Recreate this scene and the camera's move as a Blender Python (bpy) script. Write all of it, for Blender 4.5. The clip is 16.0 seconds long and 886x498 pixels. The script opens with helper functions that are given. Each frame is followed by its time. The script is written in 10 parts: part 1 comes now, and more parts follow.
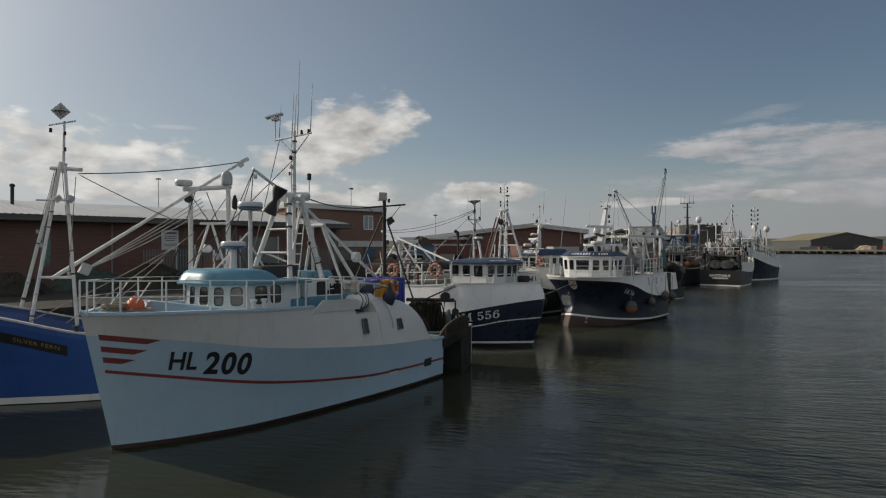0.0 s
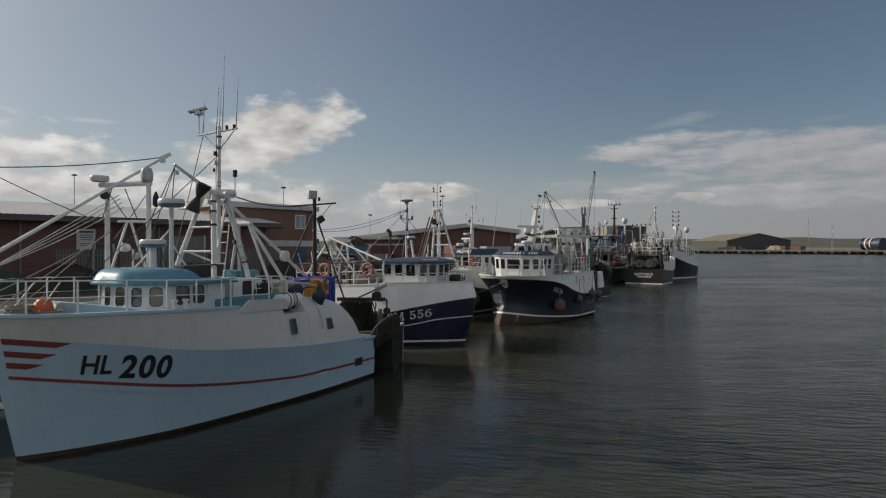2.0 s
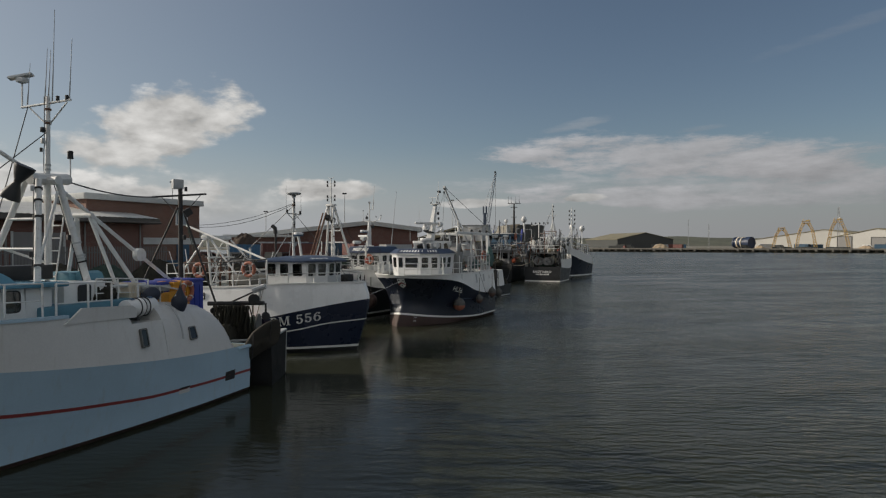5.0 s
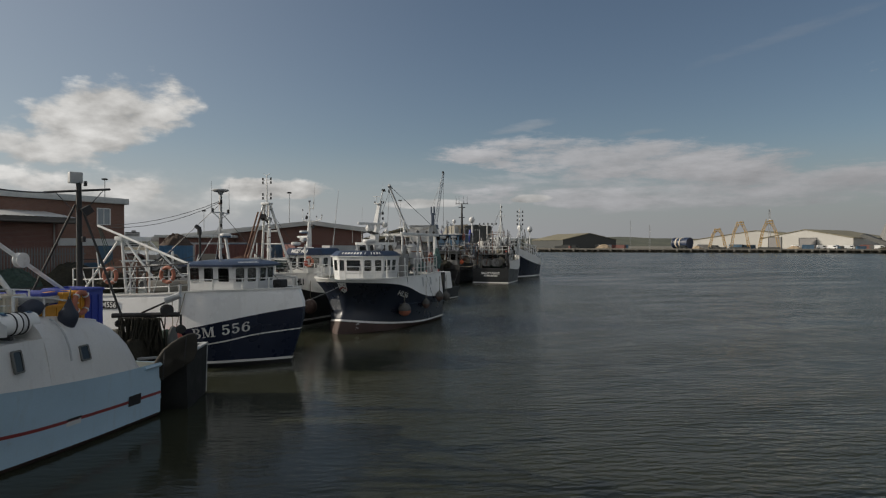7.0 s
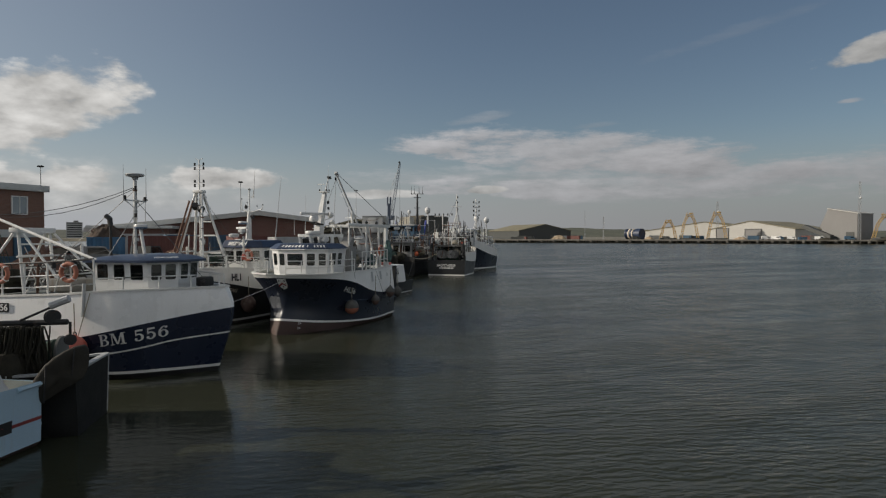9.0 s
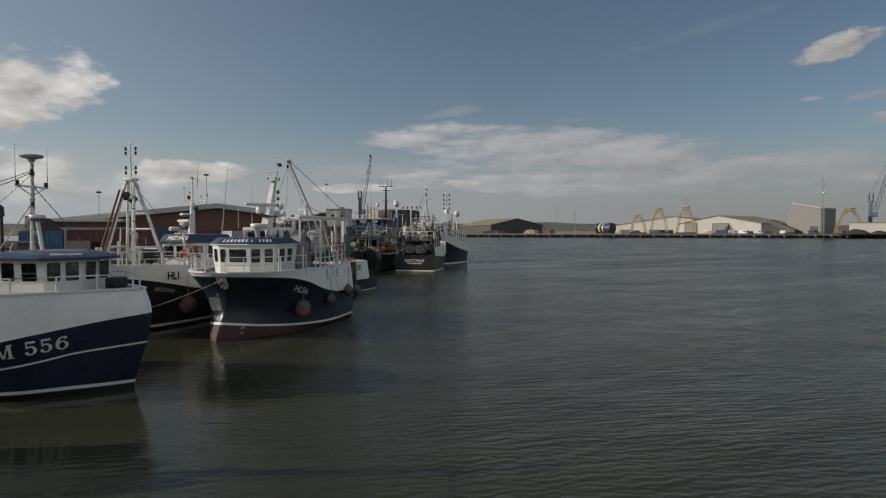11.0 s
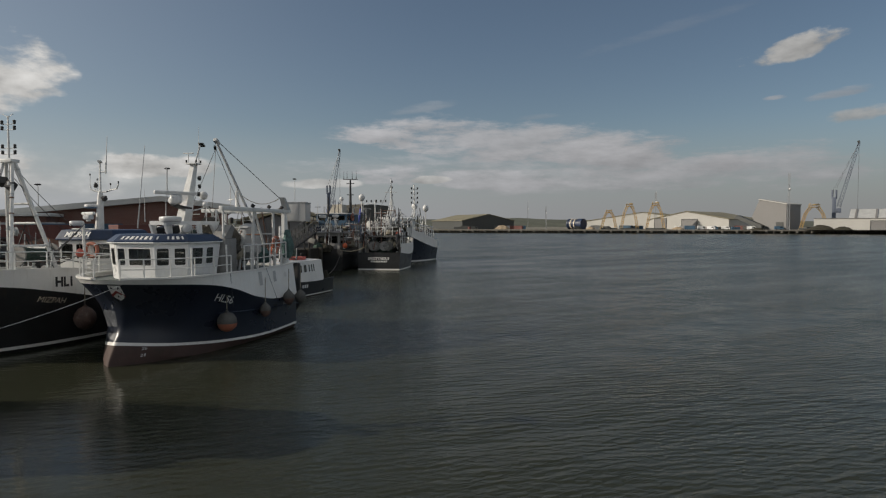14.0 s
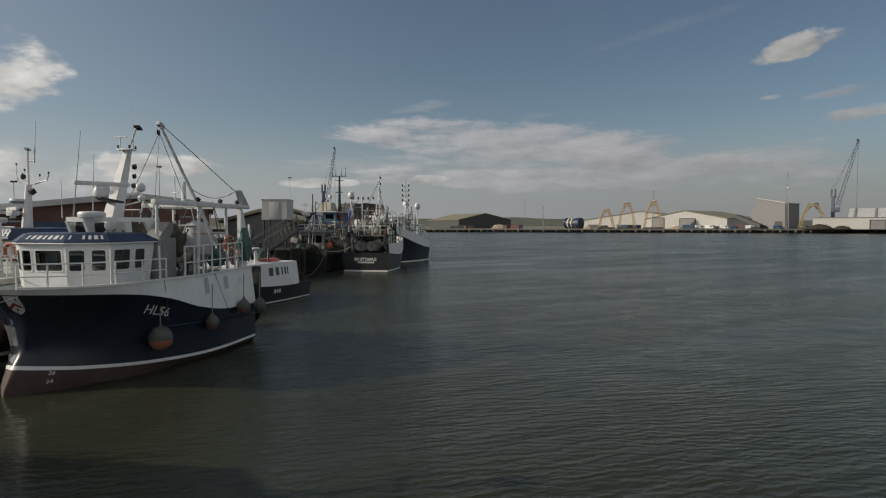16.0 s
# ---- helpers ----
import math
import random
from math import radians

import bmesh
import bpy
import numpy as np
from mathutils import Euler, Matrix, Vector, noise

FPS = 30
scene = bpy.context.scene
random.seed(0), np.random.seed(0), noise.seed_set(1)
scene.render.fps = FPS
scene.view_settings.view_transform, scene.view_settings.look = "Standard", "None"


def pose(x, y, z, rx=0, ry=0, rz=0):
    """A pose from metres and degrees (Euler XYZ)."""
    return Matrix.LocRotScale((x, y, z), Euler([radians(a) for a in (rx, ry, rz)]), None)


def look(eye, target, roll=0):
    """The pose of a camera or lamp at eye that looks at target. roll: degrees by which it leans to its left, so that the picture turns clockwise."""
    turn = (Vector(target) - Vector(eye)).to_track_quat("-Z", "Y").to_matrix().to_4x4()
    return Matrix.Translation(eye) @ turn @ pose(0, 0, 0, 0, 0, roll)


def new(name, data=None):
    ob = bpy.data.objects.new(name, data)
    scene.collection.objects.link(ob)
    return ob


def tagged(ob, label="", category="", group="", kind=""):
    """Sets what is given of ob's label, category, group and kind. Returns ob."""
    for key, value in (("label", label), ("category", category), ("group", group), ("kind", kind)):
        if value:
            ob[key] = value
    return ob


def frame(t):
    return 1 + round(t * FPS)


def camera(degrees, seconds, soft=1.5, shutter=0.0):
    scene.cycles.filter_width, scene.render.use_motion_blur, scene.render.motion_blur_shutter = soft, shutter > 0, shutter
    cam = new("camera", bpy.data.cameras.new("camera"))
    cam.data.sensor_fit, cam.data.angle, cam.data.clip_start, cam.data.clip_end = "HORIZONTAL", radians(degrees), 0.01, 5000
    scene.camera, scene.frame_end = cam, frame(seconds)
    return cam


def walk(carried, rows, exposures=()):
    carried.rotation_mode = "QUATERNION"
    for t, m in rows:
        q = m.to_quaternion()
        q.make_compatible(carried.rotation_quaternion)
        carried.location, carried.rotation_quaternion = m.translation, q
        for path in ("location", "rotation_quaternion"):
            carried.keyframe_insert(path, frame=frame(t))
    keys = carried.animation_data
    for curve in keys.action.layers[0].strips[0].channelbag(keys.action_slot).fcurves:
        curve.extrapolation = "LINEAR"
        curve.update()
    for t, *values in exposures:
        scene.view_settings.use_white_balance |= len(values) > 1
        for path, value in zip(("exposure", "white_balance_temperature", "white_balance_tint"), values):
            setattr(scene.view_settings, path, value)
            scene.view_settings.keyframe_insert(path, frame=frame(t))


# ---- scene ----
cam = camera(72.66, 16.0, soft=1.2)
PATH = [
    (0, pose(-0.000, -0.000, 4.321, 89.757, 0, 0.000)),
    (0.5, pose(0.050, -0.013, 4.307, 89.779, 0, -1.335)),
    (1, pose(0.078, -0.036, 4.304, 89.825, 0, -2.913)),
    (1.5, pose(0.082, -0.065, 4.298, 89.816, 0, -4.573)),
    (2, pose(0.138, -0.048, 4.277, 89.779, 0, -6.129)),
    (2.5, pose(0.197, 0.069, 4.264, 89.782, 0, -7.729)),
    (3, pose(0.249, 0.266, 4.249, 89.748, 0, -9.398)),
    (3.5, pose(0.309, 0.534, 4.243, 89.710, 0, -11.010)),
    (4, pose(0.445, 0.860, 4.246, 89.715, 0, -12.468)),
    (4.5, pose(0.620, 1.225, 4.236, 89.644, 0, -13.916)),
    (5, pose(0.815, 1.597, 4.234, 89.633, 0, -15.266)),
    (7.5, pose(1.655, 3.721, 4.336, 89.595, 0, -21.294)),
    (8, pose(1.898, 4.206, 4.354, 89.453, 0, -22.323)),
    (8.5, pose(2.186, 4.711, 4.364, 89.107, 0, -23.322)),
    (9, pose(2.512, 5.207, 4.372, 88.780, 0, -24.288)),
    (9.5, pose(2.896, 5.717, 4.377, 88.582, 0, -25.218)),
    (10, pose(3.316, 6.269, 4.374, 88.483, 0, -25.808)),
    (12.5, pose(5.140, 9.462, 4.266, 87.898, 0, -28.428)),
    (13, pose(5.624, 10.168, 4.288, 87.856, 0, -28.834)),
    (13.5, pose(6.140, 10.821, 4.297, 87.848, 0, -29.261)),
    (14, pose(6.590, 11.464, 4.289, 87.844, 0, -29.612)),
    (14.5, pose(7.039, 12.138, 4.263, 87.851, 0, -29.820)),
    (15, pose(7.584, 12.816, 4.231, 87.802, 0, -29.846)),
    (15.5, pose(8.195, 13.500, 4.226, 87.801, 0, -29.864)),
    (16, pose(8.788, 14.181, 4.228, 87.780, 0, -29.884)),
]
walk(cam, PATH)

# ---- sky and sun ----
SUN_AZ = radians(-67.0)      # from +y towards +x
SUN_EL = radians(24.0)
world = bpy.data.worlds.new("sky")
scene.world = world
world.use_nodes = True
wn, wl = world.node_tree.nodes, world.node_tree.links
wn.clear()


def wmath(op, a, b=None, c=None, clamp=False):
    n = wn.new("ShaderNodeMath")
    n.operation, n.use_clamp = op, clamp
    for i, v in enumerate((a, b, c)):
        if v is None:
            continue
        if isinstance(v, (int, float)):
            n.inputs[i].default_value = v
        else:
            wl.new(v, n.inputs[i])
    return n.outputs[0]


def build_sky():
    sky = wn.new("ShaderNodeTexSky")
    sky.sky_type = "NISHITA"
    sky.sun_disc = False
    sky.sun_elevation, sky.sun_rotation = SUN_EL, SUN_AZ
    sky.air_density, sky.dust_density, sky.ozone_density = 1.0, 0.35, 1.2
    tc = wn.new("ShaderNodeTexCoord")
    sep = wn.new("ShaderNodeSeparateXYZ")
    wl.new(tc.outputs["Generated"], sep.inputs[0])
    az = wmath("MULTIPLY", wmath("ARCTAN2", sep.outputs[0], sep.outputs[1]), 57.2958)
    el = wmath("MULTIPLY", wmath("ARCSINE", sep.outputs[2]), 57.2958)
    comb = wn.new("ShaderNodeCombineXYZ")
    wl.new(az, comb.inputs[0])
    wl.new(el, comb.inputs[1])

    def fbm(sx, sy, detail, rough, off, shift=(0.0, 0.0)):
        mp = wn.new("ShaderNodeMapping")
        mp.inputs["Scale"].default_value = (sx, sy, 1)
        mp.inputs["Location"].default_value = (off + shift[0], off * 0.37 + shift[1], 0)
        wl.new(comb.outputs[0], mp.inputs[0])
        nz = wn.new("ShaderNodeTexNoise")
        nz.inputs["Scale"].default_value = 1.0
        nz.inputs["Detail"].default_value = detail
        nz.inputs["Roughness"].default_value = rough
        wl.new(mp.outputs[0], nz.inputs["Vector"])
        return nz.outputs[0]

    def ramp(src, a, b, lo, hi, smooth=True):
        r = wn.new("ShaderNodeMapRange")
        r.interpolation_type = "SMOOTHSTEP" if smooth else "LINEAR"
        for i, v in ((1, a), (2, b), (3, lo), (4, hi)):
            r.inputs[i].default_value = v
        wl.new(src, r.inputs[0])
        return r.outputs[0]

    def grey(lum, tint):
        v = wn.new("ShaderNodeVectorMath")
        v.operation = "SCALE"
        v.inputs[0].default_value = tint
        wl.new(lum, v.inputs[3])
        return v.outputs[0]

    def over(under, colour, fac):
        mx = wn.new("ShaderNodeMix")
        mx.data_type = "RGBA"
        wl.new(under, mx.inputs[6])
        wl.new(colour, mx.inputs[7])
        wl.new(fac, mx.inputs[0])
        return mx.outputs[2]

    scaled = wn.new("ShaderNodeVectorMath")
    scaled.operation = "SCALE"
    # nearness to the sun's side brightens sky, haze and cloud
    dsun = wmath("ABSOLUTE", wmath("SUBTRACT", az, math.degrees(SUN_AZ)))
    near = ramp(dsun, 100.0, 12.0, 0.0, 1.0)
    wide = ramp(dsun, 150.0, 12.0, 0.0, 1.0)
    wl.new(sky.outputs[0], scaled.inputs[0])
    wl.new(wmath("MULTIPLY", wmath("MULTIPLY_ADD", wide, 0.26, 0.90), SKY_STRENGTH), scaled.inputs[3])
    col = scaled.outputs[0]
    col = over(col, grey(wmath("MULTIPLY_ADD", near, 0.14, 0.27), (1.0, 0.992, 0.97)), wmath("MULTIPLY_ADD", near, 0.46, wmath("MULTIPLY_ADD", wide, 0.12, VEIL)))
    haze = wmath("MULTIPLY", ramp(el, 10.0, 0.5, 0.0, 1.0), wmath("MULTIPLY_ADD", near, 0.1, 0.86))
    col = over(col, grey(wmath("MULTIPLY_ADD", wide, HAZE_SUN, HAZE), (0.945, 0.983, 1.075)), haze)
    # glow for thin cloud round the sun, out of view, added to lighten water
    toward = wn.new("ShaderNodeVectorMath")
    toward.operation = "DOT_PRODUCT"
    wl.new(tc.outputs["Generated"], toward.inputs[0])
    toward.inputs[1].default_value = (math.sin(SUN_AZ) * math.cos(SUN_EL), math.cos(SUN_AZ) * math.cos(SUN_EL), math.sin(SUN_EL))
    glow = wmath("POWER", wmath("MAXIMUM", toward.outputs["Value"], 0.0), 14.0)
    add = wn.new("ShaderNodeVectorMath")
    wl.new(col, add.inputs[0])
    wl.new(grey(wmath("MULTIPLY", glow, 1.0), (1.0, 0.97, 0.91)), add.inputs[1])
    col = add.outputs[0]
    # broken cloud overhead and over the unseen half, added to lift shaded sides
    field = wn.new("ShaderNodeTexNoise")
    field.inputs["Scale"].default_value = 2.6
    field.inputs["Detail"].default_value = 6.0
    field.inputs["Roughness"].default_value = 0.6
    wl.new(tc.outputs["Generated"], field.inputs["Vector"])
    ahead = wmath("ADD", wmath("MULTIPLY", sep.outputs[0], 0.34), wmath("MULTIPLY", sep.outputs[1], 0.94))
    behind = ramp(wmath("SUBTRACT", ahead, wmath("MULTIPLY", sep.outputs[2], 0.7)), 0.20, -0.40, 0.0, 1.0)
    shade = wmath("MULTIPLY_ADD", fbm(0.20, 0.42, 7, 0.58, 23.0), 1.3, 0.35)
    col = over(col, grey(wmath("MULTIPLY", shade, CLOUD_BACK), (0.99, 0.985, 0.97)), wmath("MULTIPLY", ramp(field.outputs[0], 0.42, 0.60, 0.0, 0.95), behind))
    billow = fbm(0.24, 0.50, 8, 0.54, 3.1)
    billow_sunward = fbm(0.24, 0.50, 6, 0.50, 3.1, (-0.30, 0.42))
    wisp = fbm(0.13, 0.55, 9, 0.65, 11.7)
    wisp_sunward = fbm(0.13, 0.55, 9, 0.65, 11.7, (-0.10, 0.30))

    def cloud(under, centre, half, density, lean=0.0, soft=0.6, wild=4.0, streaky=False):
        """One cloud at (azimuth, elevation) with half widths in degrees: flat below, ragged above, lit from the sun's side."""
        ragged = wisp if streaky else billow
        da = wmath("SUBTRACT", az, centre[0])
        de = wmath("SUBTRACT", wmath("SUBTRACT", el, centre[1]), wmath("MULTIPLY", da, lean))
        up = wmath("DIVIDE", de, half[1])
        base = wmath("MULTIPLY", wmath("MINIMUM", up, 0.0), 0.55)
        r2 = wmath("ADD", wmath("POWER", wmath("DIVIDE", wmath("ABSOLUTE", da), half[0]), 2.0), wmath("POWER", wmath("ABSOLUTE", wmath("ADD", up, base)), 2.0))
        shape = wmath("ADD", wmath("SUBTRACT", 1.0, r2), wmath("MULTIPLY", wmath("SUBTRACT", ragged, 0.5), wild))
        cover = ramp(shape, 0.0, soft, 0.0, density)
        relief = wmath("SUBTRACT", ragged, wisp_sunward if streaky else billow_sunward)
        lit = wmath("ADD", wmath("MULTIPLY_ADD", up, 0.14, 0.90), wmath("MULTIPLY", relief, 0.55 if streaky else 1.25))
        lit = wmath("ADD", lit, wmath("MULTIPLY", wmath("SUBTRACT", shade, 1.0), 0.45))
        lum = wmath("MULTIPLY", lit, wmath("MULTIPLY_ADD", wide, CLOUD_NEAR, CLOUD_FAR))
        return over(under, grey(lum, (0.895, 0.895, 0.925) if streaky else (1.0, 0.985, 0.955)), cover)

    # the long bank over the far shore
    col = cloud(col, (40.0, 4.6), (26.0, 3.0), 0.72, 0.0, 1.3, 3.6, True)
    col = cloud(col, (30.0, 4.2), (11.0, 1.3), 0.80, 0.0, 0.8, 4.5, True)
    col = cloud(col, (55.0, 4.4), (14.0, 2.4), 0.70, 0.0, 1.2, 4.0, True)
    col = cloud(col, (37.0, 7.3), (18.0, 2.7), 0.92, -0.07, 0.9, 3.7, True)
    col = cloud(col, (46.0, 5.8), (12.0, 2.2), 0.88, -0.05, 1.0, 3.7, True)
    col = cloud(col, (25.5, 7.9), (5.0, 1.3), 0.85, -0.10, 0.8, 4.8, True)
    col = cloud(col, (27.5, 10.9), (3.6, 0.6), 0.30, 0.15, 1.2, 3.5, True)
    col = cloud(col, (38.0, 10.0), (3.0, 0.4), 0.25, 0.05, 1.2, 3.5, True)
    col = cloud(col, (18.0, 3.9), (3.6, 0.7), 0.85, 0.0, 0.5, 2.6)
    col = cloud(col, (28.2, 4.3), (2.2, 0.5), 0.85, 0.05, 0.5, 2.6)
    # cumulus over the quay, and the pale layer behind it
    col = cloud(col, (-8.0, 3.6), (17.0, 3.0), 0.55, 0.0, 1.3, 2.6)
    col = cloud(col, (-8.9, 9.9), (7.2, 3.9), 1.0, 0.30, 0.55, 2.5)
    col = cloud(col, (-13.0, 7.6), (5.0, 2.6), 0.95, 0.0, 0.8, 3.6)
    col = cloud(col, (4.8, 4.9), (6.9, 1.25), 1.0, 0.02, 0.6, 3.6)
    col = cloud(col, (-9.0, 4.4), (5.5, 1.3), 0.85, 0.05, 0.6, 4.5)
    col = cloud(col, (-32.0, 7.4), (12.0, 2.8), 0.95, -0.02, 0.9, 4.6)
    col = cloud(col, (-25.0, 5.0), (18.0, 2.2), 0.95, 0.0, 0.9, 4.2)
    col = cloud(col, (-24.0, 10.2), (2.6, 0.3), 0.40, 0.02, 1.0, 2.0, True)
    # small clouds over the head of the dock
    col = cloud(col, (59.4, 14.0), (4.0, 1.15), 0.95, 0.24, 0.9, 5.5)
    col = cloud(col, (58.2, 10.5), (1.1, 0.3), 0.7, 0.0, 1.0, 3.5, True)
    col = cloud(col, (62.6, 10.3), (2.6, 0.5), 0.55, 0.10, 0.9, 3.5, True)
    col = cloud(col, (64.4, 8.6), (2.8, 0.8), 0.8, 0.05, 0.8, 3.5)
    col = cloud(col, (51.0, 17.0), (9.0, 0.7), 0.13, 0.20, 1.4, 3.5, True)
    # the rest of the sky
    col = cloud(col, (-70.0, 12.0), (14.0, 5.0), 0.9, 0.0, 0.7, 3.0)
    col = cloud(col, (110.0, 14.0), (18.0, 4.0), 0.8, 0.0, 0.9, 3.0, True)
    col = cloud(col, (170.0, 12.0), (25.0, 5.0), 0.8, 0.0, 0.7, 3.0)
    col = cloud(col, (-130.0, 15.0), (25.0, 5.0), 0.8, 0.0, 0.7, 3.0)
    bg = wn.new("ShaderNodeBackground")
    wl.new(col, bg.inputs[0])
    out_ = wn.new("ShaderNodeOutputWorld")
    wl.new(bg.outputs[0], out_.inputs[0])


SKY_STRENGTH = 0.064
VEIL = 0.02
HAZE, HAZE_SUN = 0.215, 0.24
CLOUD_NEAR, CLOUD_FAR, CLOUD_BACK = 0.30, 0.355, 0.56
build_sky()

sun = new("sun", bpy.data.lights.new("sun", "SUN"))
sun.data.energy, sun.data.angle, sun.data.color = 3.5, radians(0.6), (1.0, 0.90, 0.76)
sun_way = Vector((math.sin(SUN_AZ) * math.cos(SUN_EL), math.cos(SUN_AZ) * math.cos(SUN_EL), math.sin(SUN_EL)))
sun.matrix_world = look(sun_way * 200, (0, 0, 0))
scene.view_settings.exposure = 0.0

# ---- materials ----


def mat(name, color, rough=0.5, metal=0.0, vary=0.12, scale=1.5, fine=30.0, bump=0.0, stain=None, amount=0.0,
        streak=False, rand=0.0, spec=0.5, coat=0.0):
    """Colour with variation at two scales, an optional stain colour in patches or streaks, and fine relief."""
    m = bpy.data.materials.new(name)
    m.use_nodes = True
    nt = m.node_tree
    n, l = nt.nodes, nt.links
    bs = n["Principled BSDF"]
    bs.inputs["Metallic"].default_value = metal
    bs.inputs["Specular IOR Level"].default_value = spec
    bs.inputs["Coat Weight"].default_value = coat
    tc = n.new("ShaderNodeTexCoord")

    def noise_at(sc, detail=4.0, squash=None):
        nz = n.new("ShaderNodeTexNoise")
        nz.inputs["Scale"].default_value = sc
        nz.inputs["Detail"].default_value = detail
        nz.inputs["Roughness"].default_value = 0.6
        if squash:
            mp = n.new("ShaderNodeMapping")
            mp.inputs["Scale"].default_value = squash
            l.new(tc.outputs["Object"], mp.inputs[0])
            l.new(mp.outputs[0], nz.inputs["Vector"])
        else:
            l.new(tc.outputs["Object"], nz.inputs["Vector"])
        return nz.outputs[0]

    def remap(src, a, b, lo, hi):
        r = n.new("ShaderNodeMapRange")
        for i, v in ((1, a), (2, b), (3, lo), (4, hi)):
            r.inputs[i].default_value = v
        l.new(src, r.inputs[0])
        return r.outputs[0]

    def times(a, b):
        k = n.new("ShaderNodeMath")
        k.operation = "MULTIPLY"
        l.new(a, k.inputs[0])
        l.new(b, k.inputs[1])
        return k.outputs[0]

    big, small = noise_at(scale), noise_at(fine, 3.0)
    v = times(remap(big, 0.3, 0.7, 1 - vary, 1 + vary), remap(small, 0.3, 0.7, 1 - vary * 0.6, 1 + vary * 0.6))
    if rand:
        oi = n.new("ShaderNodeObjectInfo")
        v = times(v, remap(oi.outputs["Random"], 0, 1, 1 - rand, 1 + rand))
    mixc = n.new("ShaderNodeMix")
    mixc.data_type, mixc.blend_type = "RGBA", "MULTIPLY"
    mixc.inputs[0].default_value = 1.0
    mixc.inputs[6].default_value = (*color, 1)
    l.new(v, mixc.inputs[7])
    col = mixc.outputs[2]
    if stain:
        src = noise_at(1.0, 5.0, (7.0, 7.0, 0.55)) if streak else noise_at(scale * 2.3, 6.0)
        mask = remap(src, 0.56, 0.78, 0.0, amount)
        ms = n.new("ShaderNodeMix")
        ms.data_type = "RGBA"
        l.new(mask, ms.inputs[0])
        l.new(col, ms.inputs[6])
        ms.inputs[7].default_value = (*stain, 1)
        col = ms.outputs[2]
    l.new(col, bs.inputs["Base Color"])
    l.new(remap(big, 0.3, 0.7, max(0.02, rough - 0.08), min(1, rough + 0.1)), bs.inputs["Roughness"])
    if bump:
        bp = n.new("ShaderNodeBump")
        bp.inputs["Strength"].default_value = min(1.0, bump)
        bp.inputs["Distance"].default_value = 0.02
        l.new(small, bp.inputs["Height"])
        l.new(bp.outputs[0], bs.inputs["Normal"])
    return m


RUST = (0.16, 0.07, 0.035)
GRIME = (0.12, 0.11, 0.09)
M_PALE = mat("pale_blue_paint", (0.40, 0.54, 0.64), 0.38, vary=0.05, scale=0.8, stain=(0.36, 0.36, 0.33), amount=0.35, streak=True)
M_WHITE = mat("white_paint", (0.72, 0.71, 0.68), 0.42, vary=0.06, scale=0.9, stain=(0.42, 0.38, 0.32), amount=0.35, streak=True)
M_GLOSSW = mat("clean_white_paint", (0.76, 0.76, 0.74), 0.35, vary=0.05, scale=1.2, stain=(0.45, 0.42, 0.37), amount=0.3, streak=True)
M_RED = mat("red_stripe_paint", (0.25, 0.045, 0.042), 0.45, vary=0.12)
M_MAROON = mat("maroon_stripe_paint", (0.20, 0.042, 0.04), 0.45, vary=0.12)
M_BLACKP = mat("black_paint", (0.020, 0.020, 0.021), 0.5, vary=0.2)
M_ANTIF = mat("antifouling", (0.062, 0.036, 0.030), 0.7, vary=0.25, scale=2.0, stain=(0.03, 0.035, 0.02), amount=0.6)
M_NAVY = mat("navy_hull_paint", (0.013, 0.020, 0.043), 0.28, vary=0.15, scale=0.8, stain=(0.04, 0.045, 0.06), amount=0.4, streak=True)
M_NAVY2 = mat("deep_navy_paint", (0.013, 0.018, 0.031), 0.3, vary=0.15, scale=0.8, stain=(0.03, 0.03, 0.035), amount=0.4, streak=True)
M_BLUE = mat("bright_blue_paint", (0.030, 0.088, 0.29), 0.4, vary=0.12, scale=0.9, stain=(0.08, 0.09, 0.13), amount=0.4, streak=True)
M_BLACKH = mat("black_hull_paint", (0.024, 0.025, 0.026), 0.35, vary=0.2, stain=(0.08, 0.05, 0.035), amount=0.35, streak=True)
M_TEAL = mat("teal_deck_paint", (0.10, 0.24, 0.31), 0.5, vary=0.12, scale=1.4, stain=GRIME, amount=0.4)
M_TEALR = mat("teal_roof_paint", (0.09, 0.235, 0.32), 0.27, vary=0.12, scale=1.4)
M_ROOFN = mat("navy_roof_paint", (0.022, 0.038, 0.078), 0.34, vary=0.2, scale=1.5)
M_GALV = mat("galvanised_steel", (0.48, 0.49, 0.48), 0.45, 0.4, vary=0.12, scale=3.0, stain=RUST, amount=0.4)
M_POLE = mat("white_spar_paint", (0.70, 0.70, 0.68), 0.45, vary=0.1, scale=2.5, stain=(0.26, 0.17, 0.11), amount=0.45)
M_GREYP = mat("grey_spar_paint", (0.42, 0.43, 0.43), 0.5, vary=0.12, scale=2.5, stain=(0.2, 0.13, 0.09), amount=0.5)
M_RUSTY = mat("rusty_brown_steel", (0.17, 0.09, 0.06), 0.75, 0.1, vary=0.25, scale=3.0, stain=(0.07, 0.04, 0.03), amount=0.6)
M_DARKST = mat("dark_steel", (0.03, 0.03, 0.03), 0.6, 0.2, vary=0.25, scale=3.0, stain=RUST, amount=0.35)
M_DIRTY = mat("weathered_dark_grey_paint", (0.13, 0.13, 0.12), 0.65, vary=0.2, scale=1.5, stain=(0.10, 0.05, 0.03), amount=0.6, streak=True)
M_BRIGHT = mat("fresh_white_gloss_paint", (0.82, 0.82, 0.81), 0.3, vary=0.04, scale=1.0, stain=(0.5, 0.47, 0.42), amount=0.22, streak=True)
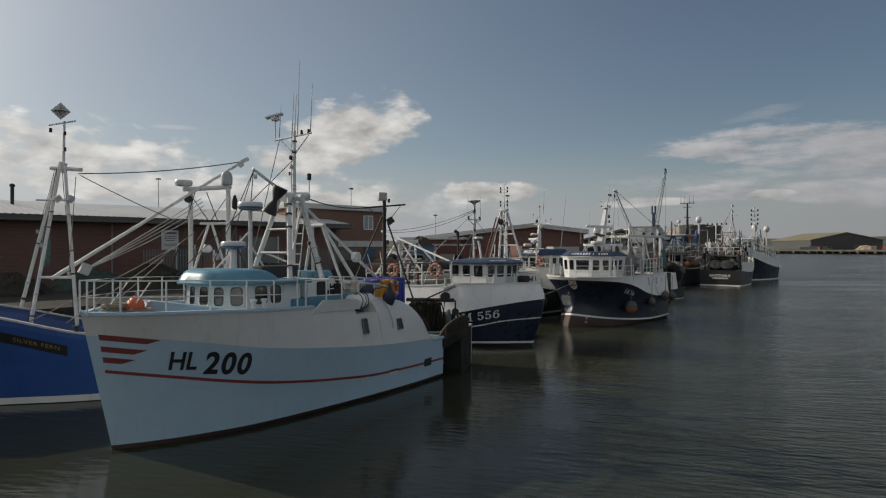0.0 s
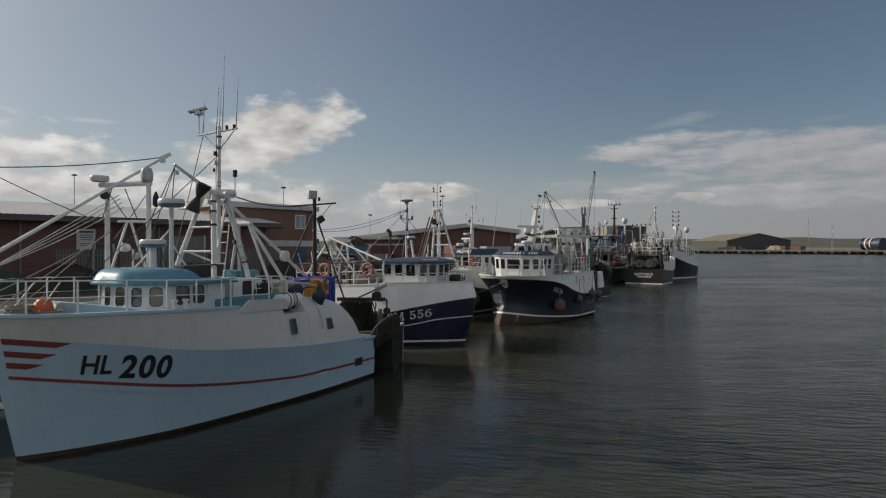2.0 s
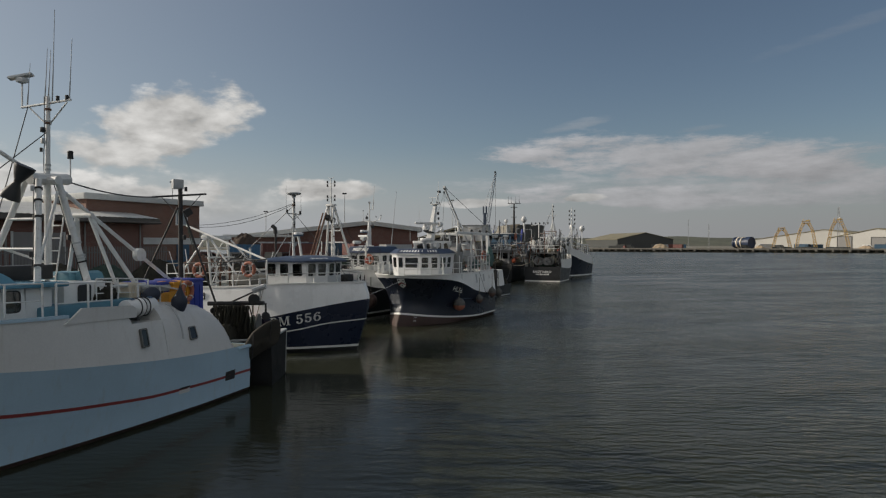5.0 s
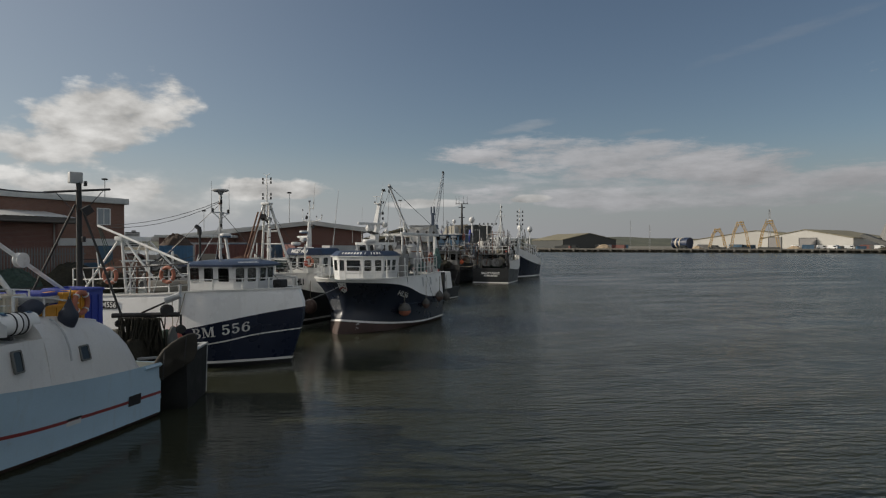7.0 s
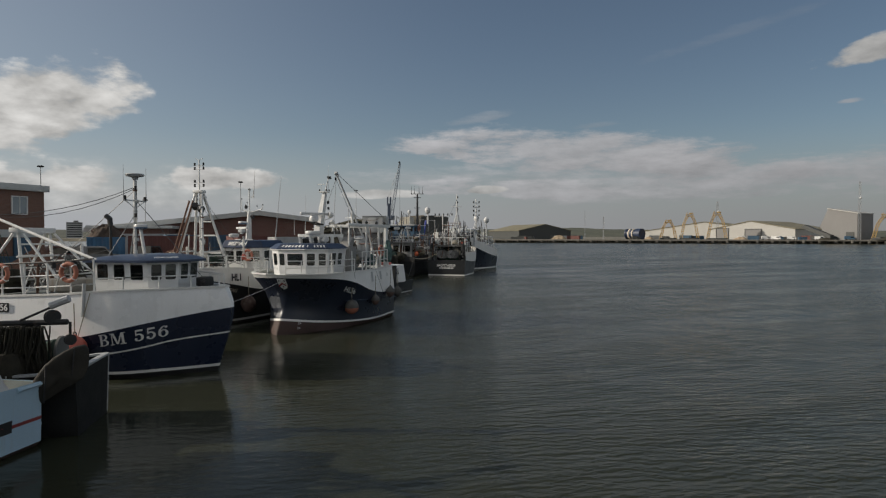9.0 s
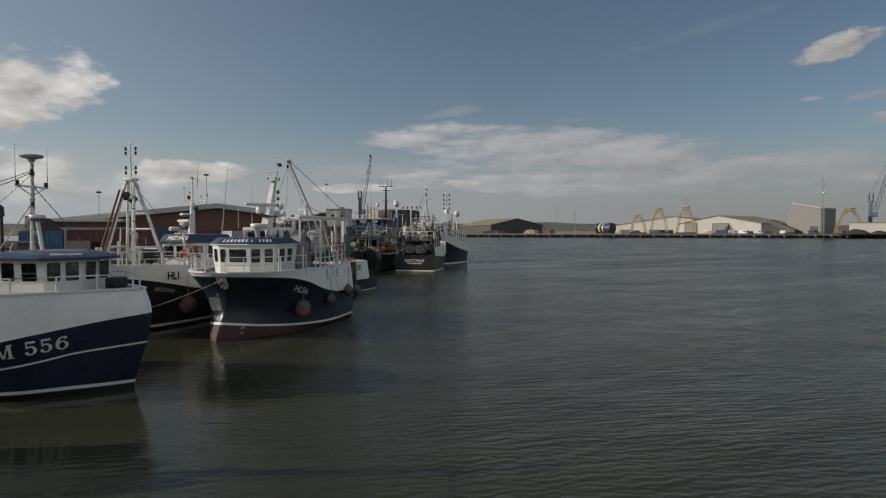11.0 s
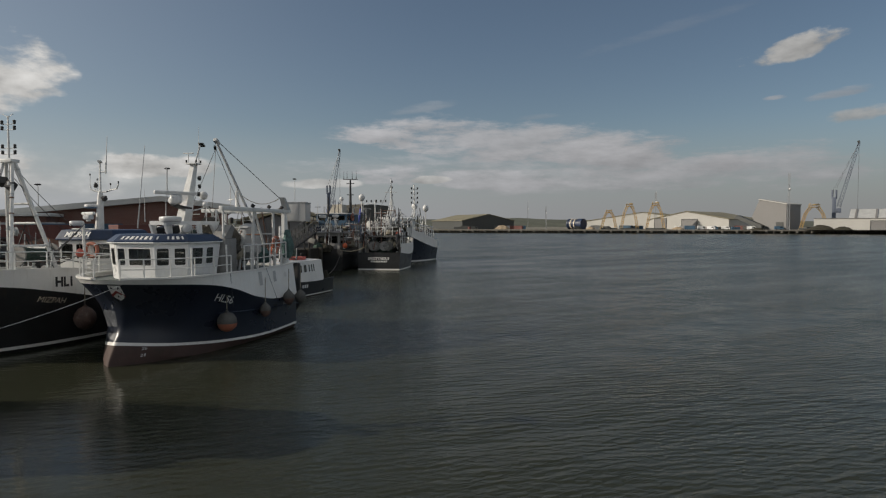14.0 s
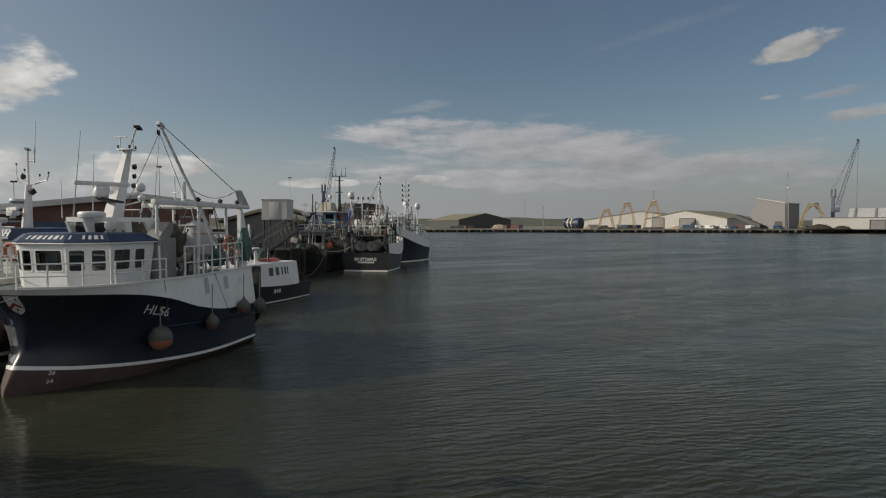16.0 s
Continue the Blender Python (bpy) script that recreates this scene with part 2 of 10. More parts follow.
M_FASCD = mat("dark_brown_fascia", (0.10, 0.092, 0.082), 0.7, vary=0.15, stain=GRIME, amount=0.3, streak=True)
M_FADED = mat("faded_ring_plastic", (0.36, 0.13, 0.08), 0.6, vary=0.2, stain=(0.22, 0.14, 0.11), amount=0.5)
M_TARRED = mat("tarred_black_paint", (0.015, 0.0155, 0.015), 0.6, vary=0.3, scale=2.0, stain=(0.022, 0.022, 0.02), amount=0.5, spec=0.3)
M_WHITEA = mat("weathered_white_paint", (0.60, 0.595, 0.575), 0.42, vary=0.06, scale=0.9, stain=(0.38, 0.34, 0.29), amount=0.35, streak=True)
# navy made pale for sunlight on the bow, with random scuffs
M_SUNSCUFF = mat("sunlit_scuffed_navy_paint", (0.075, 0.082, 0.095), 0.5, vary=0.3, scale=3.0, stain=(0.24, 0.25, 0.26), amount=0.9)
M_CASING = mat("weathered_grey_steel_casing", (0.24, 0.235, 0.225), 0.6, vary=0.18, scale=2.0, stain=(0.12, 0.08, 0.06), amount=0.5, streak=True)
M_STORE = mat("smooth_pale_store_panel", (0.46, 0.46, 0.45), 0.55, vary=0.06, scale=0.8, stain=(0.3, 0.27, 0.23), amount=0.3, streak=True)
M_WCREAM = mat("weathered_cream_paint", (0.46, 0.42, 0.34), 0.55, vary=0.12, scale=1.2, stain=(0.22, 0.15, 0.10), amount=0.5, streak=True)
M_ROPE = mat("weathered_rope", (0.30, 0.27, 0.21), 0.9, vary=0.25, fine=80.0, bump=0.6)
M_WIRE = mat("wire_rigging", (0.10, 0.10, 0.10), 0.5, 0.4, vary=0.15)
M_NET = mat("green_netting", (0.045, 0.075, 0.06), 0.95, vary=0.4, scale=6.0, fine=90.0, bump=1.0, stain=(0.12, 0.10, 0.07), amount=0.6)
M_DNET = mat("dark_netting", (0.034, 0.031, 0.021), 0.95, vary=0.4, scale=6.0, fine=90.0, bump=1.0, stain=(0.06, 0.055, 0.04), amount=0.5)
M_TARP = mat("dark_brown_tarpaulin", (0.026, 0.023, 0.017), 0.85, vary=0.25, scale=3.0, fine=60.0, bump=0.5, stain=(0.06, 0.052, 0.04), amount=0.5)
M_NETB = mat("grey_brown_netting", (0.10, 0.092, 0.075), 0.95, vary=0.4, scale=6.0, fine=90.0, bump=1.0, stain=(0.20, 0.19, 0.16), amount=0.6)
M_ORANGE = mat("orange_plastic", (0.60, 0.13, 0.05), 0.5, vary=0.15, stain=(0.35, 0.14, 0.09), amount=0.4)
M_BUOYR = mat("faded_red_rubber", (0.50, 0.12, 0.085), 0.55, vary=0.2, scale=4.0, stain=(0.20, 0.13, 0.11), amount=0.6)
M_BUOYB = mat("brown_worn_rubber", (0.12, 0.075, 0.06), 0.7, vary=0.3, scale=3.0, stain=(0.26, 0.24, 0.20), amount=0.7)
M_BUOYG = mat("grey_worn_rubber", (0.10, 0.098, 0.09), 0.7, vary=0.25, scale=4.0, stain=(0.12, 0.10, 0.08), amount=0.6)
M_FENDB = mat("navy_rubber", (0.022, 0.028, 0.045), 0.55, vary=0.2)
M_CRATEB = mat("blue_plastic", (0.03, 0.05, 0.30), 0.45, vary=0.12, scale=3.0)
M_CRATEY = mat("yellow_plastic", (0.62, 0.29, 0.03), 0.5, vary=0.15, scale=3.0)
M_CREAM = mat("cream_plastic", (0.62, 0.55, 0.44), 0.6, vary=0.1)
M_FASCIA = mat("pale_fascia", (0.55, 0.56, 0.54), 0.6, vary=0.1, stain=GRIME, amount=0.3, streak=True)
M_SHEET = mat("profiled_roof_sheet", (0.50, 0.50, 0.48), 0.45, 0.2, vary=0.12, scale=0.4, stain=(0.28, 0.26, 0.22), amount=0.4)
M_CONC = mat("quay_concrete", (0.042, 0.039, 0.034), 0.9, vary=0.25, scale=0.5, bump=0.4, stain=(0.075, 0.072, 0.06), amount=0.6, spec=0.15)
M_PILE = mat("wet_timber_pile", (0.05, 0.045, 0.035), 0.8, vary=0.3, scale=2.0, bump=0.5, stain=(0.03, 0.04, 0.02), amount=0.6)
M_STEELF = mat("palisade_steel", (0.17, 0.17, 0.165), 0.55, 0.3, vary=0.15)
M_SIGN = mat("sign_board", (0.62, 0.63, 0.62), 0.5, vary=0.06)
M_SIGNT = mat("sign_lettering", (0.12, 0.13, 0.15), 0.6, vary=0.1)
M_YELLOW = mat("yellow_crane_paint", (0.40, 0.27, 0.10), 0.55, vary=0.12, scale=0.3, stain=(0.4, 0.2, 0.08), amount=0.4)
M_CRANEB = mat("grey_blue_crane_paint", (0.10, 0.12, 0.16), 0.5, vary=0.15)
M_CRANEG = mat("grey_lattice_paint", (0.30, 0.31, 0.32), 0.5, vary=0.15)
M_SHEDW = mat("white_shed_cladding", (0.44, 0.43, 0.40), 0.6, vary=0.06, scale=0.08, fine=1.5, stain=(0.42, 0.40, 0.36), amount=0.4, streak=True)
M_SHEDG = mat("grey_shed_cladding", (0.20, 0.195, 0.19), 0.6, vary=0.08, scale=0.08, fine=1.5)
M_WHARF = mat("pale_wharf_concrete", (0.17, 0.16, 0.14), 0.85, vary=0.2, scale=0.3, stain=(0.07, 0.07, 0.055), amount=0.6)
M_SHEDD = mat("dark_shed_cladding", (0.055, 0.058, 0.055), 0.6, vary=0.12, scale=0.08, fine=1.5)
M_SHEDR = mat("mossy_shed_roof", (0.20, 0.18, 0.12), 0.8, vary=0.2, scale=0.1, fine=1.5, stain=(0.11, 0.11, 0.07), amount=0.6)
M_TANK = mat("tan_dome_sheet", (0.42, 0.35, 0.26), 0.7, vary=0.12, scale=0.2)
M_HILL = mat("far_hillside", (0.075, 0.080, 0.055), 0.95, vary=0.35, scale=0.012, fine=0.08, stain=(0.14, 0.125, 0.08), amount=0.6)
M_LAND = mat("dock_ground", (0.17, 0.155, 0.12), 0.95, vary=0.25, scale=0.03, fine=0.5, stain=(0.09, 0.095, 0.06), amount=0.6)
M_GRAVEL = mat("sand_heap", (0.36, 0.28, 0.19), 0.95, vary=0.2, scale=0.4, bump=0.5)
M_REDBOX = mat("red_container_paint", (0.13, 0.048, 0.04), 0.6, vary=0.15, stain=RUST, amount=0.5, streak=True)
M_BLUEBOX = mat("blue_container_paint", (0.045, 0.10, 0.16), 0.6, vary=0.15, stain=RUST, amount=0.4, streak=True)
M_GREYBOX = mat("pale_grey_container_paint", (0.42, 0.43, 0.43), 0.6, vary=0.1, stain=(0.25, 0.2, 0.16), amount=0.4, streak=True)
M_SKIP = mat("bright_blue_skip_paint", (0.06, 0.16, 0.28), 0.6, vary=0.15, stain=RUST, amount=0.4, streak=True)
M_SCRAP = mat("brown_scrap", (0.07, 0.050, 0.038), 0.9, vary=0.4, scale=4.0, fine=60.0, bump=1.0, stain=(0.14, 0.09, 0.06), amount=0.6)
M_DRUM = mat("dark_blue_reel_paint", (0.015, 0.028, 0.065), 0.5, vary=0.2, scale=0.3)
M_RADOME = mat("radome_white", (0.62, 0.62, 0.61), 0.3, vary=0.04)
M_RADB = mat("radar_blue_band", (0.07, 0.13, 0.22), 0.35, vary=0.06)
M_TEXTW = mat("white_lettering", (0.66, 0.66, 0.64), 0.5, vary=0.08)
M_TEXTB = mat("black_lettering", (0.014, 0.014, 0.016), 0.5, vary=0.1)
M_TEXTG = mat("gold_lettering", (0.40, 0.27, 0.10), 0.5, vary=0.1)
M_DECK = mat("grey_green_deck", (0.13, 0.15, 0.14), 0.8, vary=0.2, scale=2.0, stain=RUST, amount=0.35)
M_HANK = mat("blue_green_rope", (0.10, 0.17, 0.16), 0.9, vary=0.4, scale=8.0, fine=90.0, bump=1.0)
# reflected sky and pale blinds, both put into the base colour
M_SKYBLIND = mat("glass_pale_for_sky_and_blinds", (0.30, 0.34, 0.36), 0.12, vary=0.08)
M_INSIDE = mat("dim_cabin_lining", (0.22, 0.19, 0.16), 0.8, vary=0.2)


def glass_mat():
    m = bpy.data.materials.new("window_glass")
    m.use_nodes = True
    n, l = m.node_tree.nodes, m.node_tree.links
    bs = n["Principled BSDF"]
    bs.inputs["Base Color"].default_value = (0.012, 0.014, 0.016, 1)
    bs.inputs["Roughness"].default_value = 0.05
    bs.inputs["IOR"].default_value = 1.5
    tc = n.new("ShaderNodeTexCoord")
    nz = n.new("ShaderNodeTexNoise")
    nz.inputs["Scale"].default_value = 1.3
    l.new(tc.outputs["Object"], nz.inputs["Vector"])
    bp = n.new("ShaderNodeBump")
    bp.inputs["Strength"].default_value = 0.06
    l.new(nz.outputs[0], bp.inputs["Height"])
    l.new(bp.outputs[0], bs.inputs["Normal"])
    return m


M_GLASS = glass_mat()


def brick_mat(name, dark, light):
    m = mat(name, dark, 0.85, vary=0.2, scale=0.6)
    n, l = m.node_tree.nodes, m.node_tree.links
    bs = n["Principled BSDF"]
    tc = n.new("ShaderNodeTexCoord")
    sep = n.new("ShaderNodeSeparateXYZ")
    l.new(tc.outputs["Object"], sep.inputs[0])
    add = n.new("ShaderNodeMath")
    l.new(sep.outputs[0], add.inputs[0])
    l.new(sep.outputs[1], add.inputs[1])
    cb = n.new("ShaderNodeCombineXYZ")
    l.new(add.outputs[0], cb.inputs[0])
    l.new(sep.outputs[2], cb.inputs[1])
    br = n.new("ShaderNodeTexBrick")
    br.inputs["Scale"].default_value = 1.0
    br.inputs["Brick Width"].default_value = 0.225
    br.inputs["Row Height"].default_value = 0.075
    br.inputs["Mortar Size"].default_value = 0.006
    br.inputs["Color1"].default_value = (*dark, 1)
    br.inputs["Color2"].default_value = (*light, 1)
    br.inputs["Mortar"].default_value = (0.22, 0.20, 0.18, 1)
    l.new(cb.outputs[0], br.inputs["Vector"])
    mx = n.new("ShaderNodeMix")
    mx.data_type = "RGBA"
    mx.inputs[0].default_value = 0.75
    old = bs.inputs["Base Color"].links[0].from_socket
    l.new(old, mx.inputs[6])
    l.new(br.outputs[0], mx.inputs[7])
    l.new(mx.outputs[2], bs.inputs["Base Color"])
    return m


M_BRICK = brick_mat("red_brick", (0.135, 0.062, 0.048), (0.185, 0.086, 0.066))
M_BRICKO = brick_mat("orange_brown_brick", (0.175, 0.090, 0.063), (0.24, 0.127, 0.091))


def water_mat():
    m = bpy.data.materials.new("murky_harbour_water")
    m.use_nodes = True
    n, l = m.node_tree.nodes, m.node_tree.links
    bs = n["Principled BSDF"]
    bs.inputs["Base Color"].default_value = (0.0305, 0.0328, 0.0208, 1)
    bs.inputs["IOR"].default_value = 1.26
    tc = n.new("ShaderNodeTexCoord")

    def mapped(sx, sy, turn):
        mp = n.new("ShaderNodeMapping")
        mp.inputs["Rotation"].default_value = (0, 0, radians(turn))
        mp.inputs["Scale"].default_value = (sx, sy, 1)
        l.new(tc.outputs["Object"], mp.inputs[0])
        return mp.outputs[0]

    def waves(sx, sy, turn, detail, rough):
        nz = n.new("ShaderNodeTexNoise")
        nz.inputs["Scale"].default_value = 1.0
        nz.inputs["Detail"].default_value = detail
        nz.inputs["Roughness"].default_value = rough
        l.new(mapped(sx, sy, turn), nz.inputs["Vector"])
        return nz.outputs[0]

    def ripples(length, turn, bend):
        w = n.new("ShaderNodeTexWave")
        w.wave_type, w.bands_direction, w.wave_profile = "BANDS", "Y", "SIN"
        w.inputs["Scale"].default_value = 0.314 / length
        w.inputs["Distortion"].default_value = bend
        w.inputs["Detail"].default_value = 3.0
        w.inputs["Detail Scale"].default_value = 1.6
        w.inputs["Detail Roughness"].default_value = 0.55
        l.new(mapped(0.55, 1.0, turn), w.inputs["Vector"])
        return w.outputs["Fac"]

    def ramp(src, a, b, lo, hi):
        r = n.new("ShaderNodeMapRange")
        r.interpolation_type = "SMOOTHSTEP"
        for i, v in ((1, a), (2, b), (3, lo), (4, hi)):
            r.inputs[i].default_value = v
        l.new(src, r.inputs[0])
        return r.outputs[0]

    def calc(op, a, b):
        k = n.new("ShaderNodeMath")
        k.operation = op
        for i, v in enumerate((a, b)):
            if isinstance(v, (int, float)):
                k.inputs[i].default_value = v
            else:
                l.new(v, k.inputs[i])
        return k.outputs[0]

    total = None
    for src, height in ((ripples(0.36, 38, 4.5), 0.0078), (ripples(0.23, 26, 5.5), 0.0076), (ripples(0.15, 54, 5.5), 0.0052),
                        (waves(1.1, 4.6, 42, 5, 0.66), 0.044), (waves(0.35, 1.4, 26, 4, 0.6), 0.036), (waves(0.12, 0.4, 36, 3, 0.6), 0.060)):
        h = calc("MULTIPLY", src, height)
        total = h if total is None else calc("ADD", total, h)
    # gusts roughen the open dock; the lee of the moored boats stays calm
    streak = ramp(waves(0.05, 0.30, 12, 5, 0.62), 0.36, 0.64, 0.72, 1.28)
    gust = calc("MULTIPLY", ramp(waves(0.03, 0.10, 20, 4, 0.55), 0.34, 0.66, 0.85, 1.25), streak)
    off = n.new("ShaderNodeVectorMath")
    off.operation = "DOT_PRODUCT"
    l.new(tc.outputs["Object"], off.inputs[0])
    off.inputs[1].default_value = (0.93, -0.366, 0.0)
    off2 = n.new("ShaderNodeVectorMath")
    off2.operation = "DOT_PRODUCT"
    l.new(tc.outputs["Object"], off2.inputs[0])
    off2.inputs[1].default_value = (0.83, -0.56, 0.0)
    wind = n.new("ShaderNodeVectorMath")
    wind.operation = "DOT_PRODUCT"
    l.new(tc.outputs["Object"], wind.inputs[0])
    wind.inputs[1].default_value = (0.83, -0.22, 0.0)
    place = n.new("ShaderNodeSeparateXYZ")
    l.new(tc.outputs["Object"], place.inputs[0])
    beyond = calc("MULTIPLY", ramp(off2.outputs["Value"], -12.5, -8.5, 0.0, 1.0), ramp(place.outputs[1], 26.0, 33.0, 0.0, 1.0))
    open_water = calc("MAXIMUM", ramp(off.outputs["Value"], -5.0, 2.0, 0.0, 1.0), beyond)
    lee = calc("MULTIPLY", ramp(open_water, 0.0, 1.0, 0.22, 1.0), ramp(wind.outputs["Value"], -4.5, 14.0, 0.66, 0.98))
    # a smooth slick off the sterns of the far boats
    slick = n.new("ShaderNodeMapping")
    slick.inputs["Location"].default_value = (-48.0 * 0.075, -68.0 * 0.05, 0)
    slick.inputs["Scale"].default_value = (0.075, 0.05, 1)
    l.new(tc.outputs["Object"], slick.inputs[0])
    span = n.new("ShaderNodeVectorMath")
    span.operation = "LENGTH"
    l.new(slick.outputs[0], span.inputs[0])
    lee = calc("MULTIPLY", lee, ramp(calc("ADD", span.outputs["Value"], waves(0.06, 0.25, 12, 4, 0.6)), 0.75, 1.45, 0.38, 1.0))
    bp = n.new("ShaderNodeBump")
    bp.inputs["Strength"].default_value = 1.0
    bp.inputs["Distance"].default_value = 1.0
    l.new(calc("MULTIPLY", total, calc("MULTIPLY", gust, lee)), bp.inputs["Height"])
    l.new(bp.outputs[0], bs.inputs["Normal"])
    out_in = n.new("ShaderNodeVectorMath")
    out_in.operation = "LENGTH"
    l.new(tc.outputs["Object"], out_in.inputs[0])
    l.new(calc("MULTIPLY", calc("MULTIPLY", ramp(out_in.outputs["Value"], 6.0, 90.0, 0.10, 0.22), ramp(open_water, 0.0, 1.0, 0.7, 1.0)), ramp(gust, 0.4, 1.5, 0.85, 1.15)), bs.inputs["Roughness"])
    return m


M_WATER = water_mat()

# ---- mesh helpers ----


def finish(bm, smooth=35):
    bmesh.ops.recalc_face_normals(bm, faces=bm.faces)
    me = bpy.data.meshes.new("mesh")
    bm.to_mesh(me)
    bm.free()
    if smooth:
        me.shade_smooth()
        me.set_sharp_from_angle(angle=radians(smooth))
    return me


def part(name, bm, material, parent=None, label="", smooth=35):
    ob = new(name, finish(bm, smooth))
    ob.data.materials.append(material)
    if parent is not None:
        ob.parent = parent
    return tagged(ob, label)


def empty(name, m, label, category, group="", kind=""):
    ob = new(name)
    ob.matrix_world = m
    ob.matrix_basis = m
    return tagged(ob, label, category, group, kind)


def thing(name, bm, material, m, label, category, group="", smooth=35, kind=""):
    ob = new(name, finish(bm, smooth))
    ob.data.materials.append(material)
    ob.matrix_basis = m
    return tagged(ob, label, category, group, kind)


def box(bm, c, size, rot=(0, 0, 0), bevel=0.0):
    m = Matrix.LocRotScale(c, Euler([radians(a) for a in rot]), size)
    got = bmesh.ops.create_cube(bm, size=1.0, matrix=m)
    if bevel:
        edges = list({e for v in got["verts"] for e in v.link_edges})
        bmesh.ops.bevel(bm, geom=edges, offset=bevel, segments=2, affect="EDGES", profile=0.6)
    return bm


def tube(bm, a, b, r, r2=None, n=8):
    a, b = Vector(a), Vector(b)
    d = b - a
    if d.length < 1e-5:
        return bm
    m = Matrix.Translation((a + b) / 2) @ d.to_track_quat("Z", "Y").to_matrix().to_4x4()
    bmesh.ops.create_cone(bm, cap_ends=True, segments=n, radius1=r, radius2=r if r2 is None else r2, depth=d.length, matrix=m)
    return bm


def path(bm, pts, r, n=6):
    """One unbroken tube through the points."""
    pts = [Vector(p) for p in pts]
    rings = []
    for i, p in enumerate(pts):
        d = (pts[min(i + 1, len(pts) - 1)] - pts[max(i - 1, 0)]).normalized()
        q = d.to_track_quat("Z", "Y")
        rings.append([bm.verts.new(p + q @ Vector((r * math.cos(2 * math.pi * j / n), r * math.sin(2 * math.pi * j / n), 0))) for j in range(n)])
    for a, b in zip(rings, rings[1:]):
        o = min(range(n), key=lambda k: (b[k].co - a[0].co).length)
        for j in range(n):
            bm.faces.new((a[j], a[(j + 1) % n], b[(j + 1 + o) % n], b[(j + o) % n]))
    bm.faces.new(rings[0][::-1])
    bm.faces.new(rings[-1])
    return bm


def sag(a, b, drop, k=10):
    a, b = Vector(a), Vector(b)
    return [a.lerp(b, i / k) - Vector((0, 0, drop * 4 * (i / k) * (1 - i / k))) for i in range(k + 1)]


def ball(bm, c, r, squash=(1, 1, 1), u=16, v=10):
    bmesh.ops.create_uvsphere(bm, u_segments=u, v_segments=v, radius=r, matrix=Matrix.LocRotScale(c, None, squash))
    return bm


def lathe(bm, profile, m=None, n=20):
    """Turns a profile of (radius, z) round the z axis."""
    m = m or Matrix.Identity(4)
    rings = []
    for r, z in profile:
        rings.append([bm.verts.new(m @ Vector((r * math.cos(2 * math.pi * i / n), r * math.sin(2 * math.pi * i / n), z))) for i in range(n)])
    for a, b in zip(rings, rings[1:]):
        for i in range(n):
            bm.faces.new((a[i], a[(i + 1) % n], b[(i + 1) % n], b[i]))
    bm.faces.new(rings[0][::-1])
    bm.faces.new(rings[-1])
    return bm


def ring(bm, c, R, r, m=None, n=24, k=8):
    m = m or Matrix.Identity(4)
    c = Vector(c)
    g = []
    for i in range(n):
        a = 2 * math.pi * i / n
        g.append([bm.verts.new(c + m.to_3x3() @ Vector(((R + r * math.cos(2 * math.pi * j / k)) * math.cos(a),
                  (R + r * math.cos(2 * math.pi * j / k)) * math.sin(a), r * math.sin(2 * math.pi * j / k)))) for j in range(k)])
    for i in range(n):
        for j in range(k):
            bm.faces.new((g[i][j], g[(i + 1) % n][j], g[(i + 1) % n][(j + 1) % k], g[i][(j + 1) % k]))
    return bm


def prism(bm, poly, depth, m):
    """Extrudes a flat polygon in x, y by depth along z, then places it by m."""
    lo = [bm.verts.new(m @ Vector((x, y, 0))) for x, y in poly]
    hi = [bm.verts.new(m @ Vector((x, y, depth))) for x, y in poly]
    bm.faces.new(lo[::-1])
    bm.faces.new(hi)
    k = len(poly)
    for i in range(k):
        bm.faces.new((lo[i], lo[(i + 1) % k], hi[(i + 1) % k], hi[i]))
    return bm


def rounded(w, h, r, k=4):
    """A rounded rectangle about the origin."""
    pts = []
    for cx, cy, a0 in ((w / 2 - r, h / 2 - r, 0), (-w / 2 + r, h / 2 - r, 90), (-w / 2 + r, -h / 2 + r, 180), (w / 2 - r, -h / 2 + r, 270)):
        for i in range(k + 1):
            a = radians(a0 + 90 * i / k)
            pts.append((cx + r * math.cos(a), cy + r * math.sin(a)))
    return pts


def facing(origin, along, normal):
    """A pose whose x runs along, z along the normal and y upwards on the surface."""
    x = Vector(along).normalized()
    z = Vector(normal).normalized()
    z = (z - x * z.dot(x)).normalized()
    y = z.cross(x)
    return Matrix.Translation(origin) @ Matrix((x, y, z)).transposed().to_4x4()


def lettering(text, size, shear=0.0, bold=0.0, gap=1.0):
    """Flat text as vertices and faces, starting at the origin."""
    cu = bpy.data.curves.new("text", "FONT")
    cu.body, cu.size, cu.shear, cu.offset, cu.space_character = text, size, shear, bold, gap
    cu.fill_mode = "FRONT"
    ob = bpy.data.objects.new("text", cu)
    scene.collection.objects.link(ob)
    dg = bpy.context.evaluated_depsgraph_get()
    me = bpy.data.meshes.new_from_object(ob.evaluated_get(dg))
    verts = [tuple(v.co) for v in me.vertices]
    me.calc_loop_triangles()
    faces = [tuple(p.vertices) for p in me.loop_triangles]
    bpy.data.objects.remove(ob)
    bpy.data.curves.remove(cu)
    bpy.data.meshes.remove(me)
    return verts, faces


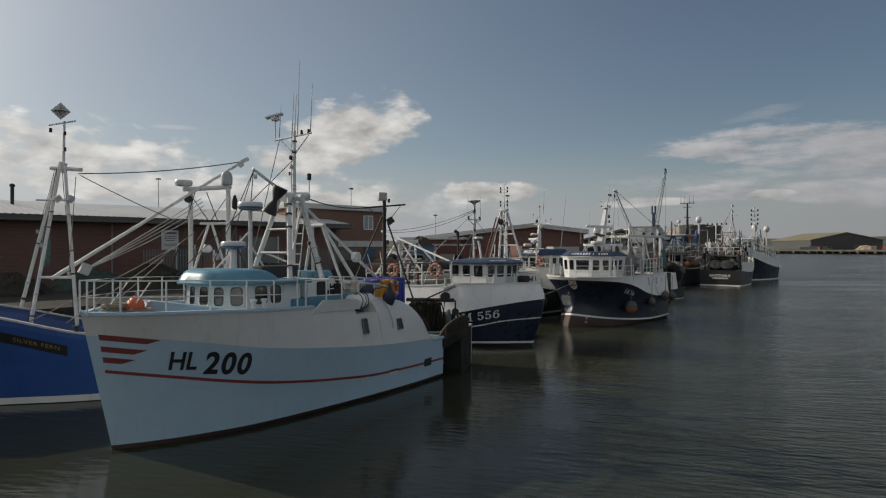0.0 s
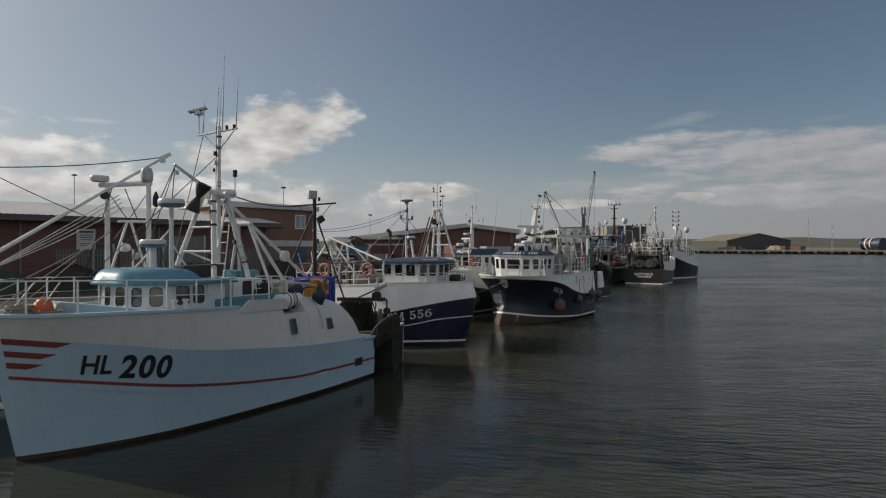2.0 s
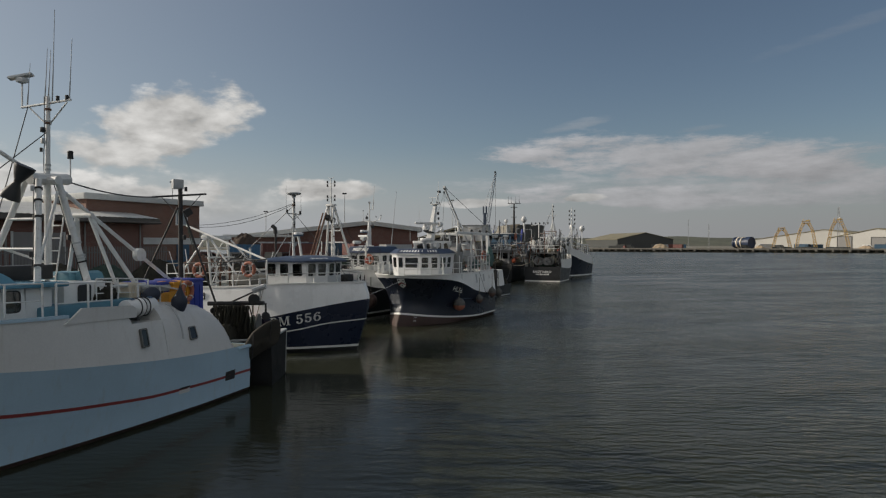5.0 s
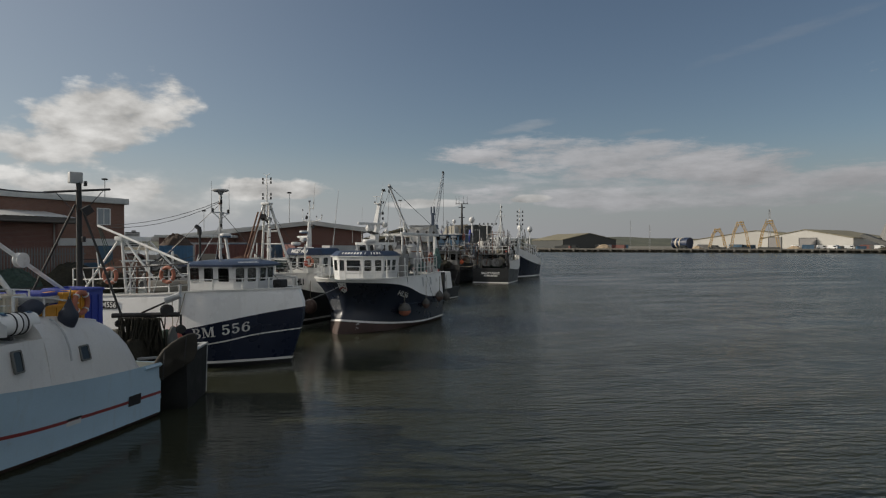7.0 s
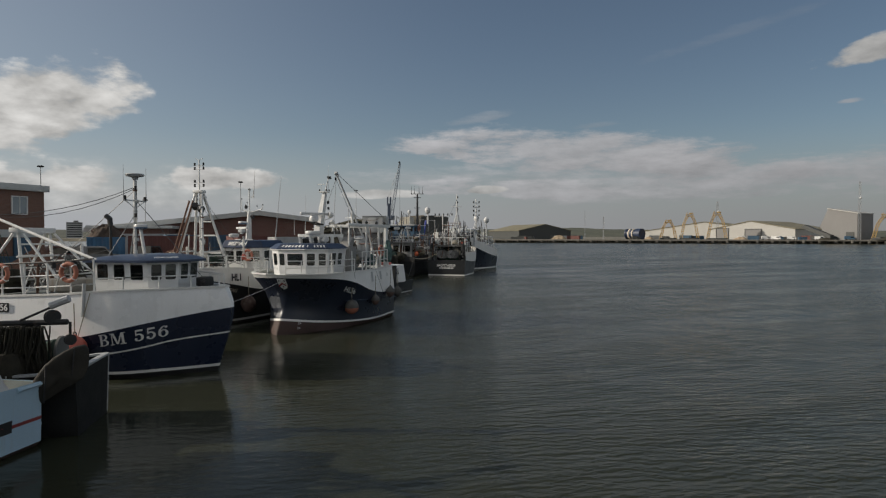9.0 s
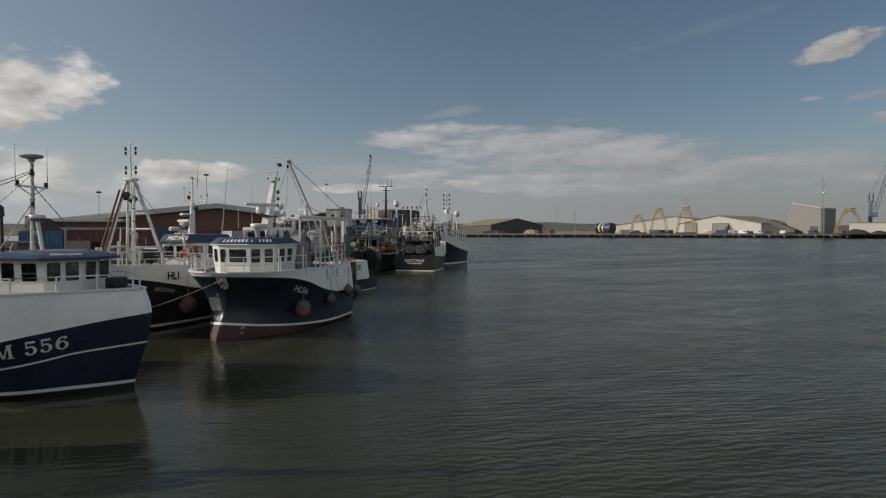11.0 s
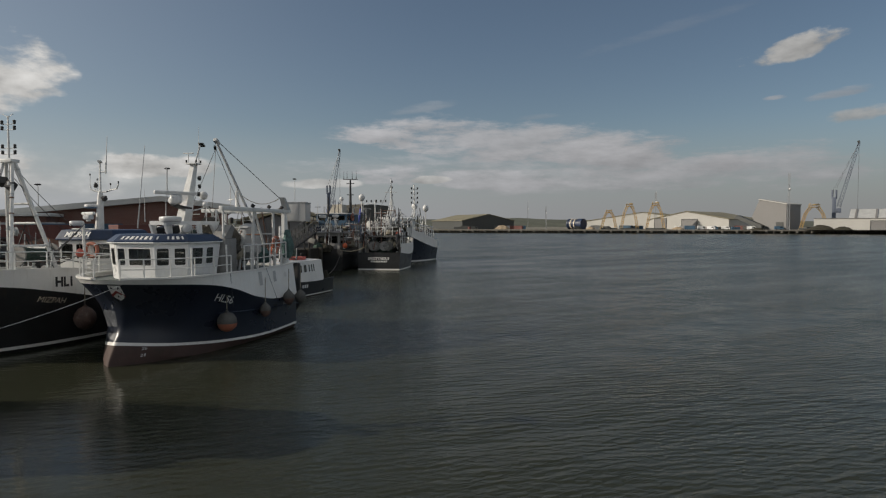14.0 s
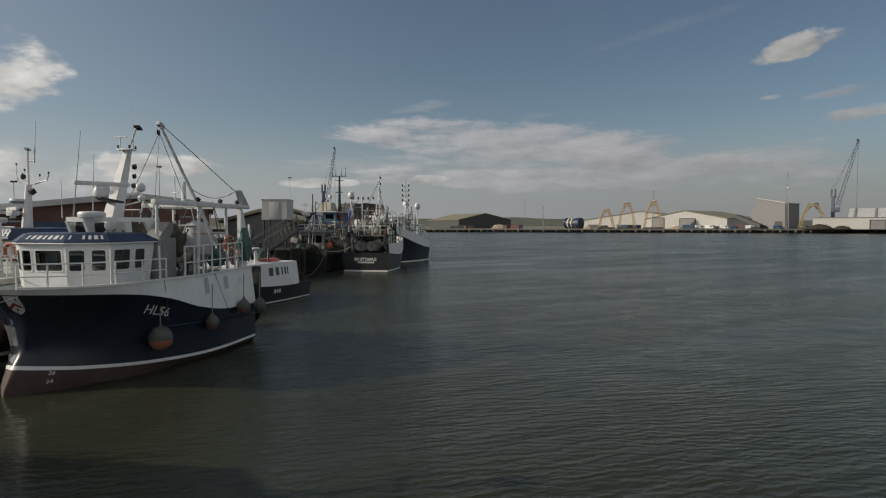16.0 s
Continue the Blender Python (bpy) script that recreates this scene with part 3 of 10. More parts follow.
def glyphs(verts, faces, shear=0.0):
    """The faces of each letter: connected pieces, joined where they stand over one another."""
    root = list(range(len(verts)))

    def find(i):
        while root[i] != i:
            root[i] = root[root[i]]
            i = root[i]
        return i

    for f in faces:
        for i in f[1:]:
            root[find(i)] = find(f[0])
    pieces = {}
    for f in faces:
        pieces.setdefault(find(f[0]), []).append(f)
    spans = []
    for fs in pieces.values():
        xs = [verts[i][0] - shear * verts[i][1] for f in fs for i in f]
        spans.append([min(xs), max(xs), fs])
    spans.sort(key=lambda q: q[0])
    out_ = []
    for a, b, fs in spans:
        if out_ and min(b, out_[-1][1]) - a > 0.25 * min(b - a, out_[-1][1] - out_[-1][0]):
            out_[-1][1] = max(b, out_[-1][1])
            out_[-1][2] = out_[-1][2] + fs
        else:
            out_.append([a, b, fs])
    return [q[2] for q in out_]


def glyph_meshes(points, groups):
    """One bmesh a letter."""
    made = []
    for fs in groups:
        bm = bmesh.new()
        vs = {}
        for f in fs:
            for i in f:
                if i not in vs:
                    vs[i] = bm.verts.new(points[i])
            try:
                bm.faces.new([vs[i] for i in f])
            except ValueError:
                pass
        made.append(bm)
    return made


def painted(name, meshes, material, parent, label=""):
    """Each letter a part."""
    for bm in meshes:
        part(name, bm, material, parent, label)


def text_bm(text, size, m, shear=0.0, bold=0.0, thick=0.006, gap=1.0, width=None):
    """Raised flat letters placed by m, scaled to width where it is given."""
    verts, faces = lettering(text, size, shear, bold, gap)
    k = 1.0
    if width:
        k = width / (max(v[0] for v in verts) - min(v[0] for v in verts))
    return glyph_meshes([m @ Vector((x * k, y, thick)) for x, y, z in verts], glyphs(verts, faces, shear))

# ---- water ----


def build_water():
    def axis(lo, hi, step):
        inner = np.arange(lo, hi + step / 2, step)
        grow, out = step, []
        p = hi
        while p < 4700:
            grow *= 1.28
            p += grow
            out.append(p)
        grow, left = step, []
        p = lo
        while p > -4700:
            grow *= 1.28
            p -= grow
            left.append(p)
        return np.array(left[::-1] + list(inner) + out)

    xs, ys = axis(-14, 50, 0.2), axis(3, 75, 0.2)
    X, Y = np.meshgrid(xs, ys)
    rng = np.random.RandomState(4)
    Z = np.zeros_like(X)
    for i in range(46):
        wave = 0.7 * (1.085 ** i) * 0.9
        ang = radians(90 - 38 + rng.normal(0, 22))
        k = 2 * math.pi / wave
        amp = 0.0036 * wave ** 0.75 * (0.6 + 0.8 * rng.rand()) * math.exp(-wave / 7.0)
        Z += amp * np.sin(k * (math.cos(ang) * X + math.sin(ang) * Y) + rng.rand() * 6.283)
    fade = np.clip((X + 14) / 6, 0, 1) * np.clip((50 - X) / 12, 0, 1) * np.clip((Y - 3) / 4, 0, 1) * np.clip((75 - Y) / 20, 0, 1)
    lee = np.clip((X * 0.93 - Y * 0.366 + 5.0) / 7, 0, 1)
    Z *= fade * 0.4 * (0.25 + 0.75 * lee * lee * (3 - 2 * lee))
    ny, nx = X.shape
    verts = np.stack([X, Y, Z], -1).reshape(-1, 3)
    idx = np.arange(nx * ny).reshape(ny, nx)
    quads = np.stack([idx[:-1, :-1], idx[:-1, 1:], idx[1:, 1:], idx[1:, :-1]], -1).reshape(-1, 4)
    me = bpy.data.meshes.new("water")
    me.from_pydata(verts.tolist(), [], quads.tolist())
    me.shade_smooth()
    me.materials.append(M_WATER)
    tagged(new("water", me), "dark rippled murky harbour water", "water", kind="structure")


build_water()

# ---- near quay: runs along the moored boats ----
QUAY_Z = 2.0
QU = Vector((0.63, 0.777, 0)).normalized()      # along the quay
QN = Vector((-QU.y, QU.x, 0))                    # inland
QO = Vector((-10.6, 23.8, 0))                    # a point on the quay's edge


def qpose(a, b, z=0.0, turn=0.0):
    """A pose a metres along the quay and b metres inland, x along the quay and y inland."""
    p = QO + QU * a + QN * b
    return pose(p.x, p.y, z, 0, 0, math.degrees(math.atan2(QU.y, QU.x)) + turn)


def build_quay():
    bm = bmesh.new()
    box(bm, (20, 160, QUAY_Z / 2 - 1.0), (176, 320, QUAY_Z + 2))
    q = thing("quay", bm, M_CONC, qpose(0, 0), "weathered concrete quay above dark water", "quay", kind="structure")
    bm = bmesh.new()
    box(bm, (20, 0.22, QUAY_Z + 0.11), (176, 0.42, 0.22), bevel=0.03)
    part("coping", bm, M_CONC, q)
    pile = bmesh.new()
    box(pile, (0, 0, 0), (0.34, 0.3, QUAY_Z + 1.6), bevel=0.04)
    me = finish(pile)
    me.materials.append(M_PILE)
    for i in range(47):
        ob = new("timber_fender", me)
        ob.parent = q
        ob.location = (-40 + i * 3.1, -0.17, QUAY_Z / 2 - 0.5)


build_quay()


def shed_box(name, m, length, depth, h, label, wall=None, roof_rise=0.0, fascia=0.35, overhang=0.5, sheet=None, edge=None):
    """A brick building with a fascia and a shallow roof; x along its front, y inland from the front."""
    b = empty(name, m, label, "building")
    bm = bmesh.new()
    t = 0.3
    for c, s in (((length / 2, t / 2, h / 2), (length, t, h)), ((length / 2, depth - t / 2, h / 2), (length, t, h)),
                 ((t / 2, depth / 2, h / 2), (t, depth - 2 * t, h)), ((length - t / 2, depth / 2, h / 2), (t, depth - 2 * t, h))):
        bm = bmesh.new()
        box(bm, c, s)
        part("wall", bm, wall or M_BRICK, b)
    bm = bmesh.new()
    o = overhang
    for c, s in (((length / 2, -o, h + fascia / 2), (length + 2 * o, 0.06, fascia)), ((length / 2, depth + o, h + fascia / 2), (length + 2 * o, 0.06, fascia)),
                 ((-o, depth / 2, h + fascia / 2), (0.06, depth + 2 * o - 0.1, fascia)), ((length + o, depth / 2, h + fascia / 2), (0.06, depth + 2 * o - 0.1, fascia))):
        box(bm, c, s, bevel=0.012)
    part("fascia", bm, edge or M_FASCIA, b)
    bm = bmesh.new()
    box(bm, (length / 2, depth / 2, h + 0.06), (length + 2 * o - 0.1, depth + 2 * o - 0.1, 0.1))
    part("soffit", bm, edge or M_FASCIA, b)
    if roof_rise > 0:
        bm = bmesh.new()
        z0, z1 = h + fascia + 0.01, h + fascia + roof_rise
        n = max(2, int(length / 0.33))
        rows = []
        for i in range(n * 2 + 1):
            x = -o + (length + 2 * o) * i / (2 * n)
            dz = 0.035 if i % 2 else 0.0
            rows.append([bm.verts.new((x, -o - 0.08, z0 + dz)), bm.verts.new((x, depth / 2, z1 + dz)), bm.verts.new((x, depth + o, z0 + dz))])
        for r0, r1 in zip(rows, rows[1:]):
            for j in (0, 1):
                bm.faces.new((r0[j], r1[j], r1[j + 1], r0[j + 1]))
        for rr in (rows[0], rows[-1]):
            bm.faces.new(rr)
        part("roof_sheet", bm, sheet or M_SHEET, b, "pale profiled metal roofing", smooth=0)
    return b

# ---- brick buildings on the quay ----
def heading(ax, ay, bx, by):
    return math.degrees(math.atan2(by - ay, bx - ax))


LOW = pose(-30.5, 25.2, QUAY_Z, 0, 0, heading(-23.5, 32.0, -7.2, 48.5))
low_building = shed_box("brick_building", LOW, 31.6, 13.0, 3.70, "long low red brick quay building with pale metal roof", roof_rise=1.15, overhang=0.75, edge=M_FASCD)
TWO = pose(-11.8, 47.5, QUAY_Z, 0, 0, heading(-11.8, 47.5, -5.4, 54.0))
two_storey = shed_box("brick_building", TWO, 9.15, 13.0, 5.38, "two-storey flat-roofed orange-brown brick harbour office", wall=M_BRICKO, fascia=0.42, overhang=0.22)


def build_gable():
    """A wide brick shed whose gable end faces the water."""
    b = empty("brick_building", pose(-5.5, 84.0, QUAY_Z, 0, 0, -9.0), "wide red brick fish shed with shallow white-edged gable", "building")
    w, h, rise, d = 36.0, 3.2, 1.9, 40.0
    bm = bmesh.new()
    e = 24.5
    he = h + rise * (w - e) / (w / 2)
    prism(bm, [(0, 0), (e, 0), (e, he), (w / 2, h + rise), (0, h)], 0.3, facing((0, 0, 0), (1, 0, 0), (0, -1, 0)))
    part("wall", bm, M_BRICK, b)
    for x, hh in ((0.15, h), (e - 0.15, he)):
        bm = bmesh.new()
        box(bm, (x, d / 2 + 0.15, hh / 2 - 0.1), (0.3, d - 0.3, hh - 0.2))
        part("wall", bm, M_BRICK, b)
    bm = bmesh.new()
    for sx in (0, 1):
        x0, x1 = (-0.8, w / 2) if sx == 0 else (e + 0.6, w / 2)
        z0 = h - 0.1 if sx == 0 else he - 0.1
        a = [(x0, -0.9, z0 + 0.2), (x1, -0.9, h + rise + 0.3), (x1, d, h + rise + 0.3), (x0, d, z0 + 0.2)]
        lo = [bm.verts.new((x, y, z - 0.50)) for x, y, z in a]
        hi = [bm.verts.new((x, y, z + 0.05)) for x, y, z in a]
        bm.faces.new(lo)
        bm.faces.new(hi)
        for i in range(4):
            bm.faces.new((lo[i], lo[(i + 1) % 4], hi[(i + 1) % 4], hi[i]))
    part("roof_sheet", bm, M_SHEET, b, smooth=0)
    bm = bmesh.new()
    box(bm, (4.9, -2.6, 1.6), (7.6, 5.0, 3.2))
    annexe = part("annexe", bm, M_BRICK, b, "flat-roofed brick range in front of the gable")
    bm = bmesh.new()
    box(bm, (4.9, -2.7, 3.36), (8.4, 5.8, 0.30), bevel=0.02)
    part("fascia", bm, M_FASCIA, annexe, "white fascia board")
    bm = bmesh.new()
    box(bm, (6.0, -5.15, 1.2), (2.6, 0.12, 2.4), bevel=0.01)
    part("door", bm, M_FASCIA, annexe)


build_gable()

# ---- far shore ----
SV = Vector((8.8, 14.2, 0))


def out(az, d, z=0.0, turn=0.0):
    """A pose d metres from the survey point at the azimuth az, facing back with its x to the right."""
    a = radians(az)
    return pose(SV.x + d * math.sin(a), SV.y + d * math.cos(a), z, 0, 0, -az + turn)


def gable_shed(name, m, w, h, rise, depth, wall, roof, label, group="far sheds"):
    b = empty(name, m, label, "shed", group)
    bm = bmesh.new()
    prism(bm, [(-w / 2, 0), (w / 2, 0), (w / 2, h), (0, h + rise), (-w / 2, h)], depth, facing((0, depth, 0), (1, 0, 0), (0, -1, 0)))
    part("wall", bm, wall, b, smooth=0)
    bm = bmesh.new()
    for s in (-1, 1):
        a = [(s * (w / 2 + 0.6), -0.5, h - 0.1), (0, -0.5, h + rise + 0.12), (0, depth + 0.5, h + rise + 0.12), (s * (w / 2 + 0.6), depth + 0.5, h - 0.1)]
        lo = [bm.verts.new((x, y, z + 0.05)) for x, y, z in a]
        hi = [bm.verts.new((x, y, z + 0.45)) for x, y, z in a]
        bm.faces.new(lo)
        bm.faces.new(hi)
        for i in range(4):
            bm.faces.new((lo[i], lo[(i + 1) % 4], hi[(i + 1) % 4], hi[i]))
    part("roof", bm, roof, b, smooth=0)
    return b


def far_door(parent, x, w, h, material=None):
    bm = bmesh.new()
    box(bm, (x, -0.1, h / 2), (w, 0.25, h))
    d = part("door", bm, material or M_SHEDG, parent)
    bm = bmesh.new()
    for sx in (-1, 1):
        box(bm, (x + sx * (w / 2 + 0.15), -0.2, h / 2), (0.3, 0.4, h + 0.3))
    box(bm, (x, -0.2, h + 0.3), (w + 0.6, 0.4, 0.3))
    part("door_frame", bm, M_SHEDD, d)


FQ = pose(205.0, 350.0, 0, 0, 0, math.degrees(math.atan2(-170.0, 175.0)))
LAND_Z = 2.3


def build_far_quay():
    bm = bmesh.new()
    box(bm, (150, 1200, LAND_Z / 2 - 1), (1500, 2400, LAND_Z + 1.7))
    g = thing("ground", bm, M_LAND, FQ @ pose(0, 6, 0), "flat dockland on the far shore", "ground", kind="structure")
    bm = bmesh.new()
    box(bm, (150, 3.0, LAND_Z - 0.35), (900, 7.0, 0.9), bevel=0.08)
    w = thing("wharf", bm, M_WHARF, FQ, "long concrete wharf on dark piles", "wharf", kind="structure")
    pb = bmesh.new()
    box(pb, (0, 0, 0), (0.7, 0.7, 3.2), bevel=0.08)
    me = finish(pb)
    me.materials.append(M_PILE)
    fb = bmesh.new()
    box(fb, (0, 0, 0), (1.2, 0.4, 1.5), bevel=0.06)
    fe = finish(fb)
    fe.materials.append(M_WHARF)
    for i in range(110):
        p = new("pile", me)
        p.parent = w
        p.location = (-40 + i * 3.9, -0.1, 0.3)
        if i % 2 == 0:
            q = new("pile_cap", fe)
            q.parent = w
            q.location = (-40 + i * 3.9, -0.65, 1.25)


build_far_quay()

far_dark = gable_shed("storage_shed", out(33.9, 445, LAND_Z, 30), 44, 6.0, 4.6, 52, M_SHEDD, M_SHEDR, "dark clad dockside shed with a mossy roof")
far_w1 = gable_shed("storage_shed", out(48.0, 480, LAND_Z, -16), 104, 5.0, 7.4, 60, M_SHEDW, M_SHEDR, "wide white clad warehouse with a mossy roof")
far_w2 = gable_shed("storage_shed", out(51.7, 425, LAND_Z, -24), 54, 6.3, 5.2, 60, M_SHEDW, M_SHEDR, "white clad warehouse with a mossy roof and tall doors")
far_door(far_w2, 2, 10, 6.3, M_SHEDG)
far_door(far_w2, -18, 8, 7.0)


def build_long_shed():
    """A long white shed lying along the dock: a flat-topped front range and a ribbed roof behind it."""
    b = empty("storage_shed", out(61.4, 388, LAND_Z, -6), "long white shed with a ribbed pale roof and grey doors", "shed", "far sheds")
    bm = bmesh.new()
    box(bm, (50, 4, 3.1), (100, 8, 6.2))
    part("wall", bm, M_SHEDW, b, smooth=0)
    bm = bmesh.new()
    box(bm, (50, 3.9, 6.3), (100.6, 8.6, 0.25))
    part("parapet", bm, M_SHEDG, b, smooth=0)
    bm = bmesh.new()
    prism(bm, [(8.2, 5.0), (8.2, 6.2), (20, 11.6), (32, 6.2), (32, 0), (8.2, 0)], 84, facing((15.5, 0, 0), (0, 1, 0), (1, 0, 0)))
    part("roof", bm, M_SHEET, b, "pale ribbed roof", smooth=0)
    for k in range(9):
        bm = bmesh.new()
        prism(bm, [(8.5, 6.5), (19.5, 11.55), (19.5, 11.85), (8.5, 6.8)], 0.9, facing((18 + k * 9.2, 0, 0), (0, 1, 0), (1, 0, 0)))
        part("roof_light", bm, M_SHEDG, b, smooth=0)
    for x in (29, 55, 83):
        far_door(b, x, 6.4, 4.6, M_SHEDG)


build_long_shed()


def build_grey_tower():
    b = empty("conveyor_house", out(58.7, 396, LAND_Z, -22), "tall grey clad sloping conveyor house", "building", "far sheds")
    bm = bmesh.new()
    prism(bm, [(-9, 0), (5.5, 0), (5.5, 14.6), (-9.6, 17.6), (-13.8, 7.5)], 20, facing((0, 20, 0), (1, 0, 0), (0, -1, 0)))
    part("wall", bm, M_SHEDG, b, smooth=0)
    bm = bmesh.new()
    prism(bm, [(-10.0, 17.7), (5.9, 14.5), (5.9, 15.0), (-10.0, 18.2)], 21, facing((0, 20.5, 0), (1, 0, 0), (0, -1, 0)))
    part("roof", bm, M_SHEDW, b, smooth=0)
    bm = bmesh.new()
    prism(bm, [(-22, 7.0), (-20, 8.6), (-6, 2.6), (-6, 0.4)], 4, facing((0, -1, 0), (1, 0, 0), (0, -1, 0)))
    part("conveyor", bm, M_SHEDD, b, "dark sloping conveyor")
    bm = bmesh.new()
    box(bm, (2.0, -0.1, 2.2), (4.0, 0.25, 4.4))
    part("door", bm, M_SHEDD, b)


build_grey_tower()


def lattice(bm, a, b, w0, w1, r, bays):
    """A square lattice boom or mast."""
    a, b = Vector(a), Vector(b)
    d = (b - a).normalized()
    x = d.cross(Vector((0, 1, 0.01))).normalized()
    y = d.cross(x)
    rows = []
    for i in range(bays + 1):
        f = i / bays
        c, w = a.lerp(b, f), (w0 + (w1 - w0) * f) / 2
        rows.append([c + x * w + y * w, c - x * w + y * w, c - x * w - y * w, c + x * w - y * w])
    for p, q in zip(rows, rows[1:]):
        for j in range(4):
            tube(bm, p[j], q[j], r, n=4)
            tube(bm, p[j], q[(j + 1) % 4], r * 0.6, n=4)
    return bm


def jacket(m, w, h, label):
    """A tall yellow frame of braced legs under a crosshead."""
    b = empty("steel_frame", m, label, "frame", "yellow frames")
    for s in (-1, 1):
        for y in (0.0, 3.0):
            bm = bmesh.new()
            lattice(bm, (s * w / 2, y, 0), (s * w * 0.33, y * 0.6, h * 0.62), 1.5, 1.3, 0.15, 7)
            lattice(bm, (s * w * 0.33, y * 0.6, h * 0.62), (s * w * 0.14, y * 0.4, h * 0.93), 1.3, 1.1, 0.15, 4)
            part("leg", bm, M_YELLOW, b, smooth=0)
    bm = bmesh.new()
    lattice(bm, (-w * 0.22, 0.6, h * 0.93), (w * 0.22, 0.6, h * 0.95), 1.5, 1.4, 0.16, 5)
    for s in (-1, 1):
        tube(bm, (s * w * 0.34, 0.6, h * 0.60), (s * w * 0.04, 0.6, h * 0.90), 0.16, n=5)
        tube(bm, (s * w * 0.20, 0.6, h * 0.97), (s * w * 0.13, 0.6, h * 1.05), 0.16, n=5)
    box(bm, (w * 0.05, 0.6, h * 1.0), (w * 0.16, 1.4, h * 0.05), bevel=0.1)
    part("crosshead", bm, M_YELLOW, b, smooth=0)
    bm = bmesh.new()
    box(bm, (0, 0, 0.45), (w * 1.1, 4, 0.9), bevel=0.15)
    part("base", bm, M_SHEDD, b)


jacket(out(45.05, 408, LAND_Z), 9.4, 12.4, "yellow braced steel frame standing on the dockside")
jacket(out(46.85, 408, LAND_Z), 10.2, 16.6, "tall yellow braced steel frame standing on the dockside")
jacket(out(49.1, 408, LAND_Z), 10.8, 17.2, "tall yellow braced steel frame standing on the dockside")
jacket(out(61.4, 395, LAND_Z), 13.0, 14.2, "yellow braced steel frame beside the grey building")


def cable_reel(m):
    b = empty("cable_reel", m, "huge dark blue cable reel with pale bands", "reel")
    rx = Matrix.Rotation(radians(90), 4, "Y")
    for x, r, d, mt, nm in ((0, 3.0, 11.5, M_DRUM, "core"), (-5.2, 3.4, 1.1, M_DRUM, "flange"), (-2.6, 3.45, 0.9, M_CREAM, "band"), (0.3, 3.45, 0.8, M_CREAM, "band"), (4.4, 3.5, 3.4, M_DRUM, "flange")):
        bm = bmesh.new()
        lathe(bm, [(r * 0.96, -d / 2), (r, -d / 2 + 0.1), (r, d / 2 - 0.1), (r * 0.96, d / 2)], Matrix.Translation((x, 0, 3.5)) @ rx, 24)
        part(nm, bm, mt, b)


cable_reel(out(42.1, 402, LAND_Z, -38))


def radio_mast(m, h, r, label):
    b = empty("radio_mast", m, label, "mast", "far masts")
    bm = bmesh.new()
    lattice(bm, (0, 0, 0), (0, 0, h), r * 5, r * 3, r * 0.55, 12)
    part("lattice", bm, M_CRANEG, b, smooth=0)
    bm = bmesh.new()
    ball(bm, (0.4, -r * 3, h * 0.72), r * 2.2)
    part("dish", bm, M_RADOME, b)


radio_mast(out(59.6, 384, LAND_Z), 31.5, 0.26, "slender grey lattice radio mast")
radio_mast(out(39.3, 430, LAND_Z), 16.0, 0.16, "slender grey lighting mast")
radio_mast(out(37.6, 430, LAND_Z), 20.0, 0.10, "slender grey lighting mast")
radio_mast(out(49.1, 440, LAND_Z), 26.0, 0.30, "grey floodlight mast behind yellow frames")


def harbour_crane(m, foot, tip, mast_h, label):
    b = empty("harbour_crane", m, label, "crane", "harbour cranes")
    bm = bmesh.new()
    box(bm, (0, 0, 2.2), (9, 8, 2.4), bevel=0.2)
    for sx in (-1, 1):
        for sy in (-1, 1):
            box(bm, (sx * 3.6, sy * 3.2, 0.6), (1.6, 1.4, 1.2), bevel=0.1)
    part("chassis", bm, M_SHEDD, b)
    bm = bmesh.new()
    box(bm, (0, 0, mast_h / 2 + 3), (1.9, 2.0, mast_h), bevel=0.15)
    tube(bm, (-0.9, 0, mast_h + 2), (-0.9, 0, mast_h + 7), 0.5)
    tube(bm, (0.9, 0, mast_h + 2), (0.9, 0, mast_h + 7), 0.5)
    part("tower", bm, M_CRANEB, b)
    bm = bmesh.new()
    box(bm, (2.2, -2.2, mast_h * 0.7), (2.4, 2.6, 2.6), bevel=0.15)
    part("cab", bm, M_CRANEB, b)
    bm = bmesh.new()
    lattice(bm, foot, tip, 1.9, 1.0, 0.13, 20)
    part("jib", bm, M_CRANEB, b, smooth=0)
    bm = bmesh.new()
    tube(bm, tip, (tip[0] - 0.5, tip[1], tip[2] + 1.2), 0.6)
    part("jib_head", bm, M_SHEDD, b)
    bm = bmesh.new()
    for o in (-0.5, 0.5):
        tube(bm, (o, 0, mast_h + 7), (tip[0], o, tip[2]), 0.06, n=4)
    tube(bm, tip, (tip[0], tip[1], 6), 0.07, n=4)
    part("hoist_wire", bm, M_WIRE, b)


harbour_crane(out(62.75, 404, LAND_Z), (2.2, 0, 13), (11.0, 0, 48.3), 15.5, "dark mobile harbour crane with raised grey lattice jib")
harbour_crane(out(18.7, 360, LAND_Z, 0), (1.5, 0, 14), (6.6, 0, 46.5), 19, "dark mobile harbour crane with raised lattice jib")


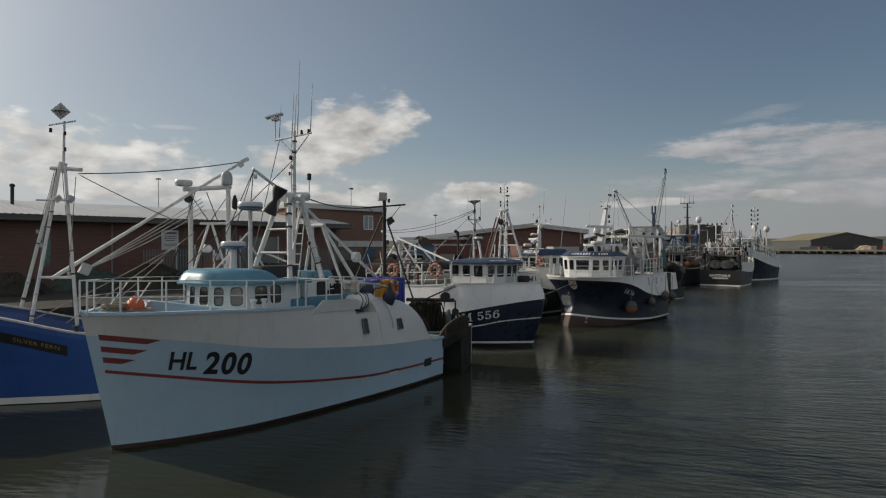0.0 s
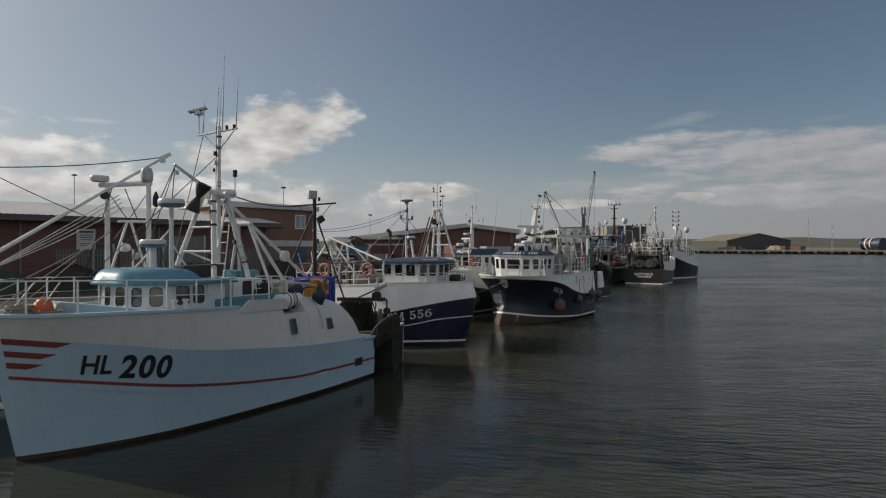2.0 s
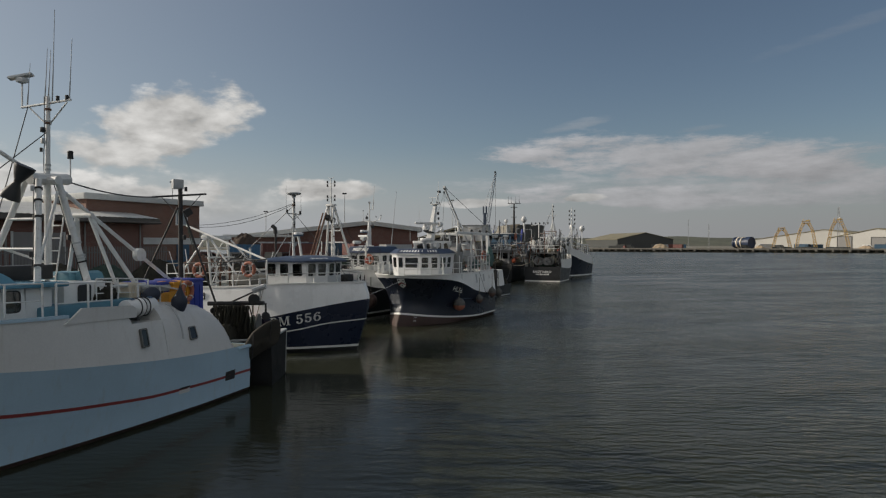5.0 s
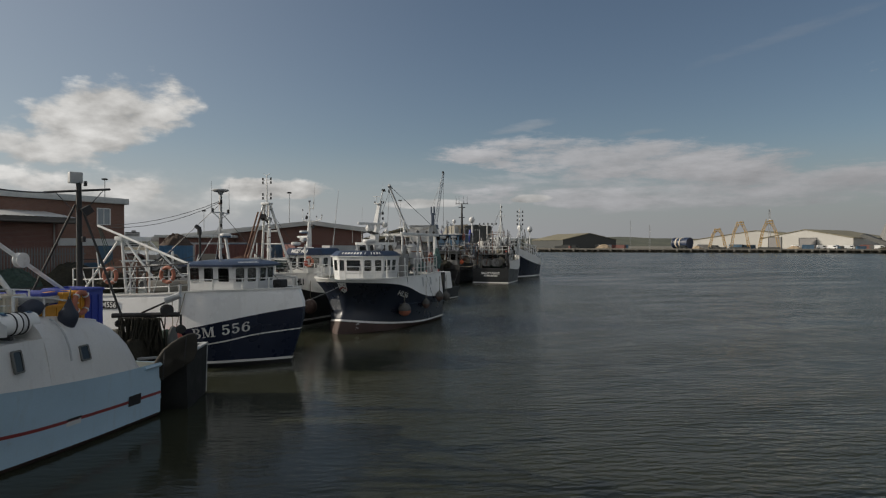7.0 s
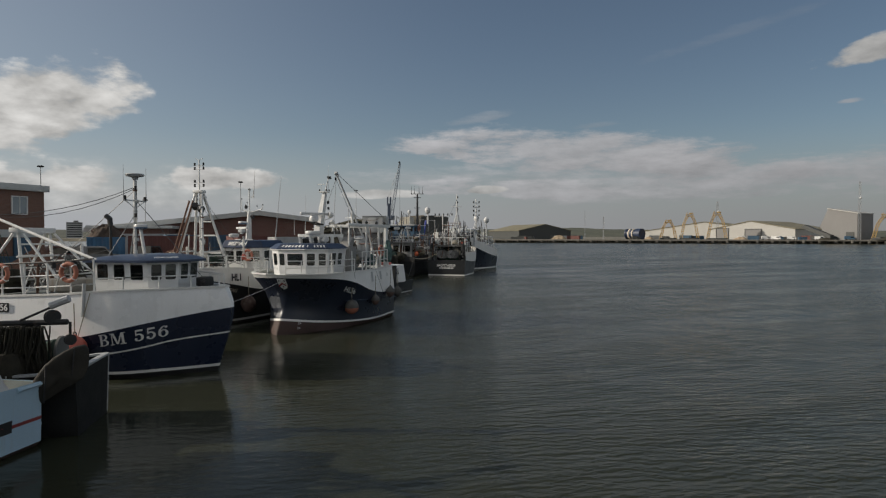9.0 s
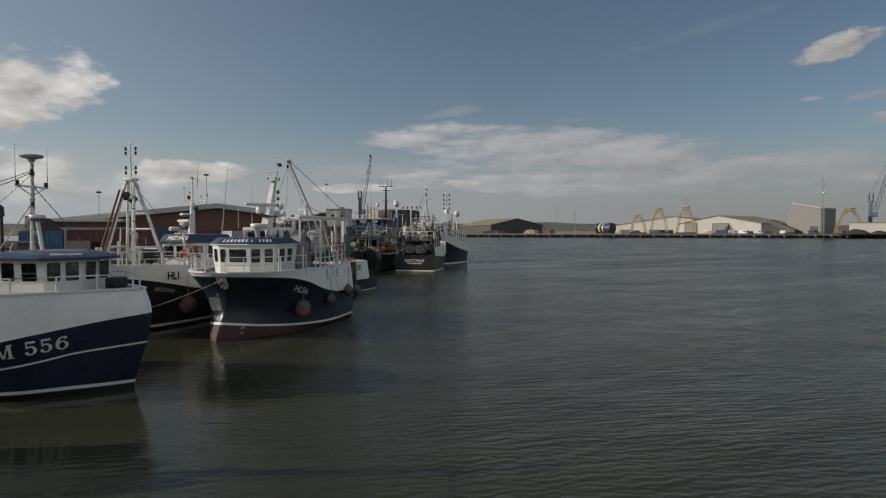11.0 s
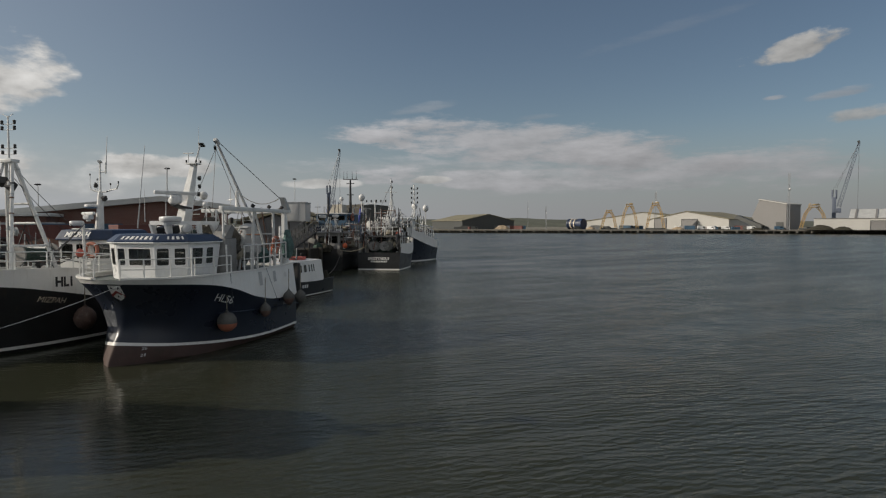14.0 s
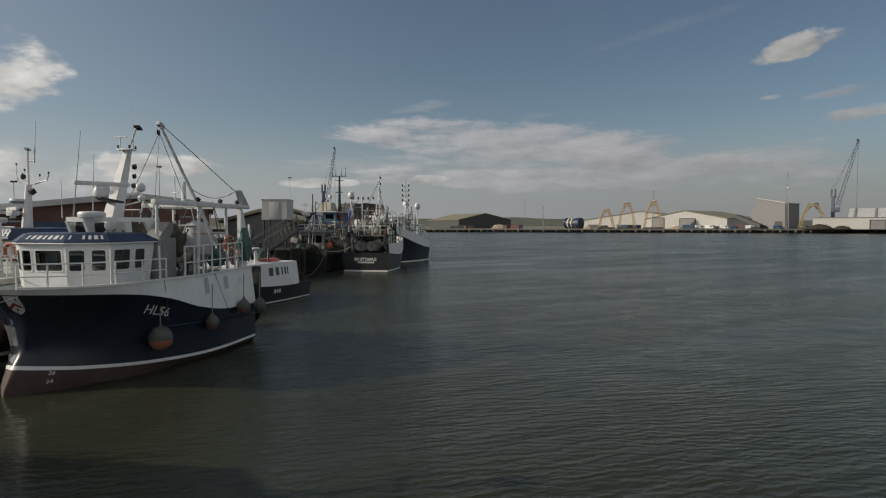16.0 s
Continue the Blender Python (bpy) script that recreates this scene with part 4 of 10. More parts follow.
def build_hills():
    bm = bmesh.new()
    n = 160
    rows = []
    for i in range(n + 1):
        az = radians(-75 + 170 * i / n)
        top = 26 + 9 * noise.noise((i * 0.045, 3.1, 0)) + 5 * noise.noise((i * 0.21, 7.7, 0)) + 2.5 * noise.noise((i * 0.9, 1.7, 0))
        if az > radians(57):
            top *= max(0.35, 1 - (az - radians(57)) * 2.2)
        line = []
        for d, z in ((1700, 0.0), (1900, top * 0.55), (2150, top), (2700, top * 0.6), (3300, 0)):
            line.append(bm.verts.new((SV.x + d * math.sin(az), SV.y + d * math.cos(az), 1.0 + z)))
        rows.append(line)
    for a, b in zip(rows, rows[1:]):
        for j in range(4):
            bm.faces.new((a[j], b[j], b[j + 1], a[j + 1]))
    thing("hill", bm, M_HILL, Matrix.Identity(4), "low wooded hills on the horizon", "hill", kind="structure")


build_hills()

# ---- boats ----


def curve_of(table, col):
    """A smooth monotone curve through (s, value) pairs of a small table of stations."""
    xs = [r[0] for r in table]
    ys = [r[col] for r in table]
    k = len(xs)
    d = [(ys[i + 1] - ys[i]) / (xs[i + 1] - xs[i]) for i in range(k - 1)]
    m = [d[0]] + [0 if d[i - 1] * d[i] <= 0 else 2 * d[i - 1] * d[i] / (d[i - 1] + d[i]) for i in range(1, k - 1)] + [d[-1]]

    def f(x):
        x = min(max(x, xs[0]), xs[-1])
        i = 0
        while i < k - 2 and x > xs[i + 1]:
            i += 1
        h = xs[i + 1] - xs[i]
        t = (x - xs[i]) / h
        return ((2 * t ** 3 - 3 * t ** 2 + 1) * ys[i] + (t ** 3 - 2 * t ** 2 + t) * h * m[i]
                + (-2 * t ** 3 + 3 * t ** 2) * ys[i + 1] + (t ** 3 - t ** 2) * h * m[i + 1])
    return f


class Hull:
    """Stations: (s aft of the stem, height of the knuckle, height of the top, half breadths at the water, the knuckle and the top)."""

    def __init__(self, stations, rake, flare=1.0, rakespan=2.5):
        self.t = stations
        self.L = stations[-1][0]
        self.zk, self.zt, self.wl, self.wk, self.wt = [curve_of(stations, c) for c in range(1, 6)]
        self.rake, self.flare, self.rakespan = curve_of(rake, 1), flare, rakespan

    def half(self, s, z):
        zk, zt = self.zk(s), self.zt(s)
        wl, wk, wt = self.wl(s), self.wk(s), self.wt(s)
        if z <= 0:
            return wl * max(0.25, 1 + 0.75 * z)
        if z <= zk:
            return wl + (wk - wl) * (z / zk) ** self.flare
        return wk + (wt - wk) * (z - zk) / max(1e-4, zt - zk)

    def at(self, s, z, side, off=0.0):
        x = s + self.rake(z) * max(0.0, 1 - s / self.rakespan) ** 2
        return Vector((x, side * (self.half(s, z) + off), z))

    def normal(self, s, z, side):
        e = 0.03
        s0, s1 = max(0, s - e), min(self.L, s + e)
        a = self.at(s1, z, side) - self.at(s0, z, side)
        b = self.at(s, z + e, side) - self.at(s, z - e, side)
        n = a.cross(b).normalized()
        return n if n.y * side > 0 else -n

    def stations(self, s0, s1, extra=()):
        out_ = []
        s = s0
        while s < s1 - 0.01:
            out_.append(s)
            s += 0.06 if s < 0.5 else (0.15 if s < 2.5 else 0.3)
        return sorted(set(out_ + [s1] + [e for e in extra if s0 < e < s1]))

    def band(self, lo, hi, rows=6, off=0.0, s0=0.0, s1=None, sides=(1, -1), close=True, extra=()):
        """A strip of the shell between two height curves, round the stem and, if close, across the stern."""
        s1 = self.L if s1 is None else s1
        st = self.stations(s0, s1, extra)
        line = [(s, sides[0]) for s in st[::-1]]
        if len(sides) == 2:
            line += [(s, sides[1]) for s in (st[1:] if s0 == 0 and self.wl(0) < 0.02 else st)]
        bm = bmesh.new()
        grid = []
        for s, side in line:
            a, b = lo(s), hi(s)
            grid.append([bm.verts.new(self.at(s, a + (b - a) * j / rows, side, off)) for j in range(rows + 1)])
        for p, q in zip(grid, grid[1:]):
            for j in range(rows):
                bm.faces.new((p[j], q[j], q[j + 1], p[j + 1]))
        if close and len(sides) == 2:
            p, q = grid[0], grid[-1]
            for j in range(rows):
                bm.faces.new((p[j], q[j], q[j + 1], p[j + 1]))
        return bm

    def deck(self, z, s0=0.15, s1=None, inset=0.04):
        s1 = self.L if s1 is None else s1
        bm = bmesh.new()
        rows = []
        for s in self.stations(s0, s1):
            h = z(s)
            a, b = self.at(s, h, 1), self.at(s, h, -1)
            a.y -= inset
            b.y += inset
            c = (a + b) / 2 + Vector((0, 0, 0.05))
            rows.append([bm.verts.new(a), bm.verts.new(c), bm.verts.new(b)])
        for p, q in zip(rows, rows[1:]):
            for j in (0, 1):
                bm.faces.new((p[j], q[j], q[j + 1], p[j + 1]))
        return bm

    def caprail(self, w=0.14, h=0.06, z=None, s0=0.0, s1=None, sides=(1, -1)):
        z = z or self.zt
        s1 = self.L if s1 is None else s1
        bm = bmesh.new()
        for side in sides:
            prev = None
            for s in self.stations(s0, s1):
                p = self.at(s, z(s), side)
                n = self.normal(max(s, 0.05), z(s) - 0.02, side)
                n = Vector((n.x, n.y, 0)).normalized()
                quad = [bm.verts.new(p + n * a + Vector((0, 0, b))) for a, b in ((0.03, 0), (0.03, h), (0.03 - w, h), (0.03 - w, 0))]
                if prev:
                    for j in range(4):
                        bm.faces.new((prev[j], quad[j], quad[(j + 1) % 4], prev[(j + 1) % 4]))
                else:
                    bm.faces.new(quad)
                prev = quad
            bm.faces.new(prev[::-1])
        return bm

    def inscribe(self, text, s0, z0, side, size, way=1, width=None, shear=0.0, bold=0.0, rise=0.0, off=0.012, gap=1.0, serif=False):
        """Letters laid on the shell from s0, running aft (way 1) or forward (way -1)."""
        verts, faces = serif_letters(text, size) if serif else lettering(text, size, shear, bold, gap)
        k = 1.0 if not width else width / (max(v[0] for v in verts) - min(v[0] for v in verts))
        us = [v[0] * k for v in verts]
        n, top = 60, max(us) + 0.01
        ss = [s0]
        for i in range(n):
            s = ss[-1]
            a = self.at(max(0.0, s - 0.02), z0, side)
            b = self.at(min(self.L, s + 0.02), z0, side)
            ss.append(s + way * (top / n) * 0.04 / max(0.01, (b - a).length))
        points = []
        for (x, y, z), u in zip(verts, us):
            f = min(n - 1e-6, max(0, u / top * n))
            i = int(f)
            s = ss[i] + (ss[i + 1] - ss[i]) * (f - i)
            h = z0 + y + rise * u
            points.append(self.at(s, h, side) + self.normal(s, h, side) * off)
        return glyph_meshes(points, glyphs(verts, faces, shear))


def serif_letters(text, size):
    """Painted block letters with slab serifs: only the characters B, M, 5 and 6."""
    verts, faces = [], []

    def quad(*pts):
        i = len(verts)
        verts.extend((x0 + x * size, y * size, 0.0) for x, y in pts)
        faces.extend([(i, i + 1, i + 2), (i, i + 2, i + 3)])

    def bar(x, y, w, h):
        n = max(1, int(h / 0.12))
        for j in range(n):
            quad((x, y + h * j / n), (x + w, y + h * j / n), (x + w, y + h * (j + 1) / n), (x, y + h * (j + 1) / n))

    def bowl(cx, cy, ro, ri, a0, a1, k=14):
        for j in range(k):
            a, b = [radians(a0 + (a1 - a0) * q / k) for q in (j, j + 1)]
            quad((cx + ri[0] * math.cos(a), cy + ri[1] * math.sin(a)), (cx + ro[0] * math.cos(a), cy + ro[1] * math.sin(a)),
                 (cx + ro[0] * math.cos(b), cy + ro[1] * math.sin(b)), (cx + ri[0] * math.cos(b), cy + ri[1] * math.sin(b)))

    x0 = 0.0
    for ch in text:
        if ch == "B":
            bar(0.08, 0, 0.17, 1.0)
            bar(0.0, 0, 0.36, 0.07)
            bar(0.0, 0.93, 0.36, 0.07)
            bar(0.25, 0.47, 0.12, 0.07)
            bowl(0.34, 0.75, (0.29, 0.25), (0.13, 0.18), -90, 90)
            bowl(0.36, 0.26, (0.34, 0.26), (0.16, 0.19), -90, 90)
            x0 += size * 0.80
        elif ch == "M":
            bar(0.10, 0, 0.08, 1.0)
            bar(0.78, 0, 0.17, 1.0)
            for x, w in ((0.0, 0.28), (0.68, 0.37)):
                bar(x, 0, w, 0.07)
            bar(0.0, 0.93, 0.24, 0.07)
            bar(0.76, 0.93, 0.29, 0.07)
            quad((0.42, 0.04), (0.56, 0.04), (0.30, 1.0), (0.12, 1.0))
            quad((0.46, 0.04), (0.56, 0.04), (0.84, 1.0), (0.76, 1.0))
            x0 += size * 1.14
        elif ch == "5":
            bar(0.12, 0.84, 0.46, 0.16)
            bar(0.10, 0.48, 0.08, 0.48)
            bowl(0.30, 0.33, (0.33, 0.33), (0.15, 0.23), -150, 125, 20)
            bowl(0.12, 0.20, (0.10, 0.10), (0.0, 0.0), 0, 360, 10)
            x0 += size * 0.76
        elif ch == "6":
            bowl(0.36, 0.33, (0.33, 0.33), (0.15, 0.24), 0, 360, 22)
            bowl(0.52, 0.42, (0.49, 0.58), (0.33, 0.50), 100, 190, 12)
            bowl(0.54, 0.86, (0.10, 0.10), (0.0, 0.0), 0, 360, 10)
            x0 += size * 0.76
        else:
            x0 += size * 0.42
    return verts, faces


def boat_at(name, bow, aft, label, group="moored fishing boats"):
    ang = math.degrees(math.atan2(aft[1], aft[0]))
    return empty(name, pose(bow[0], bow[1], 0, 0, 0, ang), label, "fishing boat", group)


def lin(*pairs):
    return curve_of(list(pairs), 1)


# --- white and pale blue boat ---
A_SIDE = -1
boat_a = boat_at("fishing_boat", (-7.02, 12.78), (0.53, 0.848), "white and pale blue fishing boat with teal roofed wheelhouse, moored")
hull_a = Hull([
    (0.0, 2.50, 2.92, 0.015, 0.03, 0.05),
    (0.5, 2.42, 2.90, 0.36, 0.72, 0.86),
    (1.25, 2.25, 2.88, 0.78, 1.30, 1.42),
    (2.65, 1.95, 2.82, 1.32, 1.83, 1.86),
    (4.5, 1.72, 2.76, 1.66, 2.08, 1.98),
    (6.5, 1.52, 2.70, 1.92, 2.17, 1.90),
    (8.4, 1.40, 2.50, 2.06, 2.17, 1.85),
    (9.9, 1.36, 2.40, 2.08, 2.12, 1.80)], [(-1.0, 0.2), (0.0, 0.0), (2.9, -0.62)], flare=1.15)
zero = lambda s: 0.0
a_red = lin((0, 1.75), (0.8, 1.54), (1.9, 1.27), (3.2, 1.03), (5.0, 0.80), (6.5, 0.67), (9.9, 0.60))
part("antifouling", hull_a.band(lambda s: -0.7, lambda s: 0.10 + 0.0 * s, 3), M_ANTIF, boat_a, "dark red-brown antifouling at the waterline")
part("hull", hull_a.band(lambda s: 0.10, hull_a.zk, 8), M_PALE, boat_a)
part("bulwark", hull_a.band(hull_a.zk, lambda s: hull_a.zt(s) if s < 5.5 else min(hull_a.zt(s), max(2.45, hull_a.zt(s) - (s - 5.5) * 3)), 4, s1=6.7, close=False, extra=(5.5, 5.6)), M_WHITEA, boat_a)
part("red_stripe", hull_a.band(lambda s: a_red(s) - 0.035, lambda s: a_red(s) + 0.035, 1, off=0.008, s0=0.10, close=False, sides=(-1,)), M_RED, boat_a)
part("rubbing_strake", hull_a.band(lambda s: a_red(s) - 0.16, lambda s: a_red(s) - 0.11, 1, off=0.02, s0=0.5, close=False), M_PALE, boat_a)
for i, (s1, dz) in enumerate(((0.74, 0.74), (0.58, 0.49), (0.44, 0.26))):
    part("bow_stripe", hull_a.band(lambda s, d=dz, e=s1: 1.75 + d - 0.26 * s - 0.07 + 0.115 * max(0.0, (s - e + 0.16) / 0.16), lambda s, d=dz: 1.75 + d - 0.26 * s + 0.05, 1, off=0.009, s0=0.10, s1=s1, close=False, sides=(-1,), extra=(s1 - 0.16,)), M_MAROON, boat_a)
painted("registration_letter", hull_a.inscribe("HL", 0.84, 1.69, A_SIDE, 0.56, 1, 0.57, shear=0.12, bold=0.012, rise=-0.09), M_TEXTB, boat_a, "black painted letters")
painted("registration_letter", hull_a.inscribe("200", 1.40, 1.53, A_SIDE, 0.68, 1, 1.05, shear=0.10, bold=0.022, rise=-0.13, gap=1.16), M_TEXTB, boat_a, "black painted numerals")
part("deck", hull_a.deck(lambda s: hull_a.zt(s) - 0.12, s1=5.55), M_TEAL, boat_a)
part("recess_deck", hull_a.deck(lambda s: 2.42, s0=5.5, s1=6.7), M_WHITEA, boat_a)
part("after_deck", hull_a.deck(lambda s: 1.33, s0=8.9, s1=9.9), M_DECK, boat_a)
for sd in (1, -1):
    part("cap_rail", hull_a.caprail(s1=4.0, sides=(sd,)), M_PALE, boat_a)

# --- navy and white boat lying bow outwards ---
B_SIDE = 1
boat_b = boat_at("fishing_boat", (3.88, 26.05), (-0.83, 0.558), "navy and white fishing boat with blue wheelhouse roof, moored bow outwards")
hull_b = Hull([
    (0.0, 2.08, 2.72, 0.03, 0.10, 0.12),
    (0.6, 1.95, 2.72, 0.55, 0.72, 0.70),
    (1.2, 1.80, 2.71, 0.98, 1.22, 1.18),
    (2.1, 1.58, 2.70, 1.58, 1.92, 1.86),
    (2.5, 1.49, 2.69, 1.72, 2.0, 1.95),
    (4.0, 1.24, 2.58, 1.95, 2.12, 2.05),
    (7.0, 1.15, 2.46, 2.05, 2.15, 2.05),
    (8.4, 1.2, 2.42, 2.0, 2.1, 2.0)], [(-1.0, 0.15), (0.0, 0.0), (2.1, -0.52), (2.8, -0.30)], flare=1.0)
b_line = lin((0, 1.28), (1.0, 1.14), (1.7, 0.96), (2.7, 0.80), (4.5, 0.66), (8.4, 0.60))
part("antifouling", hull_b.band(lambda s: -0.7, lambda s: 0.16, 3), M_BLACKH, boat_b)
part("waterline_stripe", hull_b.band(lambda s: 0.16, lambda s: 0.25, 1, off=0.004), M_WHITE, boat_b)
part("hull", hull_b.band(lambda s: 0.25, hull_b.zk, 6, extra=(2.1,)), M_NAVY, boat_b)
part("white_line", hull_b.band(lambda s: b_line(s) - 0.025, lambda s: b_line(s) + 0.025, 1, off=0.008, close=False), M_WHITE, boat_b)
part("bulwark", hull_b.band(hull_b.zk, hull_b.zt, 3, extra=(2.1,)), M_BRIGHT, boat_b)
part("deck", hull_b.deck(lambda s: hull_b.zt(s) - 0.1), M_DECK, boat_b)
for sd in (1, -1):
    part("cap_rail", hull_b.caprail(sides=(sd,)), M_WHITE, boat_b)
painted("registration_letter", hull_b.inscribe("BM 556", 2.72, 1.04, B_SIDE, 0.36, -1, 1.92, rise=0.125, serif=True), M_TEXTW, boat_b, "white painted registration letters")

# --- navy boat with a bulbous bow ---
C_SIDE = -1
boat_c = boat_at("fishing_boat", (6.7, 32.3), (0.65, 0.76), "dark navy fishing boat with white wheelhouse and bulbous bow, moored")
hull_c = Hull([
    (0.0, 2.52, 2.66, 0.02, 0.42, 0.50),
    (0.35, 2.50, 2.66, 0.46, 1.18, 1.26),
    (1.0, 2.46, 2.66, 0.98, 1.82, 1.88),
    (2.0, 2.36, 2.66, 1.52, 2.24, 2.26),
    (3.2, 2.12, 2.66, 1.98, 2.44, 2.40),
    (4.6, 1.70, 2.64, 2.28, 2.50, 2.38),
    (6.2, 1.45, 2.66, 2.44, 2.52, 2.36),
    (8.1, 1.40, 2.70, 2.42, 2.46, 2.30)], [(-1.0, -0.15), (0.0, 0.0), (0.35, 0.12), (0.7, 0.34), (1.1, 0.58), (1.7, 0.56), (2.4, 0.18), (2.66, 0.02)], flare=2.5, rakespan=3.6)
c_line = lin((0, 0.66), (1.5, 0.46), (3.2, 0.30), (5.5, 0.19), (8.1, 0.20))
part("antifouling", hull_c.band(lambda s: -0.7, lambda s: c_line(s) - 0.045, 3), M_ANTIF, boat_c, "red-brown antifouling below the white line")
part("waterline_stripe", hull_c.band(lambda s: c_line(s) - 0.045, lambda s: c_line(s) + 0.045, 1, off=0.004), M_WHITE, boat_c)
part("hull", hull_c.band(lambda s: c_line(s) + 0.045, hull_c.zk, 8), M_NAVY2, boat_c)
part("bulwark", hull_c.band(hull_c.zk, hull_c.zt, 3), M_GLOSSW, boat_c)
part("deck", hull_c.deck(lambda s: hull_c.zt(s) - 0.12), M_DECK, boat_c)
for sd in (1, -1):
    part("cap_rail", hull_c.caprail(sides=(sd,)), M_WHITE, boat_c)

# ---- fittings shared by the boats ----


def clear_glass():
    m = bpy.data.materials.new("wheelhouse_glass")
    m.use_nodes = True
    n, l = m.node_tree.nodes, m.node_tree.links
    n.clear()
    tr = n.new("ShaderNodeBsdfTransparent")
    tr.inputs[0].default_value = (0.46, 0.49, 0.48, 1)
    gl = n.new("ShaderNodeBsdfGlossy")
    gl.inputs["Roughness"].default_value = 0.03
    mx = n.new("ShaderNodeMixShader")
    mx.inputs[0].default_value = 0.12
    o = n.new("ShaderNodeOutputMaterial")
    l.new(tr.outputs[0], mx.inputs[1])
    l.new(gl.outputs[0], mx.inputs[2])
    l.new(mx.outputs[0], o.inputs[0])
    return m


M_CLEAR = clear_glass()


def cabin(parent, name, pts, z0, z1, windows, v0, v1, wall, lean=0.0, gasket=None, t=0.05, corner=0.05):
    """A wheelhouse: walls round a plan with one list of (from, to) window spans a wall; openings go through the walls.
    pts run anticlockwise seen from above. lean: how far the wall tops stand out."""
    k = len(pts)
    c = sum((Vector((p[0], p[1], 0)) for p in pts), Vector()) / k
    low, high, inn = [], [], []
    for i in range(k):
        a, b, d = Vector((*pts[i - 1], 0)), Vector((*pts[i], 0)), Vector((*pts[(i + 1) % k], 0))
        n1, n2 = Vector(((b - a).y, -(b - a).x, 0)).normalized(), Vector(((d - b).y, -(d - b).x, 0)).normalized()
        n = (n1 + n2) / max(0.35, 1 + n1.dot(n2))
        low.append(b + Vector((0, 0, z0)))
        high.append(b + n * lean + Vector((0, 0, z1)))
        inn.append(n)
    bm = bmesh.new()
    holes = []

    def P(i, u, v, o=0.0):
        j = (i + 1) % k
        p = low[i].lerp(low[j], u).lerp(high[i].lerp(high[j], u), v)
        return p + inn[i].lerp(inn[j], u) * o

    def slab(i, u0, u1, a, b):
        q = [P(i, u0, a), P(i, u1, a), P(i, u1, b), P(i, u0, b)]
        w = [P(i, u0, a, -t), P(i, u1, a, -t), P(i, u1, b, -t), P(i, u0, b, -t)]
        vo, vi = [bm.verts.new(p) for p in q], [bm.verts.new(p) for p in w]
        bm.faces.new(vo)
        bm.faces.new(vi[::-1])
        for e in range(4):
            bm.faces.new((vo[e], vi[e], vi[(e + 1) % 4], vo[(e + 1) % 4]))

    for i in range(k):
        spans = windows[i] if i < len(windows) else ()
        if not spans:
            slab(i, 0, 1, 0, 1)
            continue
        cuts = [0.0] + [q for ab in spans for q in ab] + [1.0]
        for c0, c1 in zip(cuts, cuts[1:]):
            slab(i, c0, c1, 0, v0)
            slab(i, c0, c1, v1, 1)
        u = 0.0
        for a, b in spans:
            slab(i, u, a, v0, v1)
            holes.append((i, a, b))
            u = b
        slab(i, u, 1, v0, v1)
    bmesh.ops.remove_doubles(bm, verts=bm.verts[:], dist=0.002)
    body = part(name, bm, wall, parent, smooth=0)
    for i, a, b in holes:
        q = [P(i, a, v0), P(i, b, v0), P(i, b, v1), P(i, a, v1)]
        x = (q[1] - q[0]).normalized()
        nrm = x.cross((q[3] - q[0]).normalized())
        w, h = (q[1] - q[0]).length, (q[3] - q[0]).length
        mid = (q[0] + q[1] + q[2] + q[3]) / 4
        m = facing(mid, x, nrm)
        if nrm.dot(inn[i]) < 0:
            m = facing(mid, -x, -nrm)
        bm2 = bmesh.new()
        rc = min(corner, w * 0.3)
        outer, inner, seal = rounded(w + 0.03, h + 0.03, 0.01), rounded(w - 0.03, h - 0.03, rc), rounded(w - 0.075, h - 0.075, rc * 0.8)
        vo = [bm2.verts.new(m @ Vector((px, py, 0.012))) for px, py in outer]
        vi = [bm2.verts.new(m @ Vector((px, py, 0.012))) for px, py in inner]
        vb = [bm2.verts.new(m @ Vector((px, py, -0.03))) for px, py in inner]
        kk = len(outer)
        for e in range(kk):
            f = (e + 1) % kk
            bm2.faces.new((vo[e], vo[f], vi[f], vi[e]))
            bm2.faces.new((vi[e], vi[f], vb[f], vb[e]))
        part("window", bm2, wall, body, smooth=0)
        bm2 = bmesh.new()
        va, vs = [[bm2.verts.new(m @ Vector((px, py, d))) for px, py in loop] for loop, d in ((inner, 0.004), (seal, -0.004))]
        for e in range(kk):
            f = (e + 1) % kk
            bm2.faces.new((va[e], va[f], vs[f], vs[e]))
        part("window_seal", bm2, gasket or M_DARKST, body, smooth=0)
        bm3 = bmesh.new()
        prism(bm3, rounded(w - 0.03, h - 0.03, rc), 0.012, m @ Matrix.Translation((0, 0, -0.02)))
        gp = part("pane", bm3, M_CLEAR, body)
        gp.visible_shadow = False
    return body


